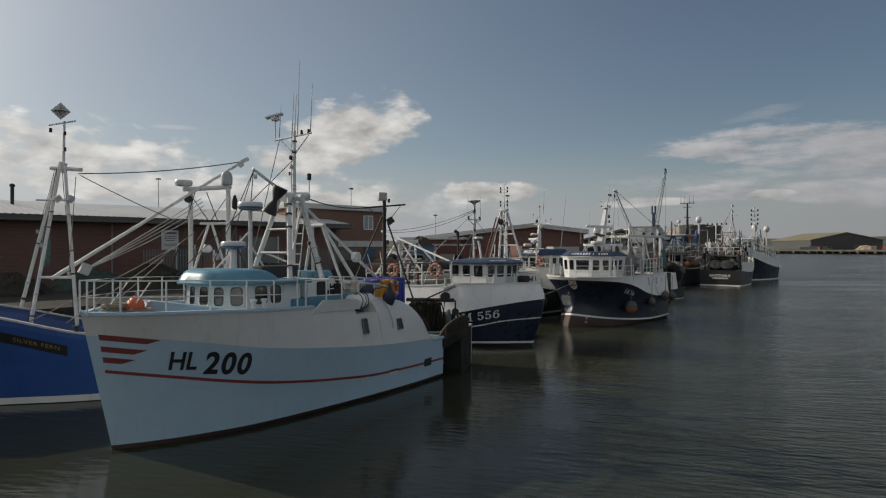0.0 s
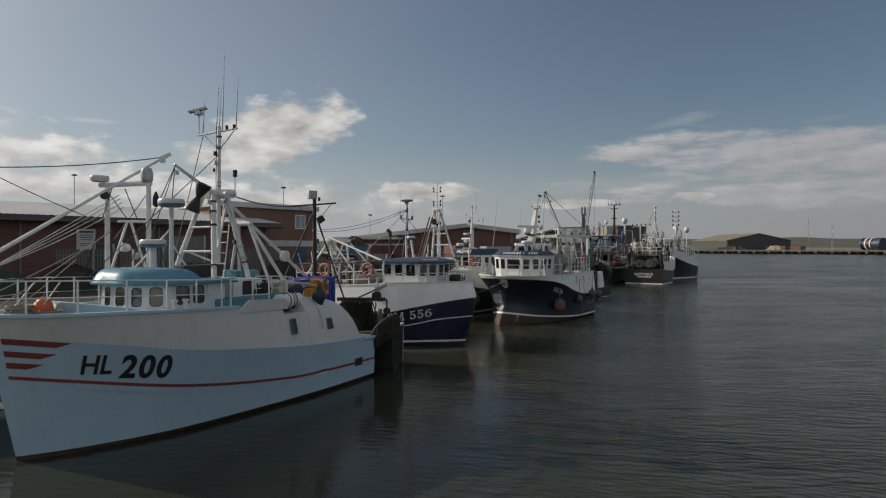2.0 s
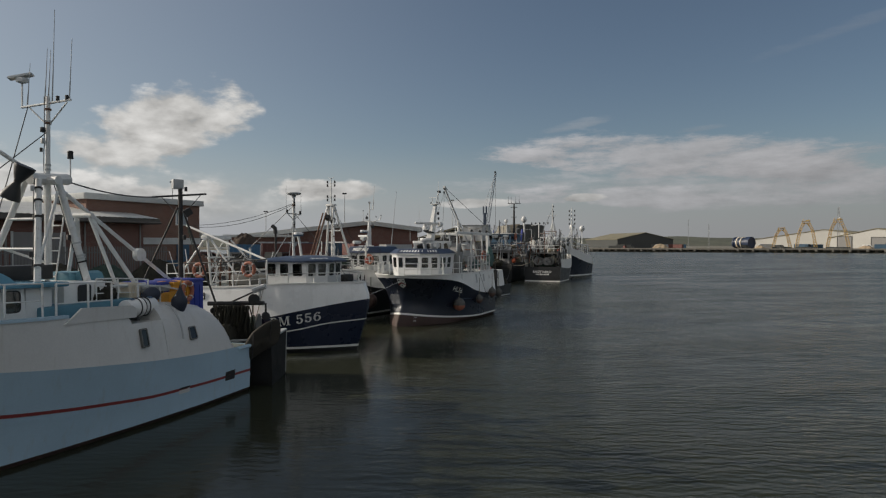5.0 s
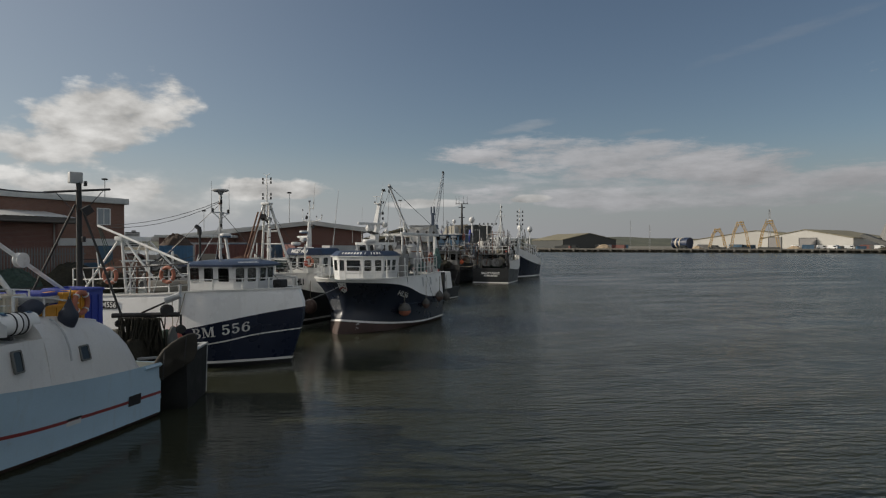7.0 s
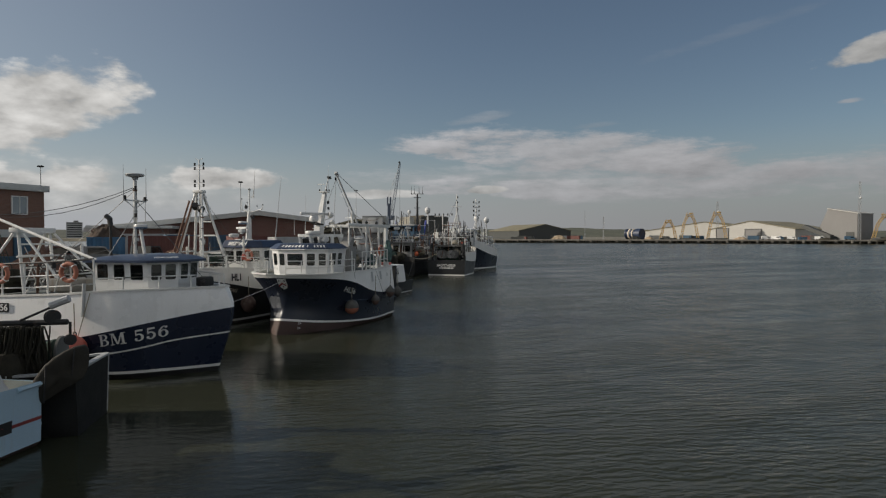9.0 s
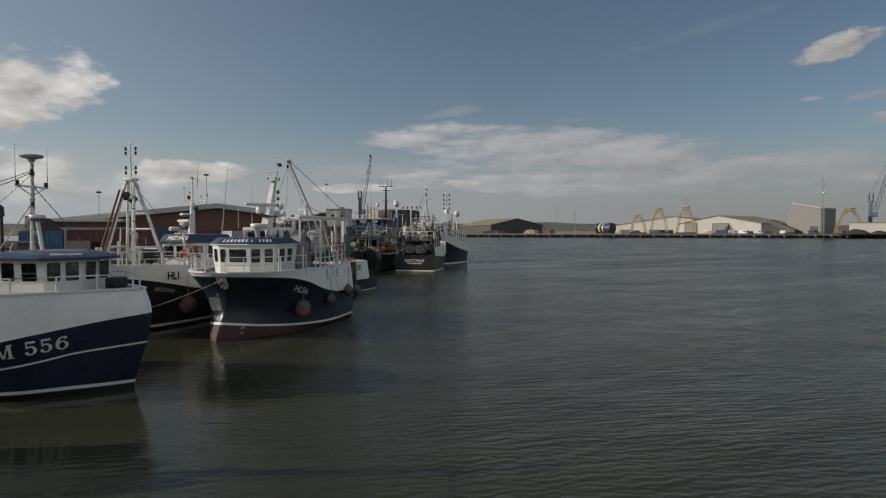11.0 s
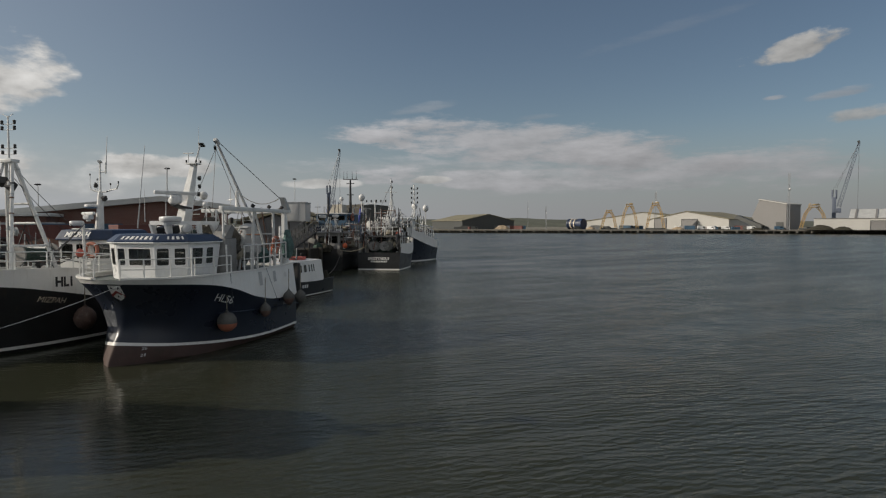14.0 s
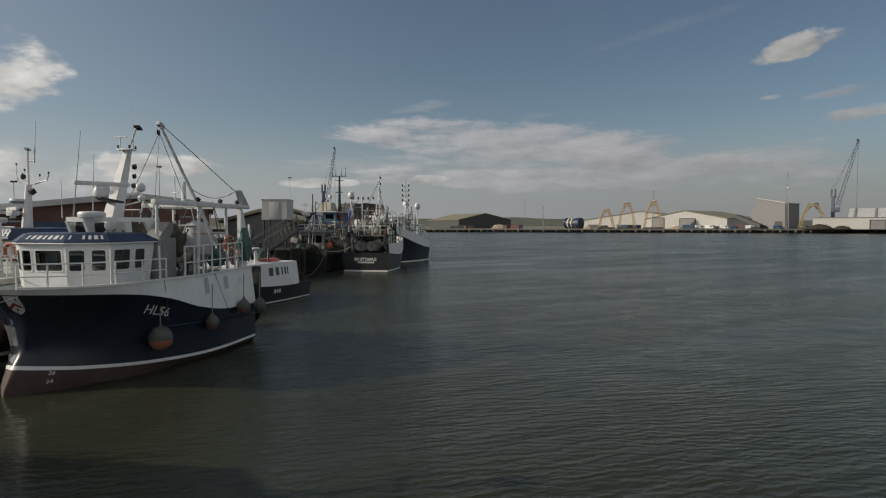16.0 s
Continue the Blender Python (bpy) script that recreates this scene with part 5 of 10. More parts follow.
def roof_cap(parent, pts, z, over, thick, crown, material, name="roof", label="", bulge=((0.22, 0.5), (0.5, 0.85), (0.8, 1.0))):
    """A roof over a plan, with an overhang, a rounded edge and a crown."""
    c = sum((Vector((p[0], p[1], 0)) for p in pts), Vector()) / len(pts)
    k = len(pts)
    edge = []
    for i in range(k):
        a, b, d = Vector((*pts[i - 1], 0)), Vector((*pts[i], 0)), Vector((*pts[(i + 1) % k], 0))
        n1, n2 = Vector(((b - a).y, -(b - a).x, 0)).normalized(), Vector(((d - b).y, -(d - b).x, 0)).normalized()
        edge.append(b + (n1 + n2) / max(0.35, 1 + n1.dot(n2)) * over)
    fine = []
    for i in range(k):
        a, b = edge[i], edge[(i + 1) % k]
        for j in range(4):
            fine.append(a.lerp(b, j / 4))
    bm = bmesh.new()
    rings = []
    for f, h in [(0.0, 0.0), (0.0, thick * 0.8), (0.04, thick)] + [(f, thick + crown * h) for f, h in bulge]:
        rings.append([bm.verts.new(p.lerp(c, f) + Vector((0, 0, z + h))) for p in fine])
    n = len(fine)
    for a, b in zip(rings, rings[1:]):
        for i in range(n):
            bm.faces.new((a[i], a[(i + 1) % n], b[(i + 1) % n], b[i]))
    bm.faces.new(rings[0][::-1])
    bm.faces.new(rings[-1])
    return part(name, bm, material, parent, label, smooth=40)


def visor_roof(parent, pts, z, over, lip, rise, inset, material, label):
    """A flat roof inside a deep sloping visor that stands out over the windows; gives the visor's outer and inner corners."""
    k = len(pts)
    lower, upper = [], []
    for i in range(k):
        a, b, d = Vector((*pts[i - 1], 0)), Vector((*pts[i], 0)), Vector((*pts[(i + 1) % k], 0))
        n1, n2 = Vector(((b - a).y, -(b - a).x, 0)).normalized(), Vector(((d - b).y, -(d - b).x, 0)).normalized()
        n = (n1 + n2) / max(0.35, 1 + n1.dot(n2))
        lower.append(b + n * over + Vector((0, 0, z)))
        upper.append(b + n * (over - inset) + Vector((0, 0, z + lip + rise)))
    c = sum(upper, Vector()) / k
    bm = bmesh.new()
    rings = [lower, [p + Vector((0, 0, lip)) for p in lower], upper, [p.lerp(c, 0.12) + Vector((0, 0, 0.03)) for p in upper]]
    rings = [[bm.verts.new(p) for p in r] for r in rings]
    for a, b in zip(rings, rings[1:]):
        for i in range(k):
            bm.faces.new((a[i], a[(i + 1) % k], b[(i + 1) % k], b[i]))
    bm.faces.new(rings[0][::-1])
    bm.faces.new(rings[-1])
    return part("roof", bm, material, parent, label, smooth=20), [p + Vector((0, 0, lip)) for p in lower], upper


def letter_bars(parent, name, lo0, lo1, hi0, hi1, first, last, count, material, label, off=0.008):
    """Writing that cannot be read: one slanting bar a letter on the quad between two edges."""
    nrm = (lo1 - lo0).cross(hi0 - lo0).normalized()
    if nrm.z < 0:
        nrm = -nrm
    for i in range(count):
        bm = bmesh.new()
        f = first + (last - first) * (i + 0.5) / count
        w = (last - first) / count * (0.20 + 0.06 * ((i * 7) % 3))
        quad = [(f - w, 0.26), (f + w, 0.26), (f + w * 1.25, 0.76), (f - w * 0.75, 0.76)]
        bm.faces.new([bm.verts.new(lo0.lerp(lo1, u).lerp(hi0.lerp(hi1, u), v) + nrm * off) for u, v in quad])
        part(name, bm, material, parent, label)


def rail(parent, pts, h=0.75, bars=(1.0, 0.5), r=0.022, material=None, name="rail", post=True):
    """Stanchions at the points and rails between them: each stanchion and rail is a part."""
    material = material or M_POLE
    pts = [Vector(p) for p in pts]
    for j, f in enumerate(bars):
        bm = bmesh.new()
        path(bm, [p + Vector((0, 0, h * f)) for p in pts], r if j == 0 else r * 0.8, n=6)
        part(name, bm, material, parent)
    if post:
        for p in pts:
            bm = bmesh.new()
            tube(bm, p, p + Vector((0, 0, h)), r * 1.15, n=6)
            part("stanchion", bm, material, parent)


def radome(parent, p, r, h=None, band=True):
    h = h or r * 0.62
    bm = bmesh.new()
    lathe(bm, [(r * 0.55, 0), (r * 0.92, h * 0.12), (r, h * 0.45), (r, h * 0.72), (r * 0.93, h * 0.92), (r * 0.6, h)], Matrix.Translation(p), 20)
    d = part("radar_scanner", bm, M_RADOME, parent, "white radar dome")
    if band:
        bm = bmesh.new()
        lathe(bm, [(r * 0.5, -h * 0.03), (r * 0.86, h * 0.06), (r * 1.01, h * 0.24), (r * 1.01, h * 0.40), (r * 0.9, h * 0.41)], Matrix.Translation(p), 20)
        part("blue_band", bm, M_RADB, d)


def open_array(parent, p, length, turn, h=0.5):
    bm = bmesh.new()
    tube(bm, Vector(p), Vector(p) + Vector((0, 0, h)), 0.09, 0.07)
    box(bm, Vector(p) + Vector((0, 0, h + 0.02)), (0.3, 0.3, 0.18), bevel=0.04)
    base = part("radar_pedestal", bm, M_RADOME, parent)
    bm = bmesh.new()
    box(bm, Vector(p) + Vector((0, 0, h + 0.18)), (length, 0.12, 0.13), (0, 0, turn), bevel=0.04)
    part("radar_bar", bm, M_RADOME, base)


def whip(parent, p, h, lean=(0, 0), r=0.012, material=None):
    bm = bmesh.new()
    a = Vector(p)
    tube(bm, a, a + Vector((lean[0] * 0.3, lean[1] * 0.3, h * 0.3)), r * 1.6, r * 1.3, n=6)
    tube(bm, a + Vector((lean[0] * 0.3, lean[1] * 0.3, h * 0.3)), a + Vector((lean[0], lean[1], h)), r, r * 0.5, n=5)
    part("whip_aerial", bm, material or M_GREYP, parent)


def nav_lamp(parent, p, s=0.09):
    bm = bmesh.new()
    lathe(bm, [(s * 0.6, 0), (s * 0.7, s * 0.3), (s * 0.62, s * 0.4), (s * 0.62, s * 1.4), (s * 0.75, s * 1.5), (s * 0.5, s * 1.9)], Matrix.Translation(p), 10)
    part("navigation_lamp", bm, M_DARKST, parent)


def floodlight(parent, p, turn=0, s=0.22, material=None):
    bm = bmesh.new()
    m = Matrix.Translation(p) @ Matrix.Rotation(radians(turn), 4, "Z") @ Matrix.Rotation(radians(-35), 4, "Y")
    prism(bm, [(-s * 0.5, -s * 0.4), (s * 0.5, -s * 0.4), (s * 0.35, s * 0.4), (-s * 0.35, s * 0.4)], s * 0.9, m)
    part("floodlight", bm, material or M_DARKST, parent)


def spar(parent, a, b, r, r2=None, material=None, name="spar", n=10):
    bm = bmesh.new()
    tube(bm, a, b, r * 0.86, r2 * 0.86 if r2 else None, n=n)
    return part(name, bm, material or M_POLE, parent)


def dress(parent, a, b, r, seed=0, n=6):
    """Cable runs, clamps and small fittings along a mast or leg."""
    rg = random.Random(seed)
    a, b = Vector(a), Vector(b)
    d = (b - a).normalized()
    side = d.cross(Vector((0.3, 1, 0.1))).normalized()
    bm = bmesh.new()
    path(bm, [a.lerp(b, i / 7) + side * (r + 0.012 + rg.uniform(0, 0.02)) for i in range(8)], 0.010, n=5)
    part("cable", bm, M_BLACKP, parent)
    for i in range(n):
        p = a.lerp(b, rg.uniform(0.06, 0.94))
        bm = bmesh.new()
        if i % 3 == 2:
            box(bm, p + side * (r + 0.05), (0.09, 0.07, 0.12), (0, 0, rg.uniform(0, 90)), bevel=0.01)
            part("junction_box", bm, rg.choice((M_GREYP, M_DARKST)), parent)
        else:
            tube(bm, p - d * 0.02, p + d * 0.02, r + 0.014, n=10)
            part("clamp", bm, rg.choice((M_GALV, M_RUSTY, M_DARKST)), parent)


def wire(parent, a, b, drop=0.0, r=0.012, material=None, name="rigging_wire"):
    bm = bmesh.new()
    path(bm, sag(a, b, drop, 8 if drop else 1), r, n=5)
    return part(name, bm, material or M_WIRE, parent)


def sheave(parent, p, r, turn=0.0, material=None):
    bm = bmesh.new()
    m = Matrix.Translation(p) @ Matrix.Rotation(radians(turn), 4, "Z") @ Matrix.Rotation(radians(90), 4, "X")
    lathe(bm, [(r * 0.3, -r * 0.45), (r, -r * 0.4), (r, -r * 0.25), (r * 0.75, 0), (r, r * 0.25), (r, r * 0.4), (r * 0.3, r * 0.45)], m, 18)
    return part("block", bm, material or M_POLE, parent)


def world_of(boat, p, turn=0.0, tilt=(0.0, 0.0)):
    """The pose of a loose thing at p in a boat's own frame."""
    return boat.matrix_basis @ pose(p[0], p[1], p[2], tilt[0], tilt[1], turn)


def buoy(m, r, material, label, squash=1.15, rope=0.6, foot=None):
    b = empty("fender_buoy", m, label, "fender", "hanging fenders")
    bm = bmesh.new()
    lathe(bm, [(r * 0.15, -r * squash), (r * 0.55, -r * squash * 0.85), (r * 0.9, -r * 0.5), (r, 0), (r * 0.92, r * 0.45), (r * 0.6, r * 0.9), (r * 0.22, r * squash), (r * 0.16, r * squash * 1.15)], None, 18)
    part("body", bm, material, b)
    if foot:
        bm = bmesh.new()
        lathe(bm, [(r * 0.15, -r * squash - 0.004), (r * 0.55 + 0.004, -r * squash * 0.85 - 0.004), (r * 0.9 + 0.005, -r * 0.5), (r * 0.98 + 0.006, -r * 0.1)], None, 18)
        part("lower_half", bm, foot, b, "faded orange-red lower half")
    bm = bmesh.new()
    ring(bm, (0, 0, r * squash * 1.2), r * 0.16, r * 0.05, Matrix.Rotation(radians(90), 4, "X"), 12, 6)
    part("eye", bm, M_DARKST, b)
    bm = bmesh.new()
    tube(bm, (0, 0, r * squash * 1.2), (0.02, 0, r * squash * 1.2 + rope), 0.016, n=6)
    part("lanyard", bm, M_ROPE, b)


def lifebuoy(m, R=0.33, faded=True):
    b = empty("lifebuoy", m, "faded orange lifebuoy ring hung on a rail", "lifebuoy", "lifebuoys")
    bm = bmesh.new()
    ring(bm, (0, 0, 0), R * 0.78, R * 0.2, Matrix.Rotation(radians(90), 4, "X"), 26, 10)
    part("body", bm, M_FADED, b)
    for a in range(45, 360, 90):
        bm = bmesh.new()
        ring(bm, (R * 0.78 * math.cos(radians(a)), 0, R * 0.78 * math.sin(radians(a))), R * 0.21, 0.018, Matrix.Rotation(radians(-a), 4, "Y"), 12, 6)
        part("band", bm, M_SIGN, b)


def drape(m, w, h, d, material, label, seed=1, name="fishing_net"):
    """A bundled net that hangs in folds."""
    rng = random.Random(seed)
    bm = bmesh.new()
    n, k = 44, 20
    rings = []
    for j in range(k + 1):
        f = j / k
        fat = (0.30 + 0.70 * math.sin(math.pi * min(0.5, f * 0.9 + 0.03))) * (1 if f < 0.86 else 1 - 2.2 * (f - 0.86))
        rows = []
        for i in range(n):
            a = 2 * math.pi * i / n
            fold = 1 + 0.10 * math.sin(5 * a + seed + 1.5 * f) + 0.07 * math.sin(9 * a + 2.1 * seed + f * 3) + 0.045 * math.sin(17 * a + seed + f * 5)
            nz = 1 + 0.22 * noise.noise((math.cos(a) * 2 + seed * 7, math.sin(a) * 2, f * 4)) + 0.10 * noise.noise((math.cos(a) * 6, math.sin(a) * 6 + seed, f * 11))
            rows.append(bm.verts.new((w / 2 * fat * fold * nz * math.cos(a), d / 2 * fat * fold * nz * math.sin(a), -h * f)))
        rings.append(rows)
    for a, b in zip(rings, rings[1:]):
        for i in range(n):
            bm.faces.new((a[i], a[(i + 1) % n], b[(i + 1) % n], b[i]))
    bm.faces.new(rings[0][::-1])
    bm.faces.new(rings[-1])
    thing(name, bm, material, m, label, "net", "nets on deck", smooth=170)


def net_drum(parent, p, r, length, turn, material=None):
    rot = Matrix.Translation(p) @ Matrix.Rotation(radians(turn), 4, "Z") @ Matrix.Rotation(radians(90), 4, "X")
    for o in (-1, 1):
        bm = bmesh.new()
        lathe(bm, [(r, -0.03), (r, 0.03)], rot @ Matrix.Translation((0, 0, o * length / 2)), 26)
        part("drum_flange", bm, material or M_GREYP, parent)
    bm = bmesh.new()
    prof = [(r * 0.5, -length * 0.47)]
    for i in range(9):
        prof.append((r * (0.72 + 0.1 * math.sin(i * 2.1)), -length * 0.45 + length * 0.9 * i / 8))
    prof.append((r * 0.5, length * 0.47))
    lathe(bm, prof, rot, 26)
    part("wound_net", bm, M_NET, parent, "green netting wound on the drum")


def crate(m, sx, sy, sz, material, label, name="fish_box"):
    b = empty(name, m, label, "crate", "boxes on deck")
    bm = bmesh.new()
    t = 0.03
    box(bm, (0, 0, 0.03), (sx - 0.02, sy - 0.02, 0.05))
    for c, s in (((0, sy / 2 - t / 2, sz / 2), (sx, t, sz)), ((0, -sy / 2 + t / 2, sz / 2), (sx, t, sz)),
                 ((sx / 2 - t / 2, 0, sz / 2), (t, sy - 2 * t, sz)), ((-sx / 2 + t / 2, 0, sz / 2), (t, sy - 2 * t, sz))):
        box(bm, c, s, bevel=0.008)
    part("body", bm, material, b)
    bm = bmesh.new()
    for oy in (-1, 1):
        box(bm, (0, oy * (sy / 2 + 0.012), sz - 0.04), (sx + 0.06, 0.03, 0.06), bevel=0.01)
        for j in range(3):
            box(bm, ((j - 1) * sx * 0.3, oy * (sy / 2 + 0.01), sz * 0.45), (0.03, 0.025, sz * 0.75))
    for ox in (-1, 1):
        box(bm, (ox * (sx / 2 + 0.012), 0, sz - 0.04), (0.03, sy + 0.06, 0.06), bevel=0.01)
    part("rim", bm, material, b)
    return b


def rope_coil(m, R, turns=4):
    bm = bmesh.new()
    for j in range(turns):
        ring(bm, (random.uniform(-0.03, 0.03), random.uniform(-0.03, 0.03), 0.03 + j * 0.035), R * random.uniform(0.8, 1.05), 0.02, None, 24, 6)
    thing("rope_coil", bm, M_ROPE, m, "coil of weathered mooring rope on deck", "rope", "rope coils")

# ---- white and pale blue boat: upper works ----
W = lambda s, w, z: (s, A_SIDE * w, z)


def build_shelter(hull, s0, s1, side_inset=0.0):
    """The rounded white shelter deck aft of the wheelhouse."""
    top = lin((3.4, 2.98), (5.5, 2.95), (7.0, 2.82), (7.9, 2.72), (8.5, 2.56), (8.85, 2.28), (9.02, 1.88), (9.08, 1.42))
    bm = bmesh.new()
    rows = []
    for s in [s0 + (s1 - s0) * i / 26 for i in range(27)]:
        zk, wk, t = hull.zk(s), hull.wk(s), top(s)
        h = t - zk
        prof = [(wk, zk)]
        for a in (12, 25, 38, 50, 62, 74, 84):
            ca, sa = math.cos(radians(a)), math.sin(radians(a))
            prof.append((wk - 0.95 + 0.95 * ca ** 0.75 - 0.05, zk + h * sa ** 0.85))
        prof.append((wk - 1.15, t + 0.01))
        full = [(s, w, z) for w, z in prof] + [(s, 0, t + 0.05)] + [(s, -w, z) for w, z in prof[::-1]]
        rows.append([bm.verts.new(p) for p in full])
    for a, b in zip(rows, rows[1:]):
        for i in range(len(a) - 1):
            bm.faces.new((a[i], b[i], b[i + 1], a[i + 1]))
    bm.faces.new(rows[0])
    bm.faces.new(rows[-1][::-1])
    return bm


bm = bmesh.new()
box(bm, (5.35, 0, 2.66), (2.5, 2.3, 0.58), bevel=0.06)
part("deckhouse", bm, M_TEAL, boat_a)
part("shelter_deck", build_shelter(hull_a, 6.55, 9.08), M_WHITEA, boat_a, "rounded white shelter deck", smooth=50)
bm = bmesh.new()
path(bm, [hull_a.at(s, 1.30, -1, 0.0) for s in (9.25, 9.6, 9.9)], 0.05)
part("stern_rail", bm, M_PALE, boat_a)

plan_a = [(2.14, 0.55), (2.14, -0.35), (2.34, -0.75), (2.66, -1.02), (3.82, -1.12), (3.82, 1.10), (2.66, 1.05), (2.34, 0.88)]
wh_a = cabin(boat_a, "wheelhouse", plan_a, 2.58, 3.43, [[(0.12, 0.38), (0.54, 0.94)], [(0.19, 0.81)], [(0.12, 0.88)], [(0.22, 0.57), (0.62, 0.94)], [], [(0.1, 0.4), (0.5, 0.92)], [(0.16, 0.84)], [(0.14, 0.86)]],
             0.35, 0.91, M_GLOSSW, lean=-0.04, gasket=M_BLACKP, corner=0.09)
dome_a = [(3.35, p[1]) if p[0] > 3 else p for p in plan_a]
roof_a = roof_cap(boat_a, dome_a, 3.40, 0.20, 0.05, 0.33, M_TEALR, label="glossy teal rounded wheelhouse roof",
                  bulge=((0.13, 0.45), (0.20, 0.68), (0.29, 0.86), (0.44, 0.96), (0.8, 1.0)))
# the teal roof runs on aft at a lower level over a white casing
bm = bmesh.new()
box(bm, (4.16, -0.02, 2.98), (0.60, 2.02, 0.78), bevel=0.05)
part("after_casing", bm, M_GLOSSW, boat_a)
bm = bmesh.new()
box(bm, (4.02, -0.01, 3.42), (1.30, 2.50, 0.11), (0, 1, 0), bevel=0.045)
part("after_roof", bm, M_TEALR, boat_a)
eave = []
for i in range(len(dome_a)):
    a, b, d = Vector((*dome_a[i - 1], 0)), Vector((*dome_a[i], 0)), Vector((*dome_a[(i + 1) % len(dome_a)], 0))
    n1, n2 = Vector(((b - a).y, -(b - a).x, 0)).normalized(), Vector(((d - b).y, -(d - b).x, 0)).normalized()
    eave.append(b + (n1 + n2) / max(0.35, 1 + n1.dot(n2)) * 0.20)
mid_a = sum((Vector((*p, 0)) for p in dome_a), Vector()) / len(dome_a)
roof_lo = [p.lerp(mid_a, 0.05) + Vector((0, 0, 3.46)) for p in eave]
roof_hi = [p.lerp(mid_a, 0.16) + Vector((0, 0, 3.589)) for p in eave]
for edge, first, last, count in ((0, 0.66, 0.98, 2), (1, 0.04, 0.94, 4)):
    letter_bars(roof_a, "roof_lettering", roof_lo[edge], roof_lo[edge + 1], roof_hi[edge], roof_hi[edge + 1], first, last, count, M_PALE, "illegible pale lettering on the roof edge", 0.012)
bm = bmesh.new()
box(bm, (3.15, 0, 2.66), (1.2, 1.8, 0.04))
part("cabin_floor", bm, M_INSIDE, boat_a)
bm = bmesh.new()
box(bm, (2.75, 0, 2.96), (0.4, 1.1, 0.36), bevel=0.05)
box(bm, (3.6, 0.3, 2.95), (0.4, 0.4, 0.5), bevel=0.05)
part("console", bm, M_INSIDE, boat_a)
# casing aft of the wheelhouse
bm = bmesh.new()
box(bm, (5.35, -0.1, 3.15), (1.1, 1.7, 0.52), bevel=0.05)
part("engine_casing", bm, M_GLOSSW, boat_a)
bm = bmesh.new()
prism(bm, rounded(0.34, 0.42, 0.06), 0.02, facing((5.3, A_SIDE * 0.96, 3.14), (1, 0, 0), (0, -1, 0)))
part("casing_door", bm, M_BLACKP, boat_a)

# boat-shaped coaming round the foredeck, highest at its nose
bm = bmesh.new()
nose = [(2.45, 1.30, 2.84), (2.0, 1.14, 2.88), (1.5, 0.86, 2.98), (1.05, 0.50, 3.07), (0.82, 0.20, 3.11), (0.78, 0.0, 3.12)]
line = nose + [(a, -b, c) for a, b, c in nose[-2::-1]]
rows = [[bm.verts.new(p) for p in ((a, b * 1.03, 2.74), (a - 0.03, b * 1.05, c), (a + 0.02, b * 1.01, c + 0.01), (a + 0.03, b * 0.97, 2.74))] for a, b, c in line]
for r0, r1 in zip(rows, rows[1:]):
    for k in range(3):
        bm.faces.new((r0[k], r1[k], r1[k + 1], r0[k + 1]))
part("coaming", bm, M_PALE, boat_a, "pale curved coaming round the foredeck")
for side in (1, -1):
    bm = bmesh.new()
    prism(bm, [(3.9, 2.66), (5.72, 2.60), (5.72, 2.80), (5.60, 2.88), (4.30, 2.95)], 0.05, facing((0, side * 1.96, 0), (1, 0, 0), (0, -1, 0)))
    part("shelter_side", bm, M_WHITEA, boat_a)
for s in (2.30, 2.60):
    bm = bmesh.new()
    tube(bm, W(s, 1.72, 2.80), W(s, 1.72, 3.05), 0.055, 0.05)
    tube(bm, W(s, 1.72, 3.05), W(s, 1.72, 3.10), 0.075, 0.075)
    part("bollard", bm, M_GLOSSW, boat_a)

# foredeck rails on both sides
for side in (-1, 1):
    pts = []
    for s in (0.02, 0.35, 0.85, 1.5, 2.2, 2.9, 3.6):
        p = hull_a.at(s, hull_a.zt(s), side, -0.16)
        if abs(p.y) < 0.12:
            p.y = 0.14 * side
        pts.append(p)
    rail(boat_a, pts, 0.70, (1.0, 0.52), 0.017)
rail(boat_a, [W(3.95, 1.72, 2.66), W(4.7, 1.72, 2.64), W(5.35, 1.68, 2.62)], 0.80, (1.0, 0.5), 0.02)
bm = bmesh.new()
path(bm, [hull_a.at(0.03, 2.95, 1, -0.02), (-0.62, 0, 3.0), hull_a.at(0.03, 2.95, -1, -0.02)], 0.035)
part("stemhead", bm, M_PALE, boat_a)
bm = bmesh.new()
box(bm, (0.75, 0.25, 2.95), (0.5, 0.35, 0.25), bevel=0.05)
tube(bm, (0.75, -0.2, 3.0), (0.75, 0.6, 3.0), 0.12)
part("windlass", bm, M_GREYP, boat_a)
buoy(world_of(boat_a, W(0.30, 0.36, 3.05)), 0.18, M_ORANGE, "orange mooring buoy lying on the foredeck", rope=0.05)
rope_coil(world_of(boat_a, W(0.35, 0.42, 2.84)), 0.26)
rope_coil(world_of(boat_a, W(0.25, 0.1, 2.86)), 0.2)
rope_coil(world_of(boat_a, W(-0.05, 0.12, 2.90)), 0.24, 6)
for a, b in (((-0.28, -0.16, 2.92), (0.10, -0.42, 3.58)), ((0.12, -0.42, 2.92), (0.46, -0.66, 3.58))):
    spar(boat_a, a, b, 0.015, name="rail_brace")

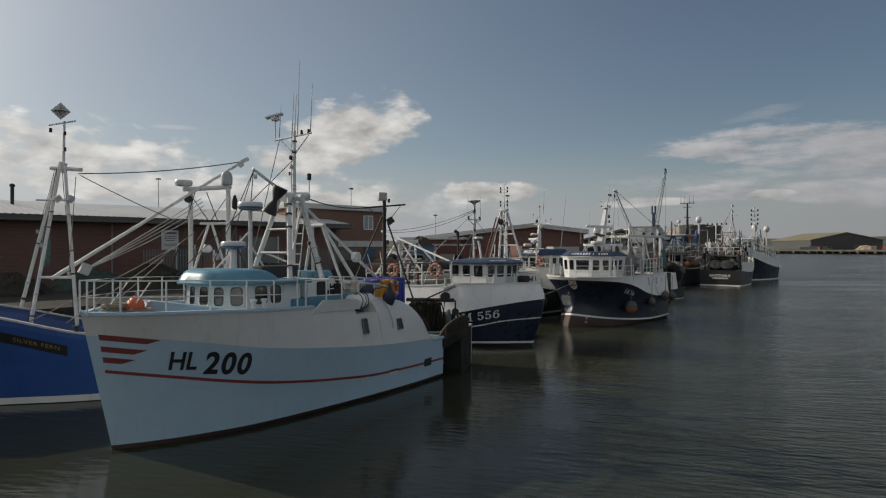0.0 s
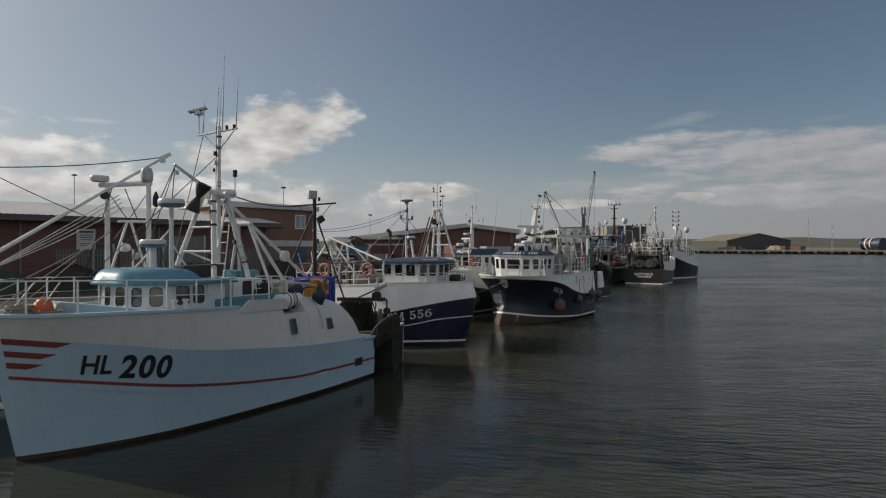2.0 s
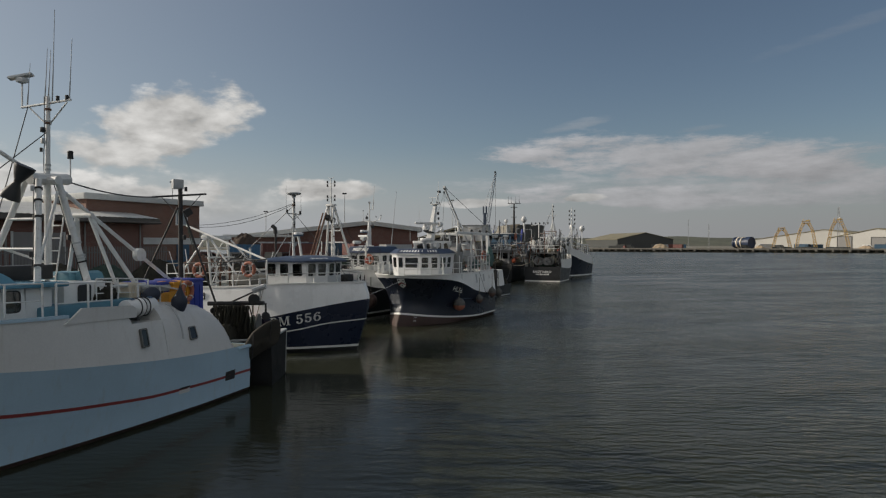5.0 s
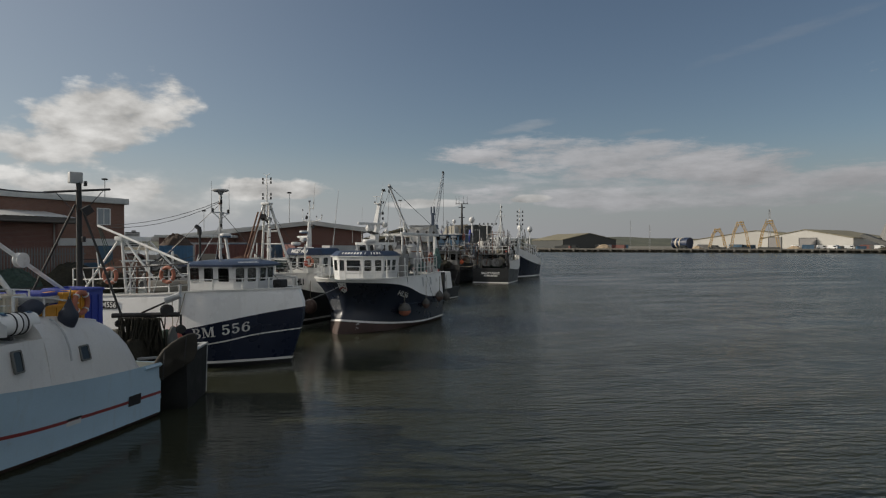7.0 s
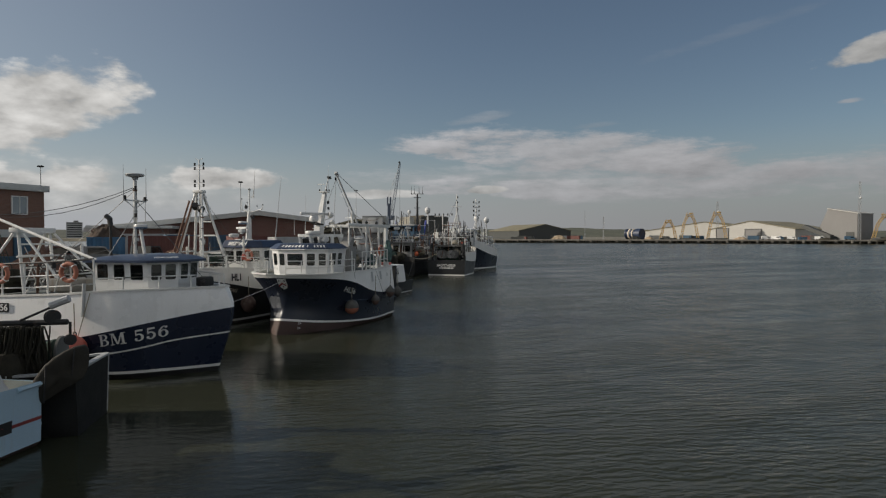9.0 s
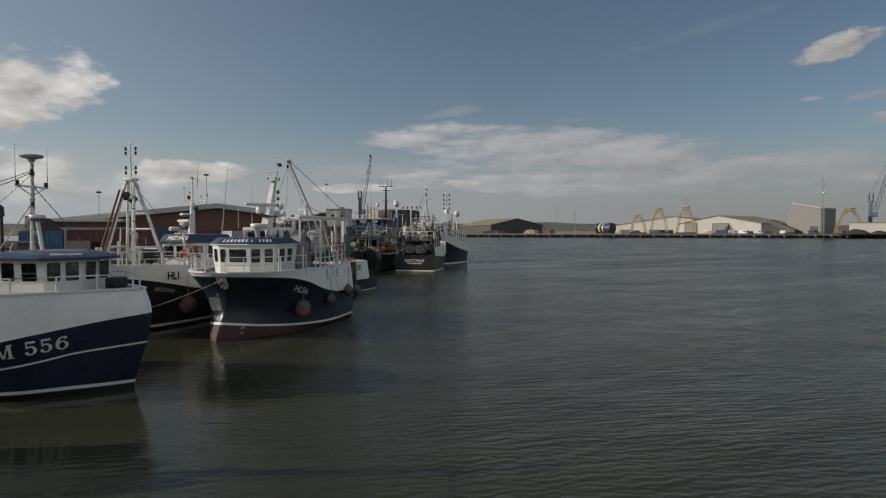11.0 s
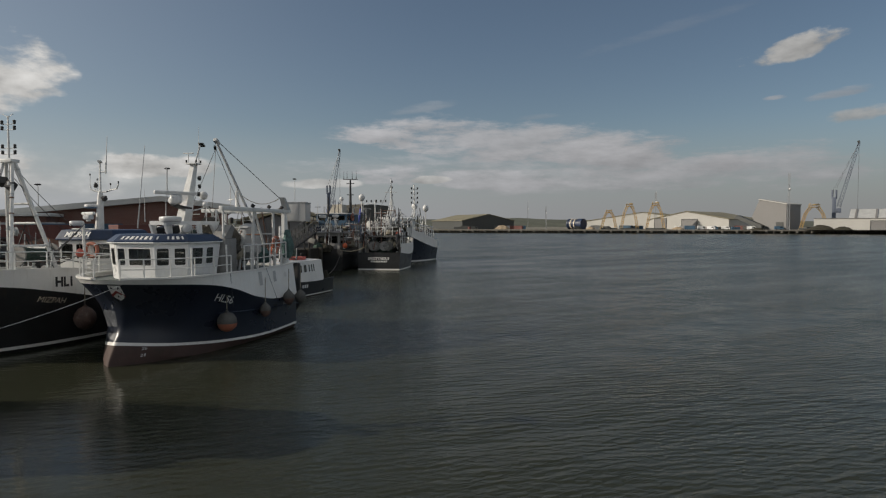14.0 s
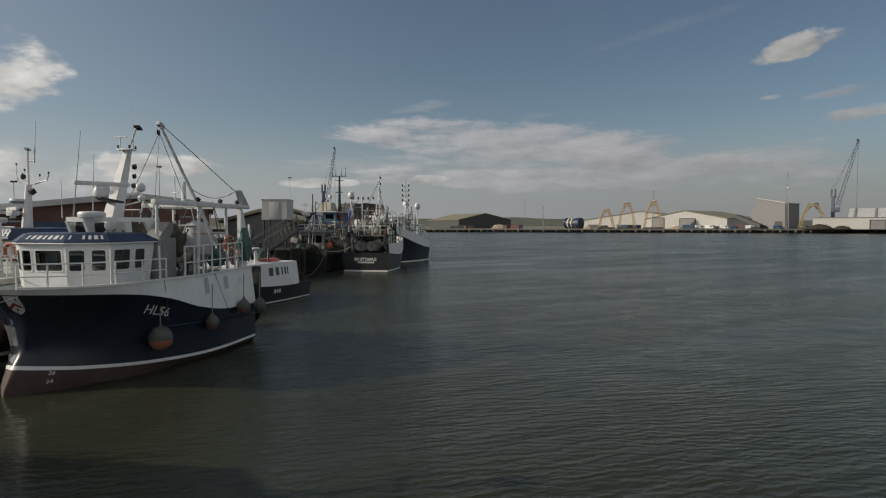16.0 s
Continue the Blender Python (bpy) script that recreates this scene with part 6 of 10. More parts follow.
# tripod mast with crosstree
HEAD = (5.2, 0, 5.72)
mast_a = part("mast_head", tube(tube(bmesh.new(), (4.78, 0, 5.70), (5.75, 0, 5.78), 0.13), (5.2, -0.35, 5.70), (5.2, 0.35, 5.70), 0.10), M_POLE, boat_a)
for foot, top, r in (((4.21, -0.9, 2.9), (4.85, -0.18, 5.7), 0.085), ((4.21, 0.9, 2.9), (4.85, 0.18, 5.7), 0.085),
                     ((5.75, -0.62, 3.2), (5.35, -0.16, 5.7), 0.10), ((5.75, 0.62, 3.2), (5.35, 0.16, 5.7), 0.10), ((5.2, 0.0, 3.3), (5.2, 0, 5.7), 0.055)):
    spar(boat_a, foot, top, r, r * 0.85, name="mast_leg")
for a, b in (((4.35, -0.75, 3.75), (5.3, -0.2, 5.45)), ((4.5, 0.6, 4.2), (5.65, 0.5, 3.8)), ((4.47, -0.6, 4.15), (4.47, 0.6, 4.15)), ((4.62, -0.4, 4.8), (4.62, 0.4, 4.8))):
    spar(boat_a, a, b, 0.035, name="mast_brace")
dress(boat_a, (5.22, 0, 5.8), (5.24, 0, 7.6), 0.055, 1, 7)
dress(boat_a, (4.35, -0.75, 3.6), (4.85, -0.18, 5.7), 0.07, 2)
dress(boat_a, (5.75, -0.62, 3.3), (5.35, -0.16, 5.7), 0.085, 3)
pole_a = spar(boat_a, (5.22, 0, 5.7), (5.24, 0, 7.62), 0.062, 0.05, name="mast_pole")
spar(boat_a, (5.24, -0.66, 7.50), (5.24, 0.80, 7.42), 0.032, name="crosstree")
for y in (-0.55, 0.62):
    spar(boat_a, (5.24, y, 7.45), (5.24, 0.0, 6.95), 0.02, name="crosstree_brace")
spar(boat_a, (5.24, 0.78, 7.42), (5.24, 0.78, 8.02), 0.022, name="radar_post")
bm = bmesh.new()
box(bm, (5.24, 0.82, 8.14), (0.16, 0.52, 0.06), (-14, 8, 25), bevel=0.02)
box(bm, (5.24, 0.78, 8.05), (0.18, 0.2, 0.12), bevel=0.03)
tube(bm, (5.24, 0.78, 7.98), (5.24, 0.78, 8.08), 0.06)
part("radar_bar", bm, M_RADOME, boat_a)
for y in (-0.28, -0.55):
    nav_lamp(boat_a, (5.24, y, 7.50), 0.06)
for y, h in ((0.62, 0.95), (0.10, 1.25), (-0.12, 2.1), (0.0, 1.2), (-0.62, 1.4)):
    whip(boat_a, (5.24, y, 7.48), h, (0.02, -0.06), 0.011)
nav_lamp(boat_a, (5.14, 0.09, 6.35), 0.05)
spar(boat_a, (5.72, -0.1, 5.78), (5.72, -0.1, 6.28), 0.018, name="lamp_post")
nav_lamp(boat_a, (5.72, -0.1, 6.26), 0.10)
# forward derrick
spar(boat_a, (5.05, 0.05, 5.75), (3.95, 0.25, 6.42), 0.06, 0.045, name="derrick")
sheave(boat_a, (4.05, 0.25, 6.22), 0.07, 30)
for p in ((3.0, 0.9, 3.5), (3.4, 0.9, 3.5), (4.2, 0.9, 3.3)):
    wire(boat_a, (3.98, 0.25, 6.36), p)
wire(boat_a, (5.2, 0, 6.8), (2.0, 0.9, 3.5))
wire(boat_a, (5.24, 0.6, 7.45), (4.3, 0.8, 3.6))
# black double-cone day shape
bm = bmesh.new()
lathe(bm, [(0.21, 0.0), (0.20, 0.07), (0.15, 0.2), (0.075, 0.37), (0.075, 0.41), (0.15, 0.58), (0.20, 0.71), (0.21, 0.78)], Matrix.Translation((4.42, 0.14, 5.24)) @ Matrix.Rotation(radians(24), 4, "X") @ Matrix.Rotation(radians(10), 4, "Y"), 20)
thing("day_shape", bm, M_BLACKP, boat_a.matrix_basis.copy(), "black double-cone fishing day shape hung from rigging", "signal shape")
# radars
spar(boat_a, (3.66, 0, 3.7), (3.66, 0, 5.28), 0.065, name="radar_post")
radome(boat_a, (3.66, 0, 5.28), 0.32, 0.22)
for a, b in (((2.72, 0.25, 3.68), (3.62, 0.02, 4.7)), ((4.3, -0.05, 3.46), (3.68, 0.0, 4.35))):
    spar(boat_a, a, b, 0.028, name="radar_stay")
spar(boat_a, (3.12, 0, 3.6), (3.12, 0, 4.28), 0.12, 0.09, name="radar_post")
radome(boat_a, (3.12, 0, 4.26), 0.31, 0.2)
bm = bmesh.new()
box(bm, (4.62, 0.15, 3.63), (1.30, 0.5, 0.32), bevel=0.03)
part("light_box", bm, M_BLACKP, boat_a)
spar(boat_a, (2.45, 0.35, 3.6), (2.45, 0.35, 4.1), 0.022, material=M_DARKST, name="horn_post")
# after A-frame and derricks
for y in (-0.55, 0.55):
    spar(boat_a, (6.95, y * 1.7, 3.1), (6.15, y * 0.35, 4.95), 0.06, name="frame_leg")
    spar(boat_a, (6.4, y * 1.5, 3.1), (6.15, y * 0.35, 4.95), 0.05, name="frame_leg")
spar(boat_a, (6.15, -0.3, 4.95), (6.15, 0.3, 4.95), 0.07, name="frame_head")
spar(boat_a, (5.45, -0.05, 5.55), (9.0, -0.1, 3.2), 0.055, name="derrick")
sheave(boat_a, (7.75, -0.16, 3.98), 0.17, 0)
spar(boat_a, (6.1, -0.95, 3.25), (7.1, -0.95, 3.25), 0.05, name="frame_foot")
rail(boat_a, [(5.6, -0.98, 2.96), (6.2, -1.0, 2.94), (6.8, -1.0, 2.9), (7.2, -0.95, 2.86)], 0.5, (1.0, 0.66, 0.33), 0.018)
bm = bmesh.new()
for i in range(7):
    box(bm, (5.55 + i * 0.04, 0.3, 3.5 + i * 0.3), (0.03, 0.3, 0.03))
for y in (0.15, 0.45):
    tube(bm, (5.52, y, 3.3), (5.84, y, 5.5), 0.018)
part("mast_ladder", bm, M_POLE, boat_a)
drape(world_of(boat_a, (5.95, -0.75, 3.42), 20), 0.8, 0.55, 0.55, M_DNET, "dark netting heaped beside the casing", 3)
bm = bmesh.new()
box(bm, (5.9, 0.2, 3.3), (0.7, 0.9, 0.6), bevel=0.08)
tube(bm, (5.7, -0.4, 3.45), (6.2, -0.4, 3.45), 0.18)
part("winch", bm, M_TEAL, boat_a)
# windows, ports and piping in the shell
for s, z, w, h in ((5.86, 2.11, 0.15, 0.38), (7.48, 2.0, 0.20, 0.28)):
    side = hull_a.wk(s) - 0.10 + 0.03
    m = facing((s, -side + (0.05 if s > 7 else 0.02), z), (1, 0, 0), (0, -1, 0.30 if s > 7 else 0.22))
    bm = bmesh.new()
    vo = rounded(w + 0.06, h + 0.06, 0.04)
    vi = rounded(w, h, 0.03)
    a_, b_, c_ = [[bm.verts.new(m @ Vector((x, y, d))) for x, y in v] for v, d in ((vo, 0.0), (vo, 0.05), (vi, 0.05))]
    for e in range(len(vo)):
        f = (e + 1) % len(vo)
        bm.faces.new((a_[e], a_[f], b_[f], b_[e]))
        bm.faces.new((b_[e], b_[f], c_[f], c_[e]))
    wf = part("port_window", bm, M_DIRTY, boat_a)
    bm = bmesh.new()
    prism(bm, rounded(w, h, 0.03), 0.02, m @ Matrix.Translation((0, 0, 0.02)))
    part("pane", bm, M_GLASS, wf)
for s, z, ds, dz in ((7.2, 0.62, 0.36, 0.16), (8.95, 0.62, 0.42, 0.26)):
    bm = hull_a.band(lambda q, z=z, dz=dz: z + dz / 2 - 0.05, lambda q, z=z, dz=dz: z + dz / 2, 1, off=0.012, s0=s - ds / 2, s1=s + ds / 2, sides=(-1,), close=False)
    part("port_lip", bm, M_BLACKP, boat_a)
    bm = hull_a.band(lambda q, z=z, dz=dz: z - dz / 2, lambda q, z=z, dz=dz: z + dz / 2 - 0.05, 1, off=0.008, s0=s - ds / 2, s1=s + ds / 2, sides=(-1,), close=False)
    part("freeing_port", bm, M_DARKST if s > 8 else M_WHITEA, boat_a)
bm = bmesh.new()
path(bm, [(7.0 + 0.0 * i, -(hull_a.wk(7.0) - 0.62 + 0.66 * math.sin(radians(i * 10))), 1.75 + 1.05 * math.cos(radians(i * 10))) for i in range(1, 9)], 0.022)
part("curved_pipe", bm, M_GREYP, boat_a)

# loose gear on the shelter deck
m = world_of(boat_a, W(6.32, 1.50, 2.76), 0, (0, 90))
raft = empty("life_raft", m, "white life raft canister strapped on the shelter deck", "life raft")
bm = bmesh.new()
lathe(bm, [(0.12, -0.45), (0.2, -0.42), (0.215, -0.02), (0.225, 0.0), (0.215, 0.02), (0.2, 0.42), (0.12, 0.45)], None, 20)
part("canister", bm, M_GLOSSW, raft)
for z in (-0.12, 0.02, 0.14):
    bm = bmesh.new()
    ring(bm, (0, 0, z), 0.222, 0.014, None, 22, 6)
    part("strap", bm, M_BLACKP, raft)
bm = bmesh.new()
for z, a in ((-0.28, -100), (0.28, -100)):
    for k2 in range(3):
        box(bm, (0.225 * math.cos(radians(a + k2 * 8 - 70)), 0.225 * math.sin(radians(a + k2 * 8 - 70)), z), (0.012, 0.04, 0.09))
part("printed_mark", bm, M_RADB, raft)
bm = bmesh.new()
for s in (6.05, 6.6):
    box(bm, W(s, 1.50, 2.52), (0.08, 0.5, 0.08))
part("raft_cradle", bm, M_DARKST, boat_a)
crate(world_of(boat_a, W(7.7, 0.55, 2.68)), 0.72, 1.1, 0.60, M_CRATEB, "blue plastic fish tub full of gear")
crate(world_of(boat_a, W(8.75, 0.6, 2.38)), 0.72, 1.0, 0.92, M_CRATEB, "blue plastic fish tub on the shelter deck")
crate(world_of(boat_a, W(7.6, 1.0, 2.70)), 1.0, 0.5, 0.32, M_CRATEY, "yellow plastic fish box on the shelter deck")
crate(world_of(boat_a, W(8.08, 1.0, 2.55)), 0.6, 0.5, 0.72, M_CRATEY, "orange-yellow plastic fish box on the shelter deck")
crate(world_of(boat_a, W(6.72, 0.7, 2.82)), 0.36, 0.6, 0.48, M_CREAM, "cream insulated box on the shelter deck")
crate(world_of(boat_a, W(7.4, 0.9, 3.04)), 0.9, 0.45, 0.16, M_GREYBOX, "pale grey plastic tray stacked on a tub")
buoy(world_of(boat_a, W(7.0, 1.25, 3.0), 0, (0, 85)), 0.19, M_FENDB, "dark navy fender lashed on the shelter deck", 1.6, 0.05)
buoy(world_of(boat_a, W(7.42, 1.72, 2.78), 0, (10, -6)), 0.2, M_FENDB, "dark navy fender hung on the after rail", 1.75, 0.2)
lifebuoy(world_of(boat_a, W(8.2, 1.32, 3.0), 10), 0.30)
rail(boat_a, [W(6.45, 1.35, 2.80), W(7.2, 1.32, 2.72), W(8.1, 1.28, 2.55), W(8.5, 1.1, 2.4)], 0.48, (1.0,), 0.022)
bm = bmesh.new()
box(bm, W(8.55, 0.9, 2.48), (0.6, 0.5, 0.25), (0, 12, 0), bevel=0.04)
part("hatch", bm, M_GLOSSW, boat_a)

# ---- navy and white boat: upper works ----
V = lambda s, w, z: (s, B_SIDE * w, z)
plan_b = [(1.05, 0.55), (1.05, -0.55), (1.63, -1.2), (3.45, -1.2), (3.45, 1.2), (1.63, 1.2)]
wh_b = cabin(boat_b, "wheelhouse", plan_b, 2.62, 3.55, [[(0.08, 0.46), (0.54, 0.92)], [(0.12, 0.88)], [(0.06, 0.3), (0.38, 0.62)], [], [(0.05, 0.27), (0.36, 0.58), (0.67, 0.92)], [(0.08, 0.45), (0.54, 0.92)]],
             0.40, 0.95, M_BRIGHT, lean=0.05, gasket=M_BLACKP)
roof_b = roof_cap(boat_b, plan_b, 3.55, 0.26, 0.09, 0.17, M_ROOFN, label="navy blue wheelhouse roof with a visor")
painted("roof_letter", text_bm("RISING DAWN", 0.13, facing((1.405, 1.235, 3.682), (-0.576, -0.65, 0), (-0.097, 0.0866, 0.27)), bold=0.006, width=0.72, thick=0.012), M_TEXTW, roof_b, "pale boat name on the roof edge")
bm = bmesh.new()
box(bm, (2.5, 0, 2.66), (1.6, 2.2, 0.04))
box(bm, (1.7, 0, 2.95), (0.5, 1.5, 0.5), bevel=0.05)
part("cabin_floor", bm, M_INSIDE, boat_b)
# mast with crosstree and radar
spar(boat_b, (2.95, 0, 3.65), (2.95, 0, 6.30), 0.075, 0.055, name="mast")
spar(boat_b, (2.95, -0.56, 5.55), (2.95, 0.56, 5.55), 0.03, name="crosstree")
for y in (-0.5, 0.5):
    spar(boat_b, (2.95, y, 5.55), (2.95, 0, 5.3), 0.018, name="crosstree_brace")
    nav_lamp(boat_b, (2.95, y, 5.56), 0.075)
    whip(boat_b, (2.95, y * 1.12, 5.55), 1.15, (0, 0), 0.010)
bm = bmesh.new()
lathe(bm, [(0.08, 0), (0.10, 0.08), (0.27, 0.12), (0.30, 0.17), (0.27, 0.20)], Matrix.Translation((2.95, 0, 6.24)), 20)
part("gps_dome", bm, M_GREYP, boat_b)
for z in (4.6, 5.0, 5.9):
    nav_lamp(boat_b, (2.86, 0.1, z), 0.07)
for p in ((3.6, 0.6, 3.6), (3.6, -0.6, 3.6), (2.2, 0.5, 3.72)):
    spar(boat_b, p, (2.95, 0, 5.1), 0.016, material=M_GREYP, name="stay")
spar(boat_b, (3.62, 0.3, 3.5), (3.64, 0.3, 4.75), 0.05, material=M_DARKST, name="exhaust_pipe")
bm = bmesh.new()
path(bm, [(3.64, 0.3, 4.72), (3.66, 0.3, 4.95), (3.80, 0.3, 5.04)], 0.085, n=10)
part("exhaust_bend", bm, M_BLACKP, boat_b)
spar(boat_b, (2.35, 0.35, 3.70), (2.5, 0.35, 4.6), 0.06, name="radar_post")
radome(boat_b, (2.5, 0.35, 4.6), 0.20, 0.16)
dress(boat_b, (2.95, 0, 3.9), (2.95, 0, 6.2), 0.06, 5, 8)
# rails
pts = [hull_b.at(s, hull_b.zt(s), 1, -0.1) for s in (2.95, 3.7, 4.5, 5.3, 6.1, 6.9, 7.8)]
rail(boat_b, pts, 1.02, (0.60, 0.26), 0.024)
bm = bmesh.new()
path(bm, [p + Vector((0, 0, 1.02)) for p in pts], 0.03)
part("top_rail", bm, M_DARKST, boat_b)
rail(boat_b, [hull_b.at(s, hull_b.zt(s), -1, -0.1) for s in (2.95, 4.2, 5.4, 6.6, 7.8)], 1.02, (1.0, 0.60, 0.26), 0.024)
rail(boat_b, [hull_b.at(s, hull_b.zt(s), 1, -0.12) for s in (0.15, 0.7, 1.35, 2.1, 2.95)], 0.42, (1.0,), 0.022)
rail(boat_b, [hull_b.at(s, hull_b.zt(s), -1, -0.12) for s in (0.15, 0.9, 1.8, 2.95)], 0.42, (1.0,), 0.022)
lifebuoy(world_of(boat_b, V(3.72, 2.0, 3.28), 0), 0.33)
lifebuoy(world_of(boat_b, V(6.05, 2.06, 3.22), 0), 0.33)
# stern gantry
for y in (-0.75, 0.55):
    spar(boat_b, (6.7, y, 2.4), (6.9, y, 4.5), 0.06, name="gantry_leg")
    spar(boat_b, (5.2, y * 1.3, 2.9), (6.7, y, 4.45), 0.05, name="gantry_brace")
    spar(boat_b, (8.3, y * 1.5, 2.7), (7.1, y, 4.45), 0.05, name="gantry_brace")
for z in (2.9, 3.3, 3.7, 4.1, 4.5):
    spar(boat_b, (6.78, -0.75, z), (6.78, 0.55, z), 0.035, name="gantry_rung")
spar(boat_b, (7.95, 0.6, 5.08), (3.3, 1.35, 3.62), 0.055, name="derrick")
bm = bmesh.new()
box(bm, (6.95, -0.1, 4.58), (0.35, 1.6, 0.16), bevel=0.03)
part("gantry_head", bm, M_POLE, boat_b)
wire(boat_b, (7.95, 0.6, 5.1), (2.95, 0, 6.0), 0.25)
wire(boat_b, (7.95, 0.6, 5.05), (2.95, 0, 5.95), 0.35)
wire(boat_b, (2.95, 0, 5.9), (5.2, 0.6, 3.7))
wire(boat_b, (2.95, 0, 5.6), (0.5, 0, 3.0))
for o in (0.0, 0.05, -0.06):
    wire(boat_b, (7.9, 0.6 + o, 5.0), (7.3, 0.5 + o * 3, 3.0), -0.12, 0.014, M_NET)
for i, (s, y) in enumerate(((5.2, 0.2), (5.9, -0.5), (7.5, 0.3))):
    drape(world_of(boat_b, (s, y, 3.25), 30 * i), 1.0, 0.8, 0.8, M_DNET, "dark netting heaped on the working deck", 11 + i)
bm = bmesh.new()
box(bm, (4.6, 0.0, 2.80), (1.4, 2.2, 0.42), bevel=0.05)
part("deck_casing", bm, M_DIRTY, boat_b)
# bow gear
for i in range(5):
    bm = bmesh.new()
    ring(bm, (0.30 + 0.10 * i, 0.42 - 0.16 * i, 2.86 + 0.03 * (i % 3)), 0.11, 0.028, Matrix.Rotation(radians(50 + 23 * i), 4, "X"), 14, 6)
    part("chain_shackle", bm, M_DARKST, boat_b)
bm = bmesh.new()
box(bm, (0.45, 0, 2.9), (0.35, 0.5, 0.3), bevel=0.05)
part("windlass", bm, M_DARKST, boat_b)
# registration board and rubbing post
bm = bmesh.new()
prism(bm, rounded(0.82, 0.28, 0.02), 0.03, facing((6.15, hull_b.half(6.15, 2.15) + 0.01, 2.18), (-1, 0, 0), (0, 1, 0)))
bd = part("name_board", bm, M_BLACKP, boat_b)
painted("board_letter", text_bm("BM556", 0.27, facing((6.53, hull_b.half(6.15, 2.15) + 0.044, 2.09), (-1, 0, 0), (0, 1, 0)), bold=0.006, width=0.76), M_TEXTW, bd)
bm = bmesh.new()
tube(bm, hull_b.at(3.18, 1.95, 1, 0.05), hull_b.at(3.18, 2.95, 1, 0.02), 0.05)
part("rubbing_post", bm, M_GREYP, boat_b)
wire(boat_b, hull_b.at(2.98, 2.66, 1, 0.03), hull_b.at(3.22, 1.40, 1, 0.16), 0, 0.014, M_ROPE, "lanyard")
buoy(world_of(boat_b, tuple(hull_b.at(3.25, 1.04, 1, 0.30))), 0.33, M_BUOYR, "large red fender buoy hung over the side", 1.1, 0.9)

# ---- navy boat with a bulbous bow: upper works ----
U = lambda s, w, z: (s, C_SIDE * w, z)
# sunlight on the bow's far flank, put into the colour of a band
part("scuffed_bow", hull_c.band(lambda s: 0.74 + 0.1 * s, lambda s: 1.86 - 0.5 * s, 6, off=0.006, s0=0.02, s1=0.9, sides=(1,), close=False), M_SUNSCUFF, boat_c, "pale patch painted for sunlight on the scuffed bow")
painted("registration_letter", hull_c.inscribe("HL56", 2.40, 1.80, C_SIDE, 0.36, 1, 0.86, shear=0.1, bold=0.004, rise=-0.24), M_TEXTW, boat_c, "white painted registration letters")
painted("registration_letter", hull_c.inscribe("HL56", 6.75, 1.14, C_SIDE, 0.26, 1, 0.55, shear=0.1, bold=0.003, rise=0.0), M_TEXTW, boat_c, "white painted registration letters")
for txt, z in (("26", 0.42), ("24", 0.22)):
    painted("draught_mark", hull_c.inscribe(txt, 0.55, z, C_SIDE, 0.13, 1, 0.16), M_TEXTW, boat_c)


def shield(hull, s, z, side, w, h, name):
    """A painted crest: a pale shield with a red chevron and dark charges."""
    def lay(poly, mt, off, parent):
        bm = bmesh.new()
        vs = []
        for x, y in poly:
            u, nose = s + x, hull.half(0, z + y)
            if u < nose:
                vs.append(bm.verts.new(Vector((hull.rake(z + y) - off, side * u, z + y))))
            else:
                q = (u - nose) * 0.42
                vs.append(bm.verts.new(hull.at(q, z + y, side) + hull.normal(q, z + y, side) * off))
        bm.faces.new(vs)
        return part(name if parent is boat_c else "charge", bm, mt, parent)
    base = lay([(-w / 2, h / 2), (w / 2, h / 2), (w / 2, -h * 0.1), (w * 0.33, -h * 0.33), (0, -h / 2), (-w * 0.33, -h * 0.33), (-w / 2, -h * 0.1)], M_TEXTW, 0.012, boat_c)
    lay([(-w / 2, -h * 0.10), (0, h * 0.16), (w / 2, -h * 0.10), (w / 2, -h * 0.26), (0, h * 0.0), (-w / 2, -h * 0.26)], M_RED, 0.018, base)
    for cx, cy in ((-w * 0.27, h * 0.30), (w * 0.27, h * 0.30), (0, -h * 0.24)):
        lay([(cx - w * 0.13, cy - h * 0.1), (cx, cy + h * 0.12), (cx + w * 0.13, cy - h * 0.1), (cx, cy)], M_TEXTB, 0.018, base)


shield(hull_c, 0.16, 2.24, C_SIDE, 0.44, 0.50, "painted_crest")

plan_c = [(1.32, 0.62), (1.32, -0.72), (1.84, -1.50), (3.35, -1.62), (3.35, 1.30), (1.78, 1.20)]
wh_c = cabin(boat_c, "wheelhouse", plan_c, 2.55, 3.74, [[(0.03, 0.24), (0.32, 0.92)], [(0.05, 0.44), (0.58, 0.94)], [(0.09, 0.46), (0.56, 0.80)], [], [(0.16, 0.4), (0.5, 0.9)], [(0.2, 0.8)]],
             0.39, 0.87, M_BRIGHT, lean=0.10, gasket=M_DARKST)
bm = bmesh.new()
box(bm, (2.5, 0, 2.6), (1.6, 2.2, 0.04))
box(bm, (1.95, -0.1, 2.9), (0.4, 1.3, 0.5), bevel=0.05)
box(bm, (2.7, 0.3, 2.95), (0.4, 0.4, 0.8), bevel=0.08)
part("cabin_floor", bm, M_INSIDE, boat_c)


roof_c, vis_lo, vis_hi = visor_roof(boat_c, plan_c, 3.76, 0.17, 0.05, 0.20, 0.24, M_ROOFN, "navy wheelhouse roof with a deep sloping lettered visor")
bm = bmesh.new()
for p, q in zip(vis_lo, vis_lo[1:] + vis_lo[:1]):
    tube(bm, p - Vector((0, 0, 0.055)), q - Vector((0, 0, 0.055)), 0.02, n=6)
part("roof_edge", bm, M_GLOSSW, roof_c)
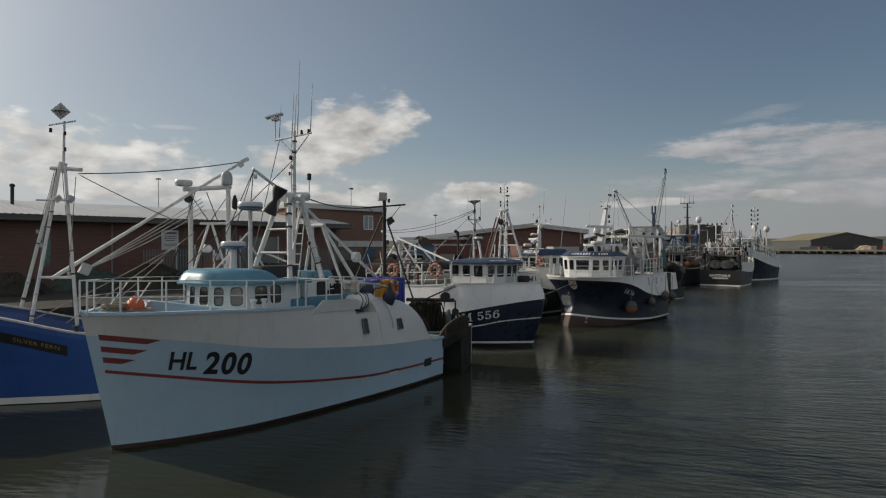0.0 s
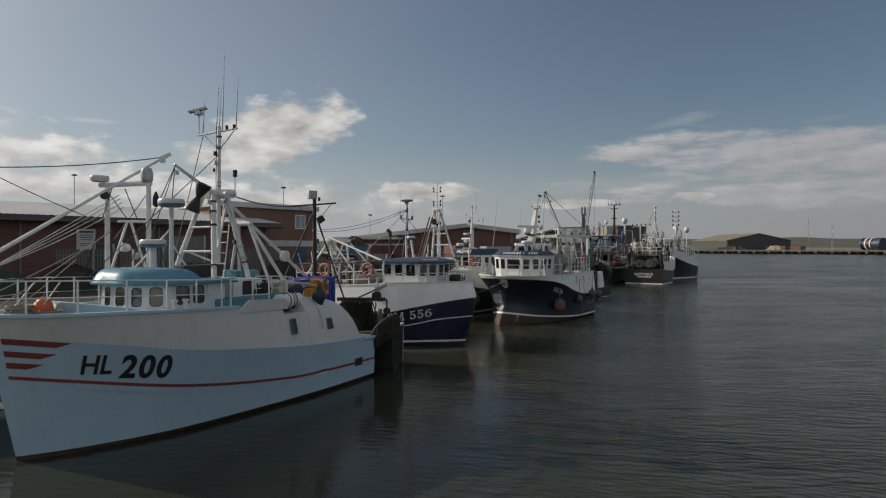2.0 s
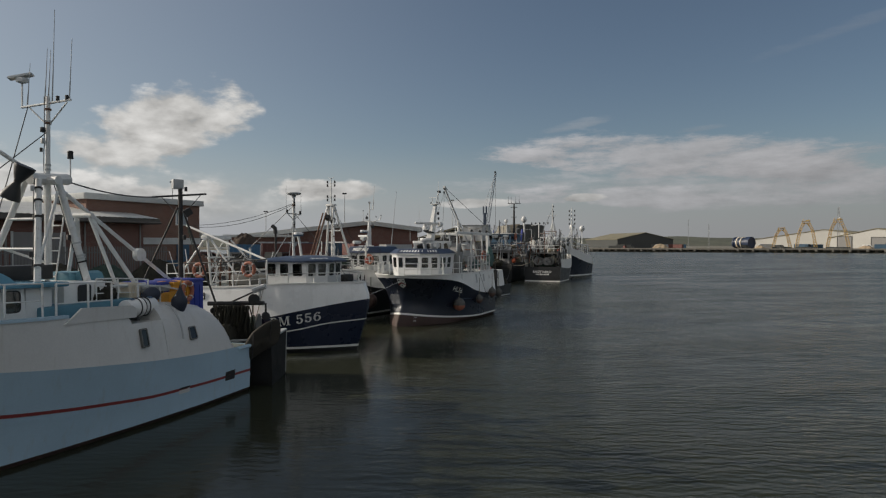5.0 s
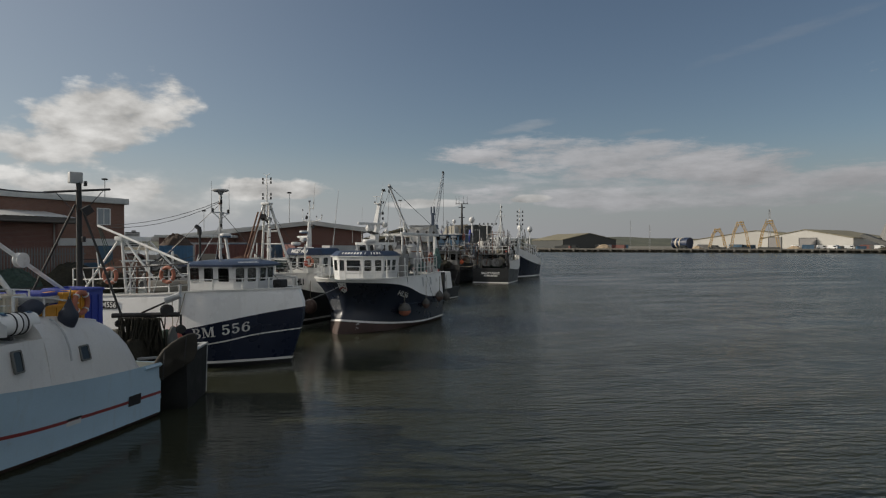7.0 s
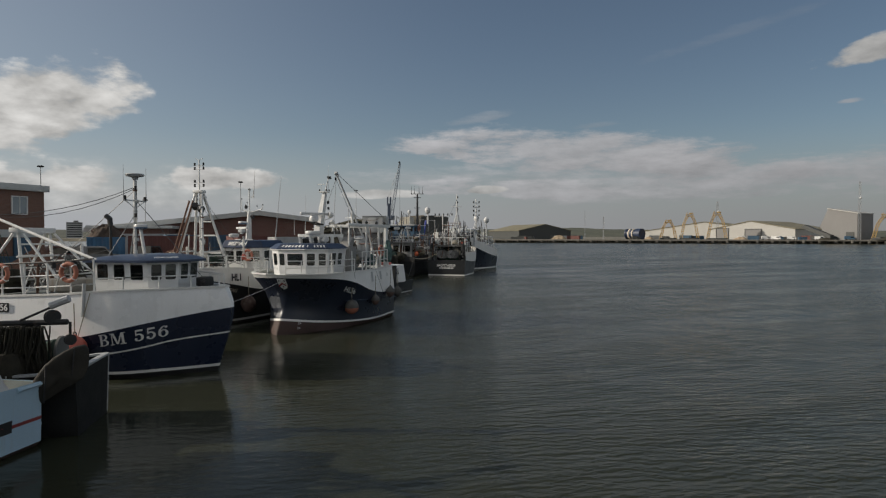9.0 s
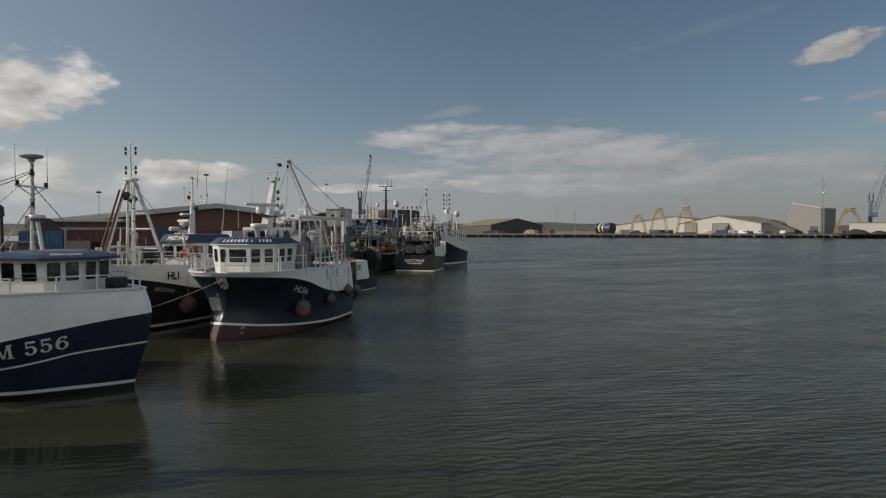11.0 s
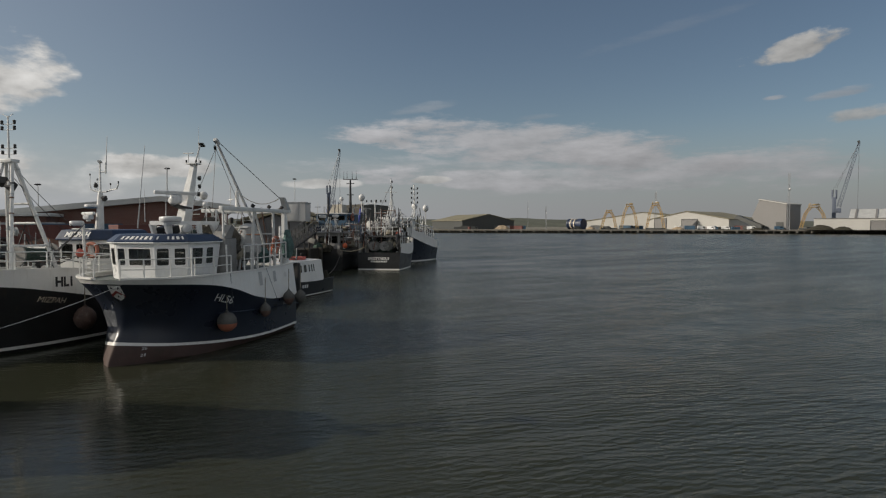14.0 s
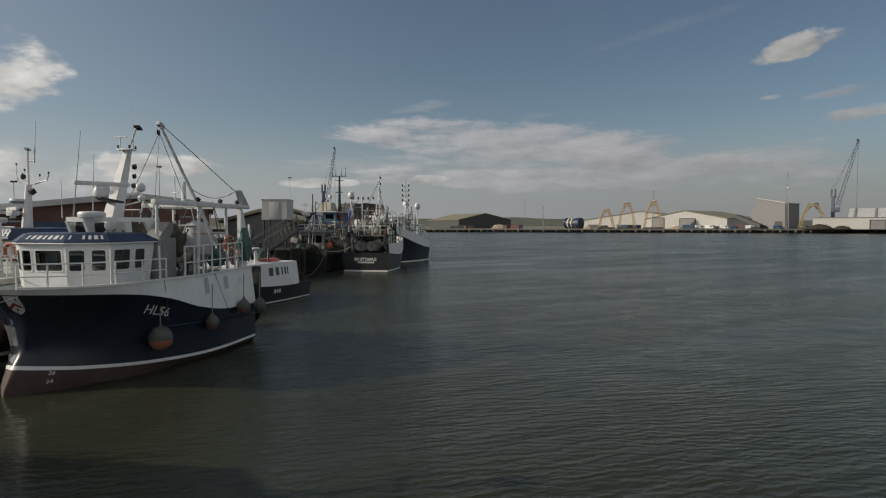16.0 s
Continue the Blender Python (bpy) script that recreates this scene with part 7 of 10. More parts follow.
# lettering too worn to read: one slanting bar a letter along the visor
for edge, first, last, count in ((0, 0.10, 0.97, 7), (1, 0.03, 0.16, 1), (1, 0.34, 0.92, 4)):
    letter_bars(roof_c, "visor_lettering", vis_lo[edge], vis_lo[edge + 1], vis_hi[edge], vis_hi[edge + 1], first, last, count, M_TEXTW, "illegible white lettering on the visor")
# low flying-bridge coaming on raked legs, and the mast
PLAN_FB = [(4.25, -1.2), (3.1, -1.2), (2.3, -0.36), (2.3, 0.2), (3.1, 0.7), (4.25, 0.7)]
for p, q in zip(PLAN_FB, PLAN_FB[1:]):
    v = Vector((q[0] - p[0], q[1] - p[1], 0))
    m = facing((p[0], p[1], 4.34), v, (v.y, -v.x, 0))
    bm = bmesh.new()
    prism(bm, [(0, 0), (v.length, 0), (v.length, 0.13), (0, 0.13)], 0.08, m)
    part("coaming", bm, M_GLOSSW, boat_c)
for s, y, w, rake in ((2.3, -0.36, 0.34, 0.16), (2.3, 0.2, 0.3, 0.16), (3.1, -1.2, 0.2, 0.05), (4.1, -1.2, 0.42, 0.3), (4.1, 0.7, 0.4, 0.3)):
    bm = bmesh.new()
    prism(bm, [(rake, -0.36), (rake + w * 0.7, -0.36), (w, 0.0), (0, 0.0)] if s < 2.6 else [(-w + rake, -0.42), (rake, -0.42), (0, 0.0), (-w, 0.0)], 0.09, facing((s, y + 0.045, 4.36), (1, 0, 0), (0, -1, 0)))
    part("coaming_leg", bm, M_GLOSSW, boat_c)
bm = bmesh.new()
box(bm, (2.85, -0.1, 4.15), (0.5, 0.6, 0.28), (0, -12, 0), bevel=0.03)
part("steering_console", bm, M_DARKST, boat_c)
bm = bmesh.new()
box(bm, (2.62, -0.38, 4.41), (0.55, 0.6, 0.05), bevel=0.015)
part("radome_shelf", bm, M_GLOSSW, boat_c)
bm = bmesh.new()
lo = [(-0.28, -0.19), (0.28, -0.19), (0.28, 0.19), (-0.28, 0.19)]
va = [bm.verts.new((3.74 + x, y, 4.0)) for x, y in lo]
vb = [bm.verts.new((4.60 + x * 0.36, y * 0.4, 6.62)) for x, y in lo]
bm.faces.new(va[::-1])
bm.faces.new(vb)
for i in range(4):
    bm.faces.new((va[i], va[(i + 1) % 4], vb[(i + 1) % 4], vb[i]))
part("mast", bm, M_POLE, boat_c)
spar(boat_c, (4.6, 0, 6.55), (5.0, 0.0, 7.36), 0.032, material=M_GREYP, name="mast_top")
bm = bmesh.new()
box(bm, (5.1, 0, 7.40), (0.32, 0.2, 0.06), (0, 14, 20), bevel=0.02)
part("camera_head", bm, M_DARKST, boat_c)
bm = bmesh.new()
box(bm, (4.55, 0, 6.62), (0.36, 0.44, 0.05), bevel=0.015)
part("crosstree", bm, M_POLE, boat_c)
for s, y in ((4.42, -0.2), (4.42, 0.2), (4.7, -0.2)):
    nav_lamp(boat_c, (s, y, 6.66), 0.05)
spar(boat_c, (4.4, 0.1, 6.6), (4.4, 0.1, 7.0), 0.018, name="lamp_stalk")
spar(boat_c, (4.4, -0.12, 7.0), (4.4, 0.3, 7.0), 0.022, name="lamp_bar")
for p, k in (((4.78, -0.1, 6.05), 0.14), ((4.7, -0.15, 5.75), 0.12), ((4.72, -0.1, 5.45), 0.13)):
    floodlight(boat_c, p, 20, k)
# scanner, its bracket and the domes
bm = bmesh.new()
prism(bm, [(0, 0), (0.85, -0.16), (0.85, -0.04), (0, 0.05)], 0.3, facing((3.35, 0.15, 5.02), (1, 0, 0), (0, -1, 0)))
part("radar_platform", bm, M_DARKST, boat_c)
open_array(boat_c, (3.48, 0, 5.22), 1.55, -30, 0.08)
bm = bmesh.new()
lathe(bm, [(0.08, 0), (0.2, 0.05), (0.23, 0.16), (0.19, 0.28), (0.1, 0.33)], Matrix.Translation((3.42, 0, 5.05)), 18)
part("radar_gearbox", bm, M_RADOME, boat_c)
radome(boat_c, (2.55, -0.42, 4.43), 0.36, 0.2, band=False)
for s, y, z, rr in ((5.02, -0.1, 5.46, 0.16), (4.75, -0.35, 5.1, 0.12), (2.9, -0.75, 4.18, 0.15)):
    bm = bmesh.new()
    ball(bm, (s, y, z), rr)
    tube(bm, (s - (0.55 if z > 5 else 0.0), y * 0.4 if z > 5 else y, z - rr - 0.12), (s, y, z - rr + 0.02), 0.025)
    part("sat_dome", bm, M_RADOME, boat_c)
bm = bmesh.new()
lathe(bm, [(0.05, 0), (0.13, 0.08), (0.145, 0.2), (0.125, 0.21)], Matrix.Translation((2.35, -1.2, 4.17)) @ Matrix.Rotation(radians(-70), 4, "Y") @ Matrix.Rotation(radians(30), 4, "X"), 16)
part("searchlight", bm, M_GREYP, boat_c)
spar(boat_c, (2.35, -1.2, 3.98), (2.35, -1.2, 4.14), 0.03, name="searchlight_stalk")
spar(boat_c, (3.9, -0.9, 4.3), (4.75, -0.4, 5.0), 0.022, name="stay")
spar(boat_c, (4.2, 0.7, 4.3), (4.6, 0.1, 5.3), 0.022, name="stay")
for pts in (((4.2, -1.1, 4.4), (4.6, -0.9, 4.9), (5.1, -0.7, 4.4)), ((4.3, -0.5, 4.3), (4.8, -0.4, 5.05), (5.3, -0.6, 4.3))):
    bm = bmesh.new()
    path(bm, pts, 0.025)
    part("hoop", bm, M_POLE, boat_c)
whip(boat_c, (4.0, 0.8, 4.45), 2.0, (0.1, 0), 0.012)
whip(boat_c, (2.6, 0.6, 4.45), 1.1, (0.0, 0), 0.011)
whip(boat_c, (4.6, -0.2, 6.6), 1.4, (0, 0), 0.009)
# funnel casing, net drums and gantry
bm = bmesh.new()
box(bm, (3.85, -1.6, 3.18), (0.75, 0.62, 1.35), bevel=0.03)
part("casing", bm, M_CASING, boat_c, "grey painted casing beside the wheelhouse")
bm = bmesh.new()
prism(bm, [(-0.26, 0), (0.28, 0), (0.48, 0.35), (0.30, 0.48)], 0.5, facing((3.8, -1.3, 3.86), (1, 0, 0), (0, -1, 0)))
part("casing_cowl", bm, M_CASING, boat_c)
net_drum(boat_c, (5.0, 0.3, 3.55), 0.75, 2.2, 0)
net_drum(boat_c, (6.5, 0.3, 3.35), 0.72, 2.2, 0)
drape(world_of(boat_c, (4.45, -0.7, 4.62), 15), 1.2, 1.5, 0.9, M_NETB, "grey-brown netting heaped beside the drum", 21)
drape(world_of(boat_c, (5.4, -0.9, 4.3), 70), 0.9, 1.1, 0.8, M_NETB, "grey-brown netting heaped on the drum", 22)
bm = bmesh.new()
lathe(bm, [(0.3, 0), (0.52, 0.2), (0.5, 0.8), (0.32, 1.25), (0.1, 1.35)], Matrix.Translation((6.7, -1.0, 3.05)), 18)
part("canvas_cover", bm, M_GREYBOX, boat_c, "pale canvas cover over deck gear")
for y, s0, s1 in ((-2.0, 3.05, 8.45), (0.7, 6.2, 8.3)):
    bm = bmesh.new()
    box(bm, ((s0 + s1) / 2, y, 4.92), (s1 - s0, 0.15, 0.15), bevel=0.02)
    part("gantry_beam", bm, M_POLE, boat_c)
    for a, b in ((3.2, 3.2), (5.2, 5.3), (7.0, 6.9), (7.9, 7.9)):
        if a > s0 and not (y < 0 and a < 4):
            spar(boat_c, (a, y, 2.6), (b, y, 4.9), 0.065, name="gantry_post")
    for s in (5.2, 6.5, 7.6):
        if s > s0:
            floodlight(boat_c, (s, y, 5.02), 90, 0.13)
spar(boat_c, (3.2, -2.0, 3.9), (3.2, -2.0, 4.9), 0.05, name="gantry_post")
spar(boat_c, (5.4, -2.0, 4.85), (6.1, -2.0, 3.6), 0.05, name="gantry_brace")
for s in (6.3, 8.2):
    bm = bmesh.new()
    box(bm, (s, -0.65, 4.92), (0.15, 2.6, 0.145), bevel=0.02)
    part("gantry_crossbeam", bm, M_POLE, boat_c)
spar(boat_c, (6.6, -0.6, 4.9), (6.6, -0.6, 5.75), 0.10, 0.08, name="king_post")
spar(boat_c, (6.1, -0.6, 5.0), (6.1, -0.6, 5.9), 0.02, name="lamp_stalk")
spar(boat_c, (5.8, -0.9, 5.35), (6.4, -0.3, 5.35), 0.022, name="lamp_bar")
bm = bmesh.new()
prism(bm, [(0, 0), (0.42, 0), (0.55, 1.0), (0.2, 2.25), (0.06, 2.25)], 0.14, facing((7.75, -1.93, 2.65), (1, 0, 0), (0, -1, 0)))
part("stern_post", bm, M_GLOSSW, boat_c)
bm = bmesh.new()
prism(bm, [(0, 0), (0.34, 0), (-0.16, 0.5), (-0.30, 0.5)], 0.2, facing((8.0, -1.9, 5.0), (1, 0, 0), (0, -1, 0)))
part("derrick_stop", bm, M_GREYP, boat_c)
spar(boat_c, (8.0, -1.0, 3.5), (6.87, 0.45, 7.75), 0.075, 0.06, M_GREYP, "derrick")
bm = bmesh.new()
box(bm, (6.87, 0.45, 7.78), (0.3, 0.16, 0.14), (0, 30, 0), bevel=0.02)
part("derrick_head", bm, M_GREYP, boat_c)
sheave(boat_c, (6.75, 0.45, 7.52), 0.09, 20, M_DARKST)
wire(boat_c, (6.95, 0.45, 7.8), (7.8, -1.85, 5.48), 0.0, 0.014)
wire(boat_c, (7.45, -0.3, 5.6), (7.8, -1.85, 5.46), 0.3, 0.016, M_ROPE)
for p in ((5.5, 0.8, 4.9), (6.4, -0.9, 4.9), (6.2, 0.4, 3.5)):
    wire(boat_c, (6.8, 0.45, 7.5), p, 0, 0.011)
drape(world_of(boat_c, U(7.95, 2.12, 4.15), 0), 0.5, 1.2, 0.4, M_HANK, "hank of blue-green rope and netting hung aft", 31)
lifebuoy(world_of(boat_c, U(6.75, 2.2, 3.6), 0), 0.32)
# rails
for side in (-1, 1):
    rail(boat_c, [hull_c.at(s, hull_c.zt(s), side, -0.12) for s in (0.03, 0.3, 0.8, 1.5, 2.3, 3.2)], 0.62, (1.0, 0.5), 0.022)
    rail(boat_c, [hull_c.at(s, hull_c.zt(s), side, -0.08) for s in (4.05, 4.55, 5.05, 5.55, 6.05, 6.55, 7.05, 7.55)], 0.95, (1.0, 0.48), 0.028)
spar(boat_c, U(1.35, 2.0, 2.66), U(1.35, 2.0, 3.62), 0.035, name="awning_post")
spar(boat_c, U(2.9, 2.3, 2.66), U(2.9, 2.28, 3.66), 0.035, name="awning_post")
for s, h in ((4.9, 0.5), (6.05, 0.42)):
    bm = hull_c.band(lambda q, h=h: 2.32 - h / 2, lambda q, h=h: 2.32 + h / 2, 1, off=0.012, s0=s, s1=s + 0.24, sides=(-1,), close=False)
    part("scuttle", bm, M_GREYP, boat_c)
bm = bmesh.new()
path(bm, [hull_c.at(s, 1.28 - 0.05 * (s - 3), -1, 0.02) for s in (2.8, 4.0, 5.2, 6.4, 7.6, 8.5)], 0.03)
part("rubbing_bar", bm, M_NAVY2, boat_c)
bm = hull_c.band(lambda q: 0.98, lambda q: 1.24, 1, off=0.012, s0=5.9, s1=6.2, sides=(-1,), close=False)
part("freeing_port", bm, M_BLACKP, boat_c)
bm = bmesh.new()
box(bm, (8.66, -2.1, 1.75), (0.22, 0.5, 1.9), bevel=0.05)
part("stern_fender_post", bm, M_DARKST, boat_c)
bm = bmesh.new()
for i in range(4):
    ring(bm, (8.75, -1.9 + i * 0.5, 0.9), 0.3, 0.09, Matrix.Rotation(radians(90), 4, "Y"), 16, 8)
part("tyre_fenders", bm, M_BLACKP, boat_c)
buoy(world_of(boat_c, tuple(hull_c.at(2.9, 1.0, -1, 0.30))), 0.33, M_BUOYG, "large fender buoy, grey above and faded red below", 1.0, 1.0, M_FADED)
buoy(world_of(boat_c, tuple(hull_c.at(5.0, 1.15, -1, 0.2))), 0.21, M_BUOYG, "grey worn fender buoy hung over the side", 1.25, 0.9, M_BUOYB)
buoy(world_of(boat_c, tuple(hull_c.at(6.75, 1.42, -1, 0.22))), 0.23, M_BUOYG, "grey and brown fender buoy hung over the quarter", 1.25, 0.8, M_BUOYB)
buoy(world_of(boat_c, U(7.9, 2.72, 1.32)), 0.23, M_BUOYG, "grey worn fender buoy hung at the stern quarter", 1.25, 0.9)
for s in (2.1, 4.7):
    wire(boat_c, hull_c.at(s + 0.8, 2.68, -1, 0.04), hull_c.at(s + 1.08, 1.5, -1, 0.18), 0, 0.009, M_WIRE, "lanyard")

# ---- black boat lying behind the white boat's stern ----
boat_d = boat_at("fishing_boat", (-5.03, 22.62), (0.975, -0.22), "small black fishing boat with black mast and stern netting, moored")
hull_d = Hull([
    (0.0, 1.6, 1.75, 0.02, 0.05, 0.06), (0.8, 1.45, 1.6, 0.30, 0.42, 0.44), (2.0, 1.25, 1.4, 0.55, 0.66, 0.68),
    (3.5, 1.15, 1.32, 0.72, 0.82, 0.84), (5.0, 1.18, 1.36, 0.88, 0.98, 1.0), (6.0, 1.22, 1.42, 0.90, 1.02, 1.05)], [(-1, 0.1), (0, 0.0), (1.75, -0.3)])
part("hull", hull_d.band(lambda s: -0.7, hull_d.zk, 8), M_TARRED, boat_d)
part("bulwark", hull_d.band(hull_d.zk, hull_d.zt, 2, off=0.01), M_TARRED, boat_d)
for sd in (1, -1):
    part("cap_rail", hull_d.caprail(0.12, 0.05, sides=(sd,)), M_GREYP, boat_d)
bm = bmesh.new()
box(bm, (5.97, 0, 1.445), (0.14, 2.02, 0.055), bevel=0.01)
part("transom_cap", bm, M_GREYP, boat_d)
bm = bmesh.new()
path(bm, [(6.01, 1.05, 1.42), (6.01, 1.02, 1.2), (6.01, 0.96, 0.6), (6.01, 0.90, 0.05)], 0.014)
part("corner_band", bm, M_GREYP, boat_d)
part("deck", hull_d.deck(lambda s: hull_d.zt(s) - 0.35), M_DECK, boat_d)
inv_d = boat_d.matrix_basis.inverted()
D = lambda x, y, z: inv_d @ Vector((x, y, z))
spar(boat_d, D(-2.12, 21.9, 0.9), D(-2.12, 21.77, 6.0), 0.10, 0.075, M_DARKST, "mast")
spar(boat_d, D(-2.95, 21.9, 5.72), D(-1.35, 21.6, 5.82), 0.035, material=M_DARKST, name="crosstree")
bm = bmesh.new()
box(bm, D(-2.2, 21.77, 6.12), (0.32, 0.2, 0.3), (0, 0, 40), bevel=0.03)
part("lamp_box", bm, M_GREYP, boat_d)
nav_lamp(boat_d, D(-1.95, 21.7, 5.9), 0.07)
floodlight(boat_d, D(-1.85, 21.65, 5.15), 40, 0.24)
nav_lamp(boat_d, D(-2.0, 21.72, 4.4), 0.08)
wire(boat_d, D(-2.7, 21.85, 5.75), D(-2.2, 21.7, 5.2))
wire(boat_d, D(-1.5, 21.6, 5.8), D(-1.95, 21.7, 5.25))
spar(boat_d, D(-2.2, 21.75, 5.4), D(-3.3, 21.9, 2.9), 0.035, material=M_DARKST, name="derrick")
spar(boat_d, D(-2.0, 21.7, 5.2), D(-1.05, 21.3, 2.45), 0.035, material=M_DARKST, name="derrick")
# gallows with blocks and hanging netting
GA, GB = D(-1.3, 21.55, 2.42), D(0.38, 20.95, 2.45)
bm = bmesh.new()
tube(bm, GA, GB, 0.065)
part("gallows_beam", bm, M_DARKST, boat_d)
for f in (0.12, 0.62):
    p = GA.lerp(GB, f)
    spar(boat_d, p, (p.x, p.y * 0.8, 1.0), 0.07, material=M_DARKST, name="gallows_leg")
p = GA.lerp(GB, 0.62)
spar(boat_d, p, GA.lerp(GB, 0.8) + Vector((0, -0.2, -1.2)), 0.06, material=M_DARKST, name="gallows_leg")
bm = bmesh.new()
prism(bm, [(-0.25, 0), (0.25, 0), (0.12, 0.3), (-0.12, 0.3)], 0.06, facing(GA.lerp(GB, 0.5), (GB - GA), Vector((0.7, 0.7, 0))))
part("gusset", bm, M_DARKST, boat_d)
sheave(boat_d, GB + Vector((0.05, 0, -0.40)), 0.12, 40, M_DARKST)
wire(boat_d, GB + Vector((0.05, 0, 0)), GB + Vector((0.05, 0, -0.3)), 0, 0.03, M_DARKST)
sheave(boat_d, GA.lerp(GB, 0.1) + Vector((0, 0, -0.22)), 0.1, 40, M_DARKST)
sheave(boat_d, GA.lerp(GB, 0.82) + Vector((0, 0, 0.12)), 0.16, 40, M_DARKST)
spar(boat_d, D(-0.55, 21.2, 2.5), D(0.4, 20.9, 2.95), 0.03, material=M_DARKST, name="boom")
bm = bmesh.new()
tube(bm, D(0.05, 21.0, 2.82), D(0.42, 20.9, 2.98), 0.085)
part("light_tube", bm, M_GREYP, boat_d)
net_drum(boat_d, D(-0.25, 21.5, 1.72), 0.36, 0.9, 90, M_DIRTY)


def hung_net(m, w, h, d, material, label, seed, strands=70):
    """Netting hung from a beam: many loose strands that sway, cross and bunch towards the foot."""
    rg = random.Random(seed)
    bm = bmesh.new()
    for i in range(strands):
        x0, y0 = rg.uniform(-w / 2, w / 2), rg.uniform(-d / 2, d / 2)
        x1, y1 = x0 * rg.uniform(0.5, 1.2) + rg.uniform(-0.08, 0.08), y0 * rg.uniform(0.6, 1.4)
        foot = -h * rg.uniform(0.55, 1.0)
        sway, ph = rg.uniform(0.02, 0.07), rg.uniform(0, 6.28)
        path(bm, [(x0 + (x1 - x0) * f + sway * math.sin(ph + 5 * f), y0 + (y1 - y0) * f + sway * math.cos(ph + 4 * f), foot * f) for f in (0, 0.17, 0.33, 0.5, 0.67, 0.83, 1.0)], rg.uniform(0.010, 0.026), n=5)
    thing("fishing_net", bm, material, m, label, "net", "nets on deck", smooth=60)


hung_net(pose(-0.75, 21.0, 2.40, 0, 0, -18), 0.55, 1.7, 0.35, M_DNET, "dark netting hung from the gallows", 41)
hung_net(pose(-0.25, 20.95, 2.38, 0, 0, -18), 0.45, 1.3, 0.3, M_DNET, "dark netting hung from the gallows", 42, 50)
drape(pose(-0.70, 20.85, 1.85, 0, 0, 20), 0.75, 1.2, 0.5, M_DNET, "dark netting bunched under the gallows", 46)


def slung_flap(m, label):
    """A stiff folded flap of dark sheet slung over a gunwale, bellied outwards and bound with straps."""
    outline = [(0.50, 0.57), (0.34, 0.56), (0.13, 0.49), (-0.06, 0.37), (-0.24, 0.20), (-0.40, -0.04), (-0.52, -0.28), (-0.54, -0.44), (-0.48, -0.55), (-0.35, -0.58),
               (-0.12, -0.47), (0.13, -0.31), (0.33, -0.20), (0.47, -0.12), (0.54, 0.02), (0.58, 0.25), (0.57, 0.48)]
    k = len(outline)
    cx, cz = sum(p[0] for p in outline) / k, sum(p[1] for p in outline) / k
    rg = random.Random(43)
    bm = bmesh.new()
    rings = []
    for f, d in ((1.0, 0.07), (1.02, 0.03), (1.0, -0.03), (0.95, -0.05), (0.72, -0.07), (0.45, -0.085), (0.2, -0.09)):
        rings.append([bm.verts.new((cx + (x - cx) * f, d - 0.05 * math.sin(5 * x + 2 * z) + rg.uniform(-0.012, 0.012), cz + (z - cz) * f)) for x, z in outline])
    for a, b in zip(rings, rings[1:]):
        for i in range(k):
            bm.faces.new((a[i], a[(i + 1) % k], b[(i + 1) % k], b[i]))
    bm.faces.new(rings[0][::-1])
    bm.faces.new(rings[-1])
    flap = thing("canvas_flap", bm, M_TARP, m, label, "canvas", smooth=45)
    for x0, z0, x1, z1 in ((-0.22, 0.22, -0.26, -0.55), (0.30, 0.55, 0.22, -0.26)):
        bm = bmesh.new()
        path(bm, [(x0 + (x1 - x0) * f, -0.06 - 0.06 * math.sin(math.pi * f), z0 + (z1 - z0) * f) for f in (0, 0.12, 0.3, 0.5, 0.7, 0.88, 1)], 0.016)
        part("strap", bm, M_DARKST, flap)


slung_flap(pose(0.30, 20.14, 1.44, 0, 0, 12), "stiff dark brown sheet slung over the black stern")
drape(pose(-1.2, 21.1, 2.1, 0, 0, 10), 0.5, 0.8, 0.5, M_ROPE, "heap of tan rope ends", 45, "rope_heap")
wire(boat_a, (5.6, 0, 5.76), boat_a.matrix_basis.inverted() @ Vector((-2.85, 21.9, 5.72)), 0.12, 0.02)

# ---- bright blue boat inboard of the white boat ----
boat_s = boat_at("fishing_boat", (-15.6, 15.6), (0.88, 0.475), "bright blue fishing boat with white tripod mast, moored alongside")
hull_s = Hull([
    (0.0, 3.05, 3.3, 0.02, 0.05, 0.06), (1.0, 2.80, 3.0, 0.36, 0.9, 0.95), (3.5, 2.26, 2.42, 1.02, 1.6, 1.62),
    (5.7, 1.72, 1.86, 1.66, 1.9, 1.9), (7.6, 1.54, 1.68, 1.85, 1.95, 1.95), (9.5, 1.52, 1.66, 1.75, 1.85, 1.85)], [(-1, 0.2), (0, 0.0), (3.3, -0.9)], flare=1.3)
part("antifouling", hull_s.band(lambda s: -0.7, lambda s: 0.02, 3), M_BLACKH, boat_s)
part("waterline_stripe", hull_s.band(lambda s: 0.02, lambda s: 0.20, 1, off=0.004), M_WHITE, boat_s)
part("hull", hull_s.band(lambda s: 0.20, hull_s.zk, 8), M_BLUE, boat_s)
part("bulwark", hull_s.band(hull_s.zk, hull_s.zt, 2), M_BLUE, boat_s)
for sd in (1, -1):
    part("cap_rail", hull_s.caprail(0.16, 0.05, sides=(sd,)), M_GREYP, boat_s)
part("deck", hull_s.deck(lambda s: hull_s.zt(s) - 0.5), M_DECK, boat_s)
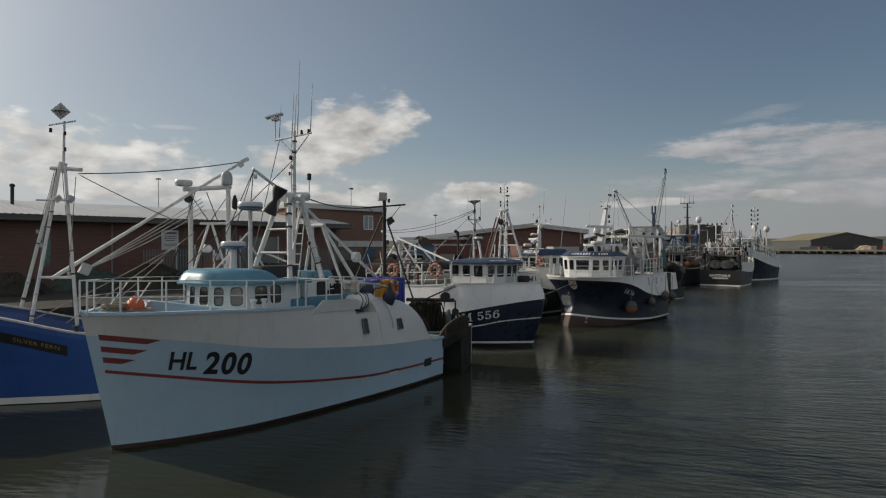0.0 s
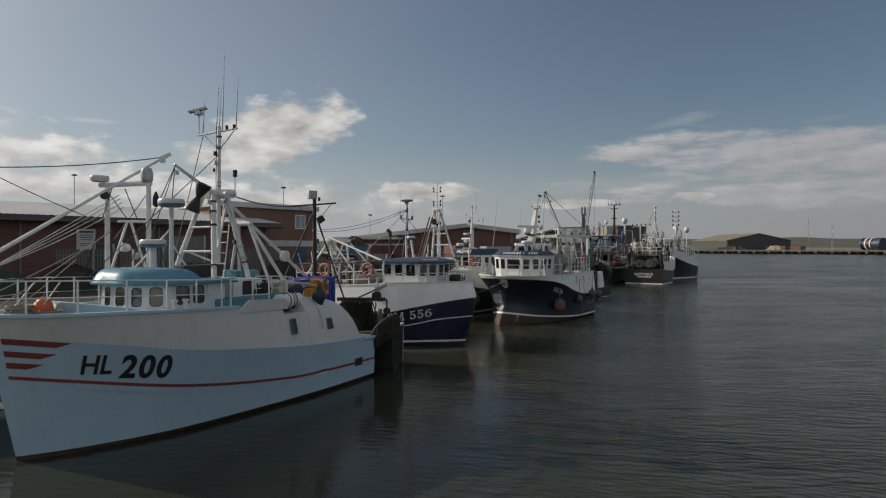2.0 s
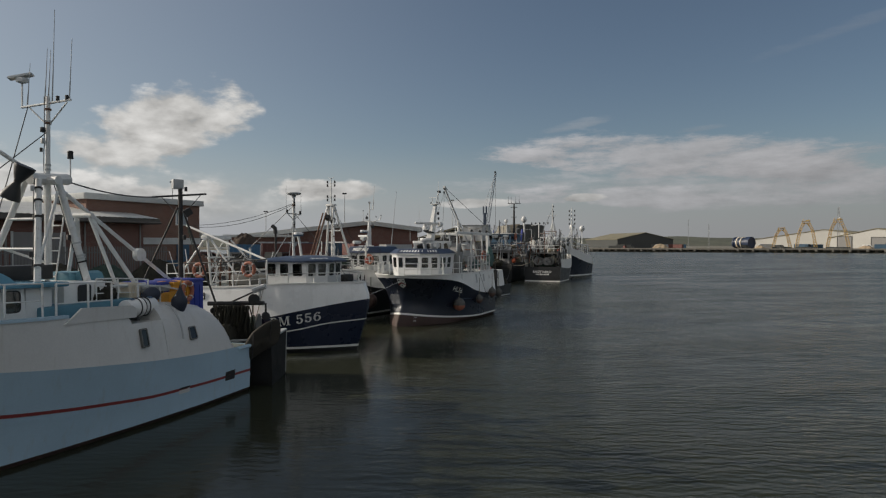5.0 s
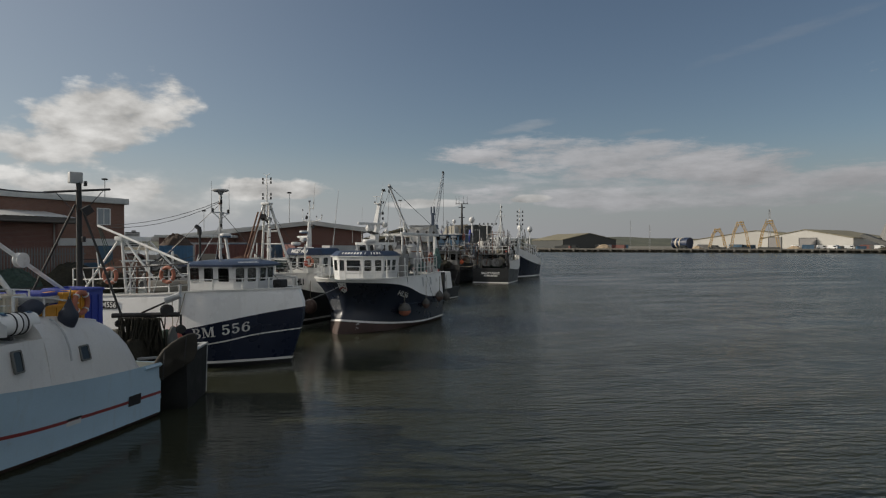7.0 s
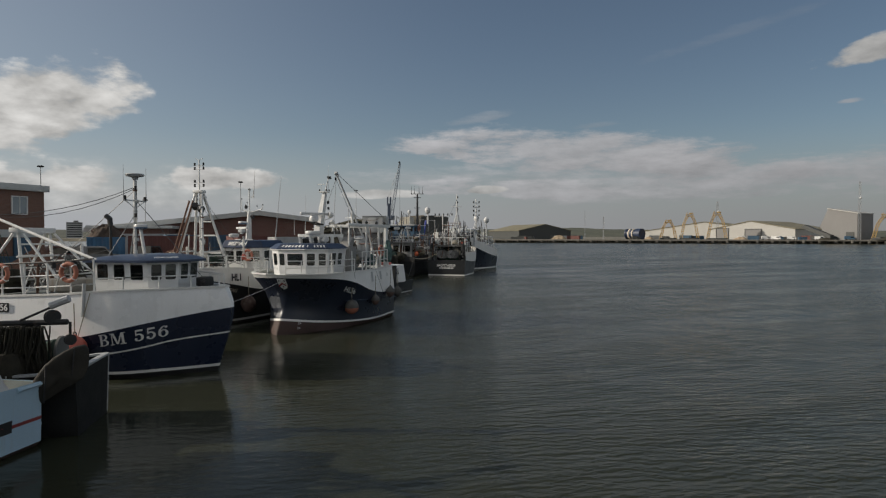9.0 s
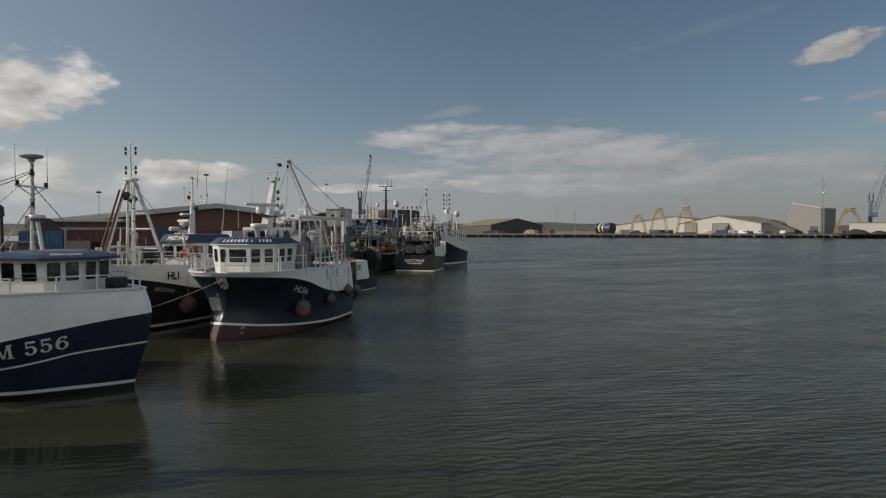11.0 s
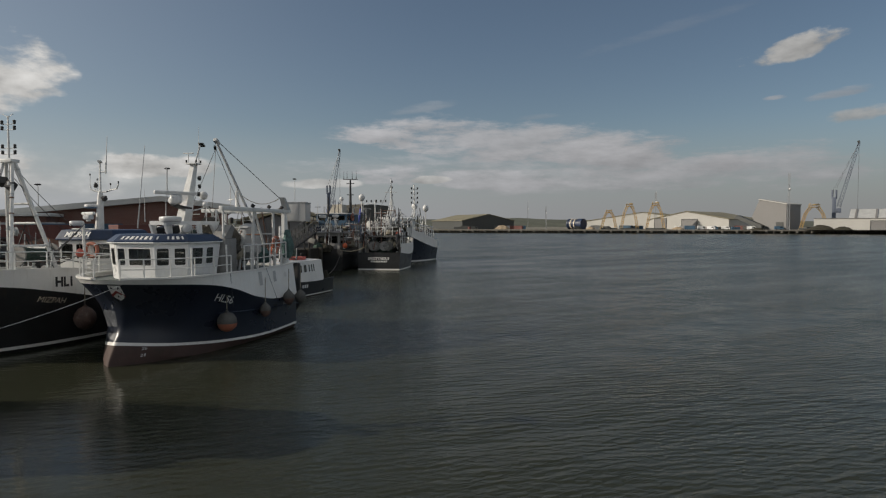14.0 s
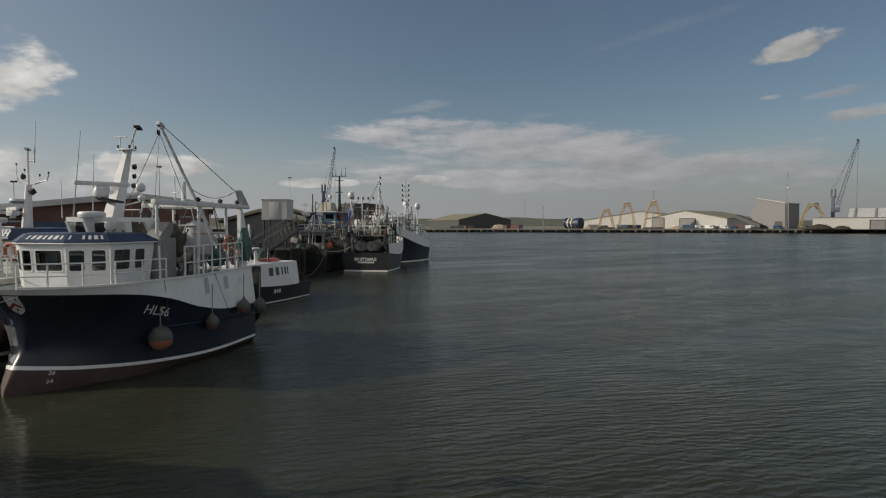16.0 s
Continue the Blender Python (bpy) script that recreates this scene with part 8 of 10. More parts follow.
for z in (1.25, 0.86):
    part("rubbing_strake", hull_s.band(lambda s, z=z: z + hull_s.zk(s) * 0.22 - 0.5, lambda s, z=z: z + hull_s.zk(s) * 0.22 - 0.46, 1, off=0.02, close=False), M_BLUE, boat_s)
bm = hull_s.band(lambda s: hull_s.zk(s) - 0.36 - 0.03 * s, lambda s: hull_s.zk(s) - 0.10 - 0.025 * s, 1, off=0.010, s0=3.3, s1=5.1, sides=(-1,), close=False)
nb = part("name_board", bm, M_BLACKP, boat_s)
painted("board_letter", hull_s.inscribe("SILVER FERN", 3.85, 1.80, -1, 0.15, 1, 1.10, rise=-0.27, off=0.02, gap=1.15), M_TEXTG, nb, "gold painted boat name")
bm = bmesh.new()
vs = [bm.verts.new(hull_s.at(3.45 + x * 0.8, 1.98 + y * 0.8, -1) + hull_s.normal(3.45, 2.0, -1) * 0.02) for x, y in ((-0.03, -0.08), (0.12, -0.06), (0.15, 0.22), (0.04, 0.0))]
bm.faces.new(vs)
part("board_emblem", bm, M_TEXTG, nb)
inv_s = boat_s.matrix_basis.inverted()
S = lambda x, y, z: inv_s @ Vector((x, y, z))
for a in ((-13.43, 19.0, 1.95), (-11.30, 18.6, 1.9), (-12.55, 18.3, 1.9)):
    mid = Vector(a).lerp(Vector((-11.9, 18.9, 6.7)), 0.32)
    spar(boat_s, S(*a), S(-11.9 + (a[0] + 11.9) * 0.12, 18.9 + (a[1] - 18.9) * 0.12, 6.75), 0.066, 0.055, name="mast_leg")
    dress(boat_s, S(*a), S(-11.9 + (a[0] + 11.9) * 0.12, 18.9 + (a[1] - 18.9) * 0.12, 6.75), 0.055, int(-a[0] * 10), 5)
bm = bmesh.new()
tube(bm, S(-12.3, 18.9, 6.78), S(-11.3, 18.85, 6.72), 0.06)
tube(bm, S(-12.0, 18.9, 6.65), S(-11.9, 18.9, 6.95), 0.12)
part("mast_head", bm, M_POLE, boat_s)
spar(boat_s, S(-12.35, 18.4, 3.38), S(-11.45, 18.6, 3.36), 0.05, name="mast_bar")
spar(boat_s, S(-12.5, 18.5, 5.75), S(-11.55, 18.75, 5.75), 0.035, name="mast_bar")
spar(boat_s, S(-11.9, 18.9, 6.8), S(-11.87, 18.9, 8.25), 0.05, 0.04, name="mast_pole")
spar(boat_s, S(-12.35, 18.9, 8.12), S(-11.5, 18.88, 8.25), 0.03, name="crosstree")
nav_lamp(boat_s, S(-12.3, 18.9, 7.9), 0.07)
bm = bmesh.new()
d = 0.27
c0 = S(-11.95, 18.85, 8.55)
for m in (Matrix.Identity(3), Matrix.Rotation(radians(90), 3, "Z"), Matrix.Rotation(radians(90), 3, "X")):
    vs = [bm.verts.new(c0 + m @ Vector(p)) for p in ((d, 0, d * 0.0), (0, 0, d), (-d, 0, 0), (0, 0, -d))]
    bm.faces.new(vs)
part("radar_reflector", bm, M_GALV, boat_s, smooth=0)
floodlight(boat_s, S(-11.9, 18.7, 5.72), 20, 0.2, M_GREYP)
floodlight(boat_s, S(-11.6, 18.7, 5.72), 200, 0.2, M_GREYP)
for z in (7.3, 7.8):
    nav_lamp(boat_s, S(-11.82, 18.85, z), 0.06)
for k, x in enumerate((-12.35,)):
    drape(boat_s.matrix_basis @ Matrix.Translation(S(x, 18.75, 5.0)), 0.2, 1.3, 0.16, M_HANK, "green and blue rope hanks hung on the mast", 51 + k, "rope_hank")
# boom, gantry and radars
boom_a, boom_b = S(-12.3, 18.9, 3.30), S(-7.1, 21.5, 7.38)
spar(boat_s, boom_a, boom_b, 0.075, 0.055, name="derrick")
bm = bmesh.new()
box(bm, boom_b, (0.35, 0.14, 0.14), (0, -30, 0), bevel=0.02)
part("derrick_head", bm, M_POLE, boat_s)
sheave(boat_s, boom_b + Vector((-0.1, 0, -0.16)), 0.09, 20)
bm = bmesh.new()
box(bm, S(-11.05, 18.6, 3.62), (0.3, 0.2, 0.34), (0, 25, 20), bevel=0.04)
part("winch_head", bm, M_GREYP, boat_s)
for o in (0.05, 0.16, 0.28, 0.42):
    wire(boat_s, S(-11.0, 18.6 + o * 0.3, 3.65), S(-8.2, 20.4 + o, 6.0 - o), 0.02 + o * 0.2, 0.014, M_GREYP)
for x, y in ((-8.75, 20.9), (-7.45, 20.9)):
    spar(boat_s, S(x, y, 1.7), S(x, y, 6.35), 0.10, 0.09, name="gantry_post")
spar(boat_s, S(-9.0, 20.9, 6.30), S(-7.35, 20.9, 6.38), 0.09, name="gantry_beam")
for a, b in (((-8.75, 20.9, 6.1), (-7.45, 20.9, 4.2)), ((-7.45, 20.9, 6.1), (-8.75, 20.9, 4.2)), ((-8.6, 20.9, 6.2), (-9.3, 20.4, 3.2)), ((-7.5, 20.9, 5.4), (-6.7, 21.2, 2.8)), ((-8.2, 20.9, 6.2), (-7.2, 20.9, 3.6))):
    wire(boat_s, S(*a), S(*b), 0, 0.016, M_DARKST)
for a, b in (((-8.0, 20.6, 5.1), (-8.55, 20.3, 3.0)), ((-7.9, 20.6, 5.1), (-7.2, 20.4, 3.0)), ((-8.3, 20.6, 5.1), (-7.3, 20.6, 5.1))):
    spar(boat_s, S(*a), S(*b), 0.05, name="brace_frame")
radome(boat_s, S(-8.97, 20.85, 6.40), 0.29, 0.22, band=False)
bm = bmesh.new()
lathe(bm, [(0.1, 0), (0.19, 0.05), (0.2, 0.3), (0.15, 0.45), (0.05, 0.52)], Matrix.Translation(S(-7.5, 20.9, 6.42)), 16)
part("sat_dome", bm, M_GREYP, boat_s)
sheave(boat_s, S(-8.75, 20.7, 5.95), 0.13, 0, M_DARKST)
drape(boat_s.matrix_basis @ Matrix.Translation(S(-7.2, 20.85, 6.1)), 0.16, 0.5, 0.16, M_DARKST, "dark lifting block hung from the gantry", 55, "lifting_block")
bm = bmesh.new()
lathe(bm, [(0.05, 0), (0.13, 0.08), (0.14, 0.26), (0.12, 0.28)], Matrix.Translation(S(-7.78, 20.3, 4.22)) @ Matrix.Rotation(radians(-80), 4, "Y"), 14)
part("searchlight", bm, M_GLOSSW, boat_s)
bm = bmesh.new()
ball(bm, S(-7.62, 20.3, 3.98), 0.12)
part("horn_cover", bm, M_GREYP, boat_s)
spar(boat_s, S(-7.72, 20.3, 2.2), S(-7.72, 20.3, 4.2), 0.04, name="light_post")
bm = bmesh.new()
box(bm, (8.0, 0.2, 2.0), (1.8, 2.2, 0.6), bevel=0.06)
part("hatch_casing", bm, M_DIRTY, boat_s)
wire(boat_s, S(-11.4, 18.85, 6.6), boom_b + Vector((0.1, 0, 0)), 0.12, 0.018)
wire(boat_s, S(-11.35, 18.85, 6.55), S(-8.9, 20.6, 5.1), 0.05, 0.014)
wire(boat_s, S(-11.45, 18.8, 6.5), S(-11.5, 18.5, 3.4), 0, 0.012, M_ROPE)
for a, b in (((-11.4, 18.2, 2.0), (-8.5, 20.6, 4.8)), ((-12.6, 18.2, 2.0), (-9.0, 20.6, 4.4)), ((-10.8, 18.0, 1.9), (-9.0, 19.4, 3.9))):
    wire(boat_s, S(*a), S(*b), 0.05, 0.016, M_ROPE)
for s in (5.3, 5.75):
    bm = bmesh.new()
    tube(bm, hull_s.at(s, 1.8, -1, -0.12), hull_s.at(s, 2.1, -1, -0.12), 0.05)
    tube(bm, hull_s.at(s, 2.1, -1, -0.12), hull_s.at(s, 2.14, -1, -0.12), 0.09)
    part("bollard", bm, M_DARKST, boat_s)
drape(boat_s.matrix_basis @ pose(6.6, -1.2, 2.45), 0.9, 0.6, 0.6, M_DNET, "dark gear heaped along the bulwark", 57)

# ---- black-hulled boat inside the navy boat ----
boat_m = boat_at("fishing_boat", (1.9, 35.5), (0.65, 0.76), "black and white fishing boat with navy visor and tripod mast, moored")
hull_m = Hull([
    (0.0, 2.45, 2.86, 0.02, 0.06, 0.08), (0.6, 2.40, 2.84, 0.42, 0.86, 0.9), (1.5, 2.28, 2.82, 0.92, 1.5, 1.52), (3.0, 1.98, 2.78, 1.55, 2.0, 2.0),
    (5.0, 1.62, 2.62, 1.95, 2.15, 2.12), (8.0, 1.45, 2.55, 2.1, 2.2, 2.15), (11.0, 1.5, 2.5, 2.0, 2.1, 2.0)], [(-1, 0.2), (0, 0.0), (3.1, -0.5)], flare=1.3)
part("antifouling", hull_m.band(lambda s: -0.7, lambda s: 0.12, 3), M_BLACKH, boat_m)
part("waterline_stripe", hull_m.band(lambda s: 0.12, lambda s: 0.23, 1, off=0.004), M_WHITE, boat_m)
part("hull", hull_m.band(lambda s: 0.23, hull_m.zk, 8), M_BLACKH, boat_m)
part("bulwark", hull_m.band(hull_m.zk, hull_m.zt, 3), M_WHITE, boat_m)
for sd in (1, -1):
    part("cap_rail", hull_m.caprail(sides=(sd,)), M_WHITE, boat_m)
part("deck", hull_m.deck(lambda s: hull_m.zt(s) - 0.15), M_DECK, boat_m)
painted("registration_letter", hull_m.inscribe("HL1", 2.75, 2.20, -1, 0.46, 1, 0.66, bold=0.02, rise=-0.05), M_TEXTB, boat_m, "dark painted registration letters")
painted("name_letter", hull_m.inscribe("MIZPAH", 2.25, 1.72, -1, 0.28, 1, 1.0, shear=0.25, rise=-0.16), M_CREAM, boat_m, "pale painted boat name")
plan_m = [(5.72, 0.58), (5.72, -0.82), (6.2, -1.4), (8.2, -1.45), (8.2, 0.95), (6.15, 0.90)]
cabin(boat_m, "wheelhouse", plan_m, 2.45, 3.72, [[(0.06, 0.46), (0.54, 0.94)], [(0.12, 0.88)], [(0.1, 0.35), (0.5, 0.8)], [], [(0.2, 0.8)], [(0.12, 0.88)]], 0.42, 0.9, M_GLOSSW, lean=0.06, gasket=M_BLACKP)
roof_m, _, _ = visor_roof(boat_m, plan_m, 3.74, 0.17, 0.05, 0.34, 0.20, M_ROOFN, "navy sloping visor with the white boat name")
painted("visor_letter", text_bm("MIZPAH", 0.3, facing((5.60, 0.28, 3.88), (0, -1, 0), (-0.34, 0, 0.20)), shear=0.15, bold=0.012, width=1.15, thick=0.012), M_TEXTW, roof_m)
bm = bmesh.new()
box(bm, (6.9, 0, 2.5), (2.3, 2.5, 0.04))
box(bm, (6.2, 0, 2.9), (0.4, 1.6, 0.5), bevel=0.05)
part("cabin_floor", bm, M_INSIDE, boat_m)
spar(boat_m, (7.4, 0.2, 4.15), (7.5, 0.2, 5.75), 0.22, 0.12, name="mast")
spar(boat_m, (7.5, 0.2, 5.7), (7.5, 0.2, 7.0), 0.05, 0.04, name="mast_pole")
bm = bmesh.new()
path(bm, [(7.5, 0.70, 6.02), (7.5, 0.66, 5.88), (7.5, 0.35, 5.78), (7.5, 0.2, 5.74), (7.5, -0.1, 5.78), (7.5, -0.60, 5.90), (7.5, -0.68, 6.10)], 0.032, n=8)
part("crosstree", bm, M_POLE, boat_m)
for y, z, h in ((0.70, 6.0, 0.5), (0.45, 5.8, 0.32), (0.35, 5.78, 0.5), (-0.3, 5.82, 0.25), (-0.68, 6.05, 0.1)):
    spar(boat_m, (7.5, y, z), (7.5, y, z + h), 0.013, name="lamp_post")
    nav_lamp(boat_m, (7.5, y, z + h - 0.02), 0.045)
bm = bmesh.new()
lathe(bm, [(0.05, 0), (0.09, 0.05), (0.09, 0.14), (0.04, 0.2)], Matrix.Translation((7.5, 0.42, 5.95)), 10)
part("fog_horn", bm, M_DARKST, boat_m)
spar(boat_m, (7.5, 0.2, 6.62), (7.5, -0.08, 6.62), 0.028, name="aerial_arm")
spar(boat_m, (7.5, -0.08, 6.55), (7.5, -0.08, 6.9), 0.04, name="aerial_base")
bm = bmesh.new()
box(bm, (7.5, 0.2, 7.06), (0.40, 0.14, 0.07), (0, 5, 30), bevel=0.02)
part("radar_bar", bm, M_RADOME, boat_m)
whip(boat_m, (7.5, -0.08, 6.7), 1.45, (0.05, -0.06), 0.02, M_GREYP)
whip(boat_m, (8.1, -1.1, 4.2), 3.6, (0.1, -0.35), 0.02)
radome(boat_m, (7.3, 0.5, 5.05), 0.26, 0.18)
radome(boat_m, (6.6, 0.6, 4.3), 0.28, 0.22, band=False)
open_array(boat_m, (6.9, 0.3, 4.5), 1.3, 60, 0.15)
floodlight(boat_m, (7.4, -0.1, 5.4), 0, 0.2)
for side in (-1, 1):
    rail(boat_m, [hull_m.at(s, hull_m.zt(s), side, -0.12) for s in (0.1, 0.8, 1.7, 2.6, 3.6, 4.6, 5.6)], 0.62, (1.0, 0.5), 0.022)
lifebuoy(world_of(boat_m, (5.55, -1.0, 3.35), 90), 0.34)
# tripod foremast
TX = 0.55
T_ = lambda s, y, z: (s + TX, y, z)
for y in (-1.05, 1.05):
    spar(boat_m, T_(3.3, y, 2.6), T_(2.45, y * 0.18, 6.55), 0.085, 0.07, name="tripod_leg")
    spar(boat_m, T_(1.6, y * 0.75, 2.75), T_(2.35, y * 0.18, 6.55), 0.075, 0.065, name="tripod_leg")
    spar(boat_m, T_(1.78, y * 0.65, 3.6), T_(3.08, y * 0.84, 3.6), 0.045, name="tripod_bar")
for z, k in ((3.5, 0.80), (4.4, 0.62), (5.1, 0.45)):
    spar(boat_m, T_(3.1 - (z - 3.5) * 0.2, -1.05 * k, z), T_(3.1 - (z - 3.5) * 0.2, 1.05 * k, z), 0.05, name="tripod_bar")
spar(boat_m, T_(2.35, -0.1, 2.7), T_(2.4, -0.05, 6.5), 0.06, name="ladder_rail")
for k in range(9):
    spar(boat_m, T_(2.35, -0.12, 3.1 + k * 0.36), T_(2.7, 0.2, 3.1 + k * 0.36), 0.016, name="ladder_rung")
bm = bmesh.new()
box(bm, T_(2.4, 0, 6.60), (0.36, 0.54, 0.13), bevel=0.03)
part("tripod_head", bm, M_POLE, boat_m)
spar(boat_m, T_(2.4, 0, 6.7), T_(2.4, 0, 8.2), 0.045, 0.03, name="light_mast")
for z in (6.84, 7.05, 7.70, 7.90):
    spar(boat_m, T_(2.4, -0.26, z), T_(2.4, 0.26, z), 0.016, name="lamp_arm")
    for y in (-0.26, 0.26):
        nav_lamp(boat_m, T_(2.4, y, z), 0.075)
for y in (-0.3, 0.3):
    spar(boat_m, T_(2.4, 0, 8.15), T_(2.4, y * 0.75, 8.26), 0.014, name="wind_vane_arm")
floodlight(boat_m, T_(2.2, 0.1, 5.75), 200, 0.3)
floodlight(boat_m, T_(2.2, -0.2, 5.6), 180, 0.3)
for o in (0.0, 0.22):
    spar(boat_m, T_(1.45, 0.75 + o, 3.0), T_(2.25, 0.25 + o, 6.15), 0.055, material=M_RUSTY, name="beam_pole")
    spar(boat_m, T_(1.4, 0.75 + o, 2.6), T_(1.45, 0.75 + o, 3.6), 0.07, material=M_CREAM, name="pole_foot")
dress(boat_m, T_(3.3, -1.05, 2.6), T_(2.45, -0.19, 6.55), 0.07, 31, 6)
dress(boat_m, T_(1.6, -0.79, 2.75), T_(2.35, -0.19, 6.55), 0.06, 32, 6)
net_drum(boat_m, (3.9, 0.0, 3.25), 0.40, 1.5, 90, M_CASING)
sheave(boat_m, (2.9, -0.2, 4.1), 0.16, 70, M_GREYP)
wire(boat_m, T_(2.5, 0, 6.5), (6.2, 0.3, 4.2), 0.1)
wire(boat_m, T_(2.5, 0.2, 6.3), (6.0, 0.6, 4.1), 0.1)
buoy(world_of(boat_m, tuple(hull_m.at(3.75, 0.95, -1, 0.36))), 0.38, M_BUOYB, "large worn brown and red fender buoy between hulls", 1.1, 0.9)
buoy(world_of(boat_m, tuple(hull_m.at(4.2, 3.3, -1, -0.4))), 0.14, M_BUOYR, "small red float on the rail", 1.1, 0.2)
bm = bmesh.new()
pa = boat_m.matrix_basis.inverted()
path(bm, sag(pa @ (boat_c.matrix_basis @ Vector(hull_c.at(0.0, 2.5, -1))), pa @ Vector((3.2, 27.2, 1.75)), 0.12, 14), 0.008)
part("mooring_rope", bm, M_GREYP, boat_m)

# ---- small black and white boat astern of the navy boat ----
boat_r = boat_at("fishing_boat", (11.65, 44.75), (0.75, 0.66), "small black and white fishing boat with cabin windows, moored")
hull_r = Hull([
    (0.0, 1.6, 2.5, 0.02, 0.05, 0.06), (1.5, 1.35, 2.4, 0.9, 1.4, 1.4), (4.0, 1.05, 2.25, 1.7, 1.95, 1.85), (7.2, 0.9, 2.15, 1.85, 1.98, 1.80),
    (9.4, 0.92, 1.0, 1.75, 1.85, 1.8)], [(-1, 0.2), (0, 0.0), (2.5, -0.6)], flare=1.2)
part("hull", hull_r.band(lambda s: 0.12, hull_r.zk, 6), M_BLACKH, boat_r)
part("waterline_stripe", hull_r.band(lambda s: 0.05, lambda s: 0.12, 1, off=0.004), M_WHITE, boat_r)
part("antifouling", hull_r.band(lambda s: -0.7, lambda s: 0.05, 2), M_ANTIF, boat_r)
part("shelter", hull_r.band(hull_r.zk, lambda s: 2.2, 4, s1=8.0, close=True), M_WHITE, boat_r)
part("shelter_top", hull_r.deck(lambda s: 2.19, s1=8.0), M_GLOSSW, boat_r)
part("deck", hull_r.deck(lambda s: 0.86, s0=7.9), M_DECK, boat_r)
for sd in (1, -1):
    part("cap_rail", hull_r.caprail(0.12, 0.05, z=hull_r.zk, s0=7.9, sides=(sd,)), M_BLACKP, boat_r)
for s, w in ((5.1, 0.42), (5.75, 0.3), (6.3, 0.13), (6.6, 0.13), (6.85, 0.1)):
    bm = hull_r.band(lambda q: 1.52, lambda q: 1.95, 1, off=0.012, s0=s, s1=s + w, sides=(-1,), close=False)
    part("window", bm, M_GLASS, boat_r)
bm = bmesh.new()
for i in range(3):
    box(bm, hull_r.at(5.6 + i * 0.22, 0.66, -1, 0.01), (0.14, 0.02, 0.2), (0, 0, 0))
part("registration_bars", bm, M_TEXTW, boat_r, "illegible white registration lettering")
spar(boat_r, (5.2, -0.6, 2.2), (5.2, -0.6, 4.3), 0.09, 0.07, name="mast")
radome(boat_r, (4.9, -1.2, 2.9), 0.25, 0.16)
spar(boat_r, (4.9, -1.2, 2.2), (4.9, -1.2, 2.9), 0.10, 0.07, name="radar_post")
bm = bmesh.new()
box(bm, (6.7, -0.8, 2.3), (1.0, 0.7, 0.18), bevel=0.04)
part("raft_pad", bm, M_BUOYR, boat_r)
buoy(world_of(boat_r, (5.6, 0.2, 2.75)), 0.3, M_ORANGE, "orange float on the cabin top", 1.1, 0.1)
drape(world_of(boat_r, (8.6, -0.6, 2.0)), 1.0, 1.1, 1.0, M_DNET, "dark gear heaped at the stern", 61)
drape(world_of(boat_r, (9.3, -1.3, 1.4)), 0.6, 1.2, 0.5, M_DNET, "dark fender tyres and netting at the stern", 62)
drape(world_of(boat_r, (9.4, 0.4, 1.5)), 0.7, 1.1, 0.6, M_DNET, "dark netting at the stern", 63)


# ---- boats further along ----
def far_gallows(parent, s, side, z, h, material):
    bm = bmesh.new()
    pts = [(s - 0.6, side, z), (s - 0.5, side, z + h * 0.7), (s - 0.2, side, z + h), (s + 0.25, side, z + h * 0.95), (s + 0.5, side, z + h * 0.6)]
    path(bm, pts, 0.11)
    part("gallows", bm, material, parent)


boat_g = boat_at("fishing_boat", (35.7, 72.3), (-0.63, -0.777), "black-hulled trawler with white side and stern net drum, moored stern on")
hull_g = Hull([(0.0, 2.2, 3.2, 0.05, 0.1, 0.1), (2.0, 1.9, 3.0, 1.5, 1.9, 1.9), (5.0, 1.5, 2.6, 2.1, 2.25, 2.2), (9.1, 1.75, 2.6, 2.05, 2.12, 2.1)], [(-1, 0.2), (0, 0), (3.2, -0.8)])
part("hull", hull_g.band(lambda s: 0.18, hull_g.zk, 5), M_BLACKH, boat_g)
part("waterline_stripe", hull_g.band(lambda s: 0.04, lambda s: 0.18, 1, off=0.006), M_WHITE, boat_g)
part("antifouling", hull_g.band(lambda s: -0.7, lambda s: 0.04, 2), M_ANTIF, boat_g)
part("bulwark", hull_g.band(hull_g.zk, hull_g.zt, 2, s1=8.7, close=False), M_WHITE, boat_g)
part("deck", hull_g.deck(lambda s: 1.5), M_DECK, boat_g)
painted("stern_letter", text_bm("SAGITTARIUS", 0.36, facing((hull_g.L + 0.01, -1.05, 1.05), (0, 1, 0), (1, 0, 0)), bold=0.01, width=2.1, thick=0.012), M_TEXTW, boat_g, "white boat name on the transom")
bm = bmesh.new()
for i in range(10):
    box(bm, (hull_g.L + 0.012, 0.75 - i * 0.16, 0.88), (0.01, 0.11, 0.16))
part("stern_port_name", bm, M_TEXTW, boat_g, "smaller white lettering under the name")
for y in (-1.8, 1.8):
    far_gallows(boat_g, 8.6, y, 1.6, 1.95, M_BLACKP)
net_drum(boat_g, (7.6, 0, 2.2), 0.75, 2.4, 0, M_BLACKP)
spar(boat_g, (7.0, -1.9, 3.0), (7.0, 1.9, 3.0), 0.08, name="gantry_beam")
for y in (-1.9, 1.9):
    spar(boat_g, (7.0, y, 1.5), (7.0, y, 3.0), 0.08, name="gantry_post")
rail(boat_g, [(5.0, 1.9, 2.6), (6.0, 1.9, 2.6), (7.0, 1.9, 2.6), (8.0, 1.9, 2.6)], 1.1, (1.0, 0.5), 0.04)
rail(boat_g, [(5.0, -1.9, 2.6), (6.0, -1.9, 2.6), (7.0, -1.9, 2.6), (8.0, -1.9, 2.6)], 1.1, (1.0, 0.5), 0.04)
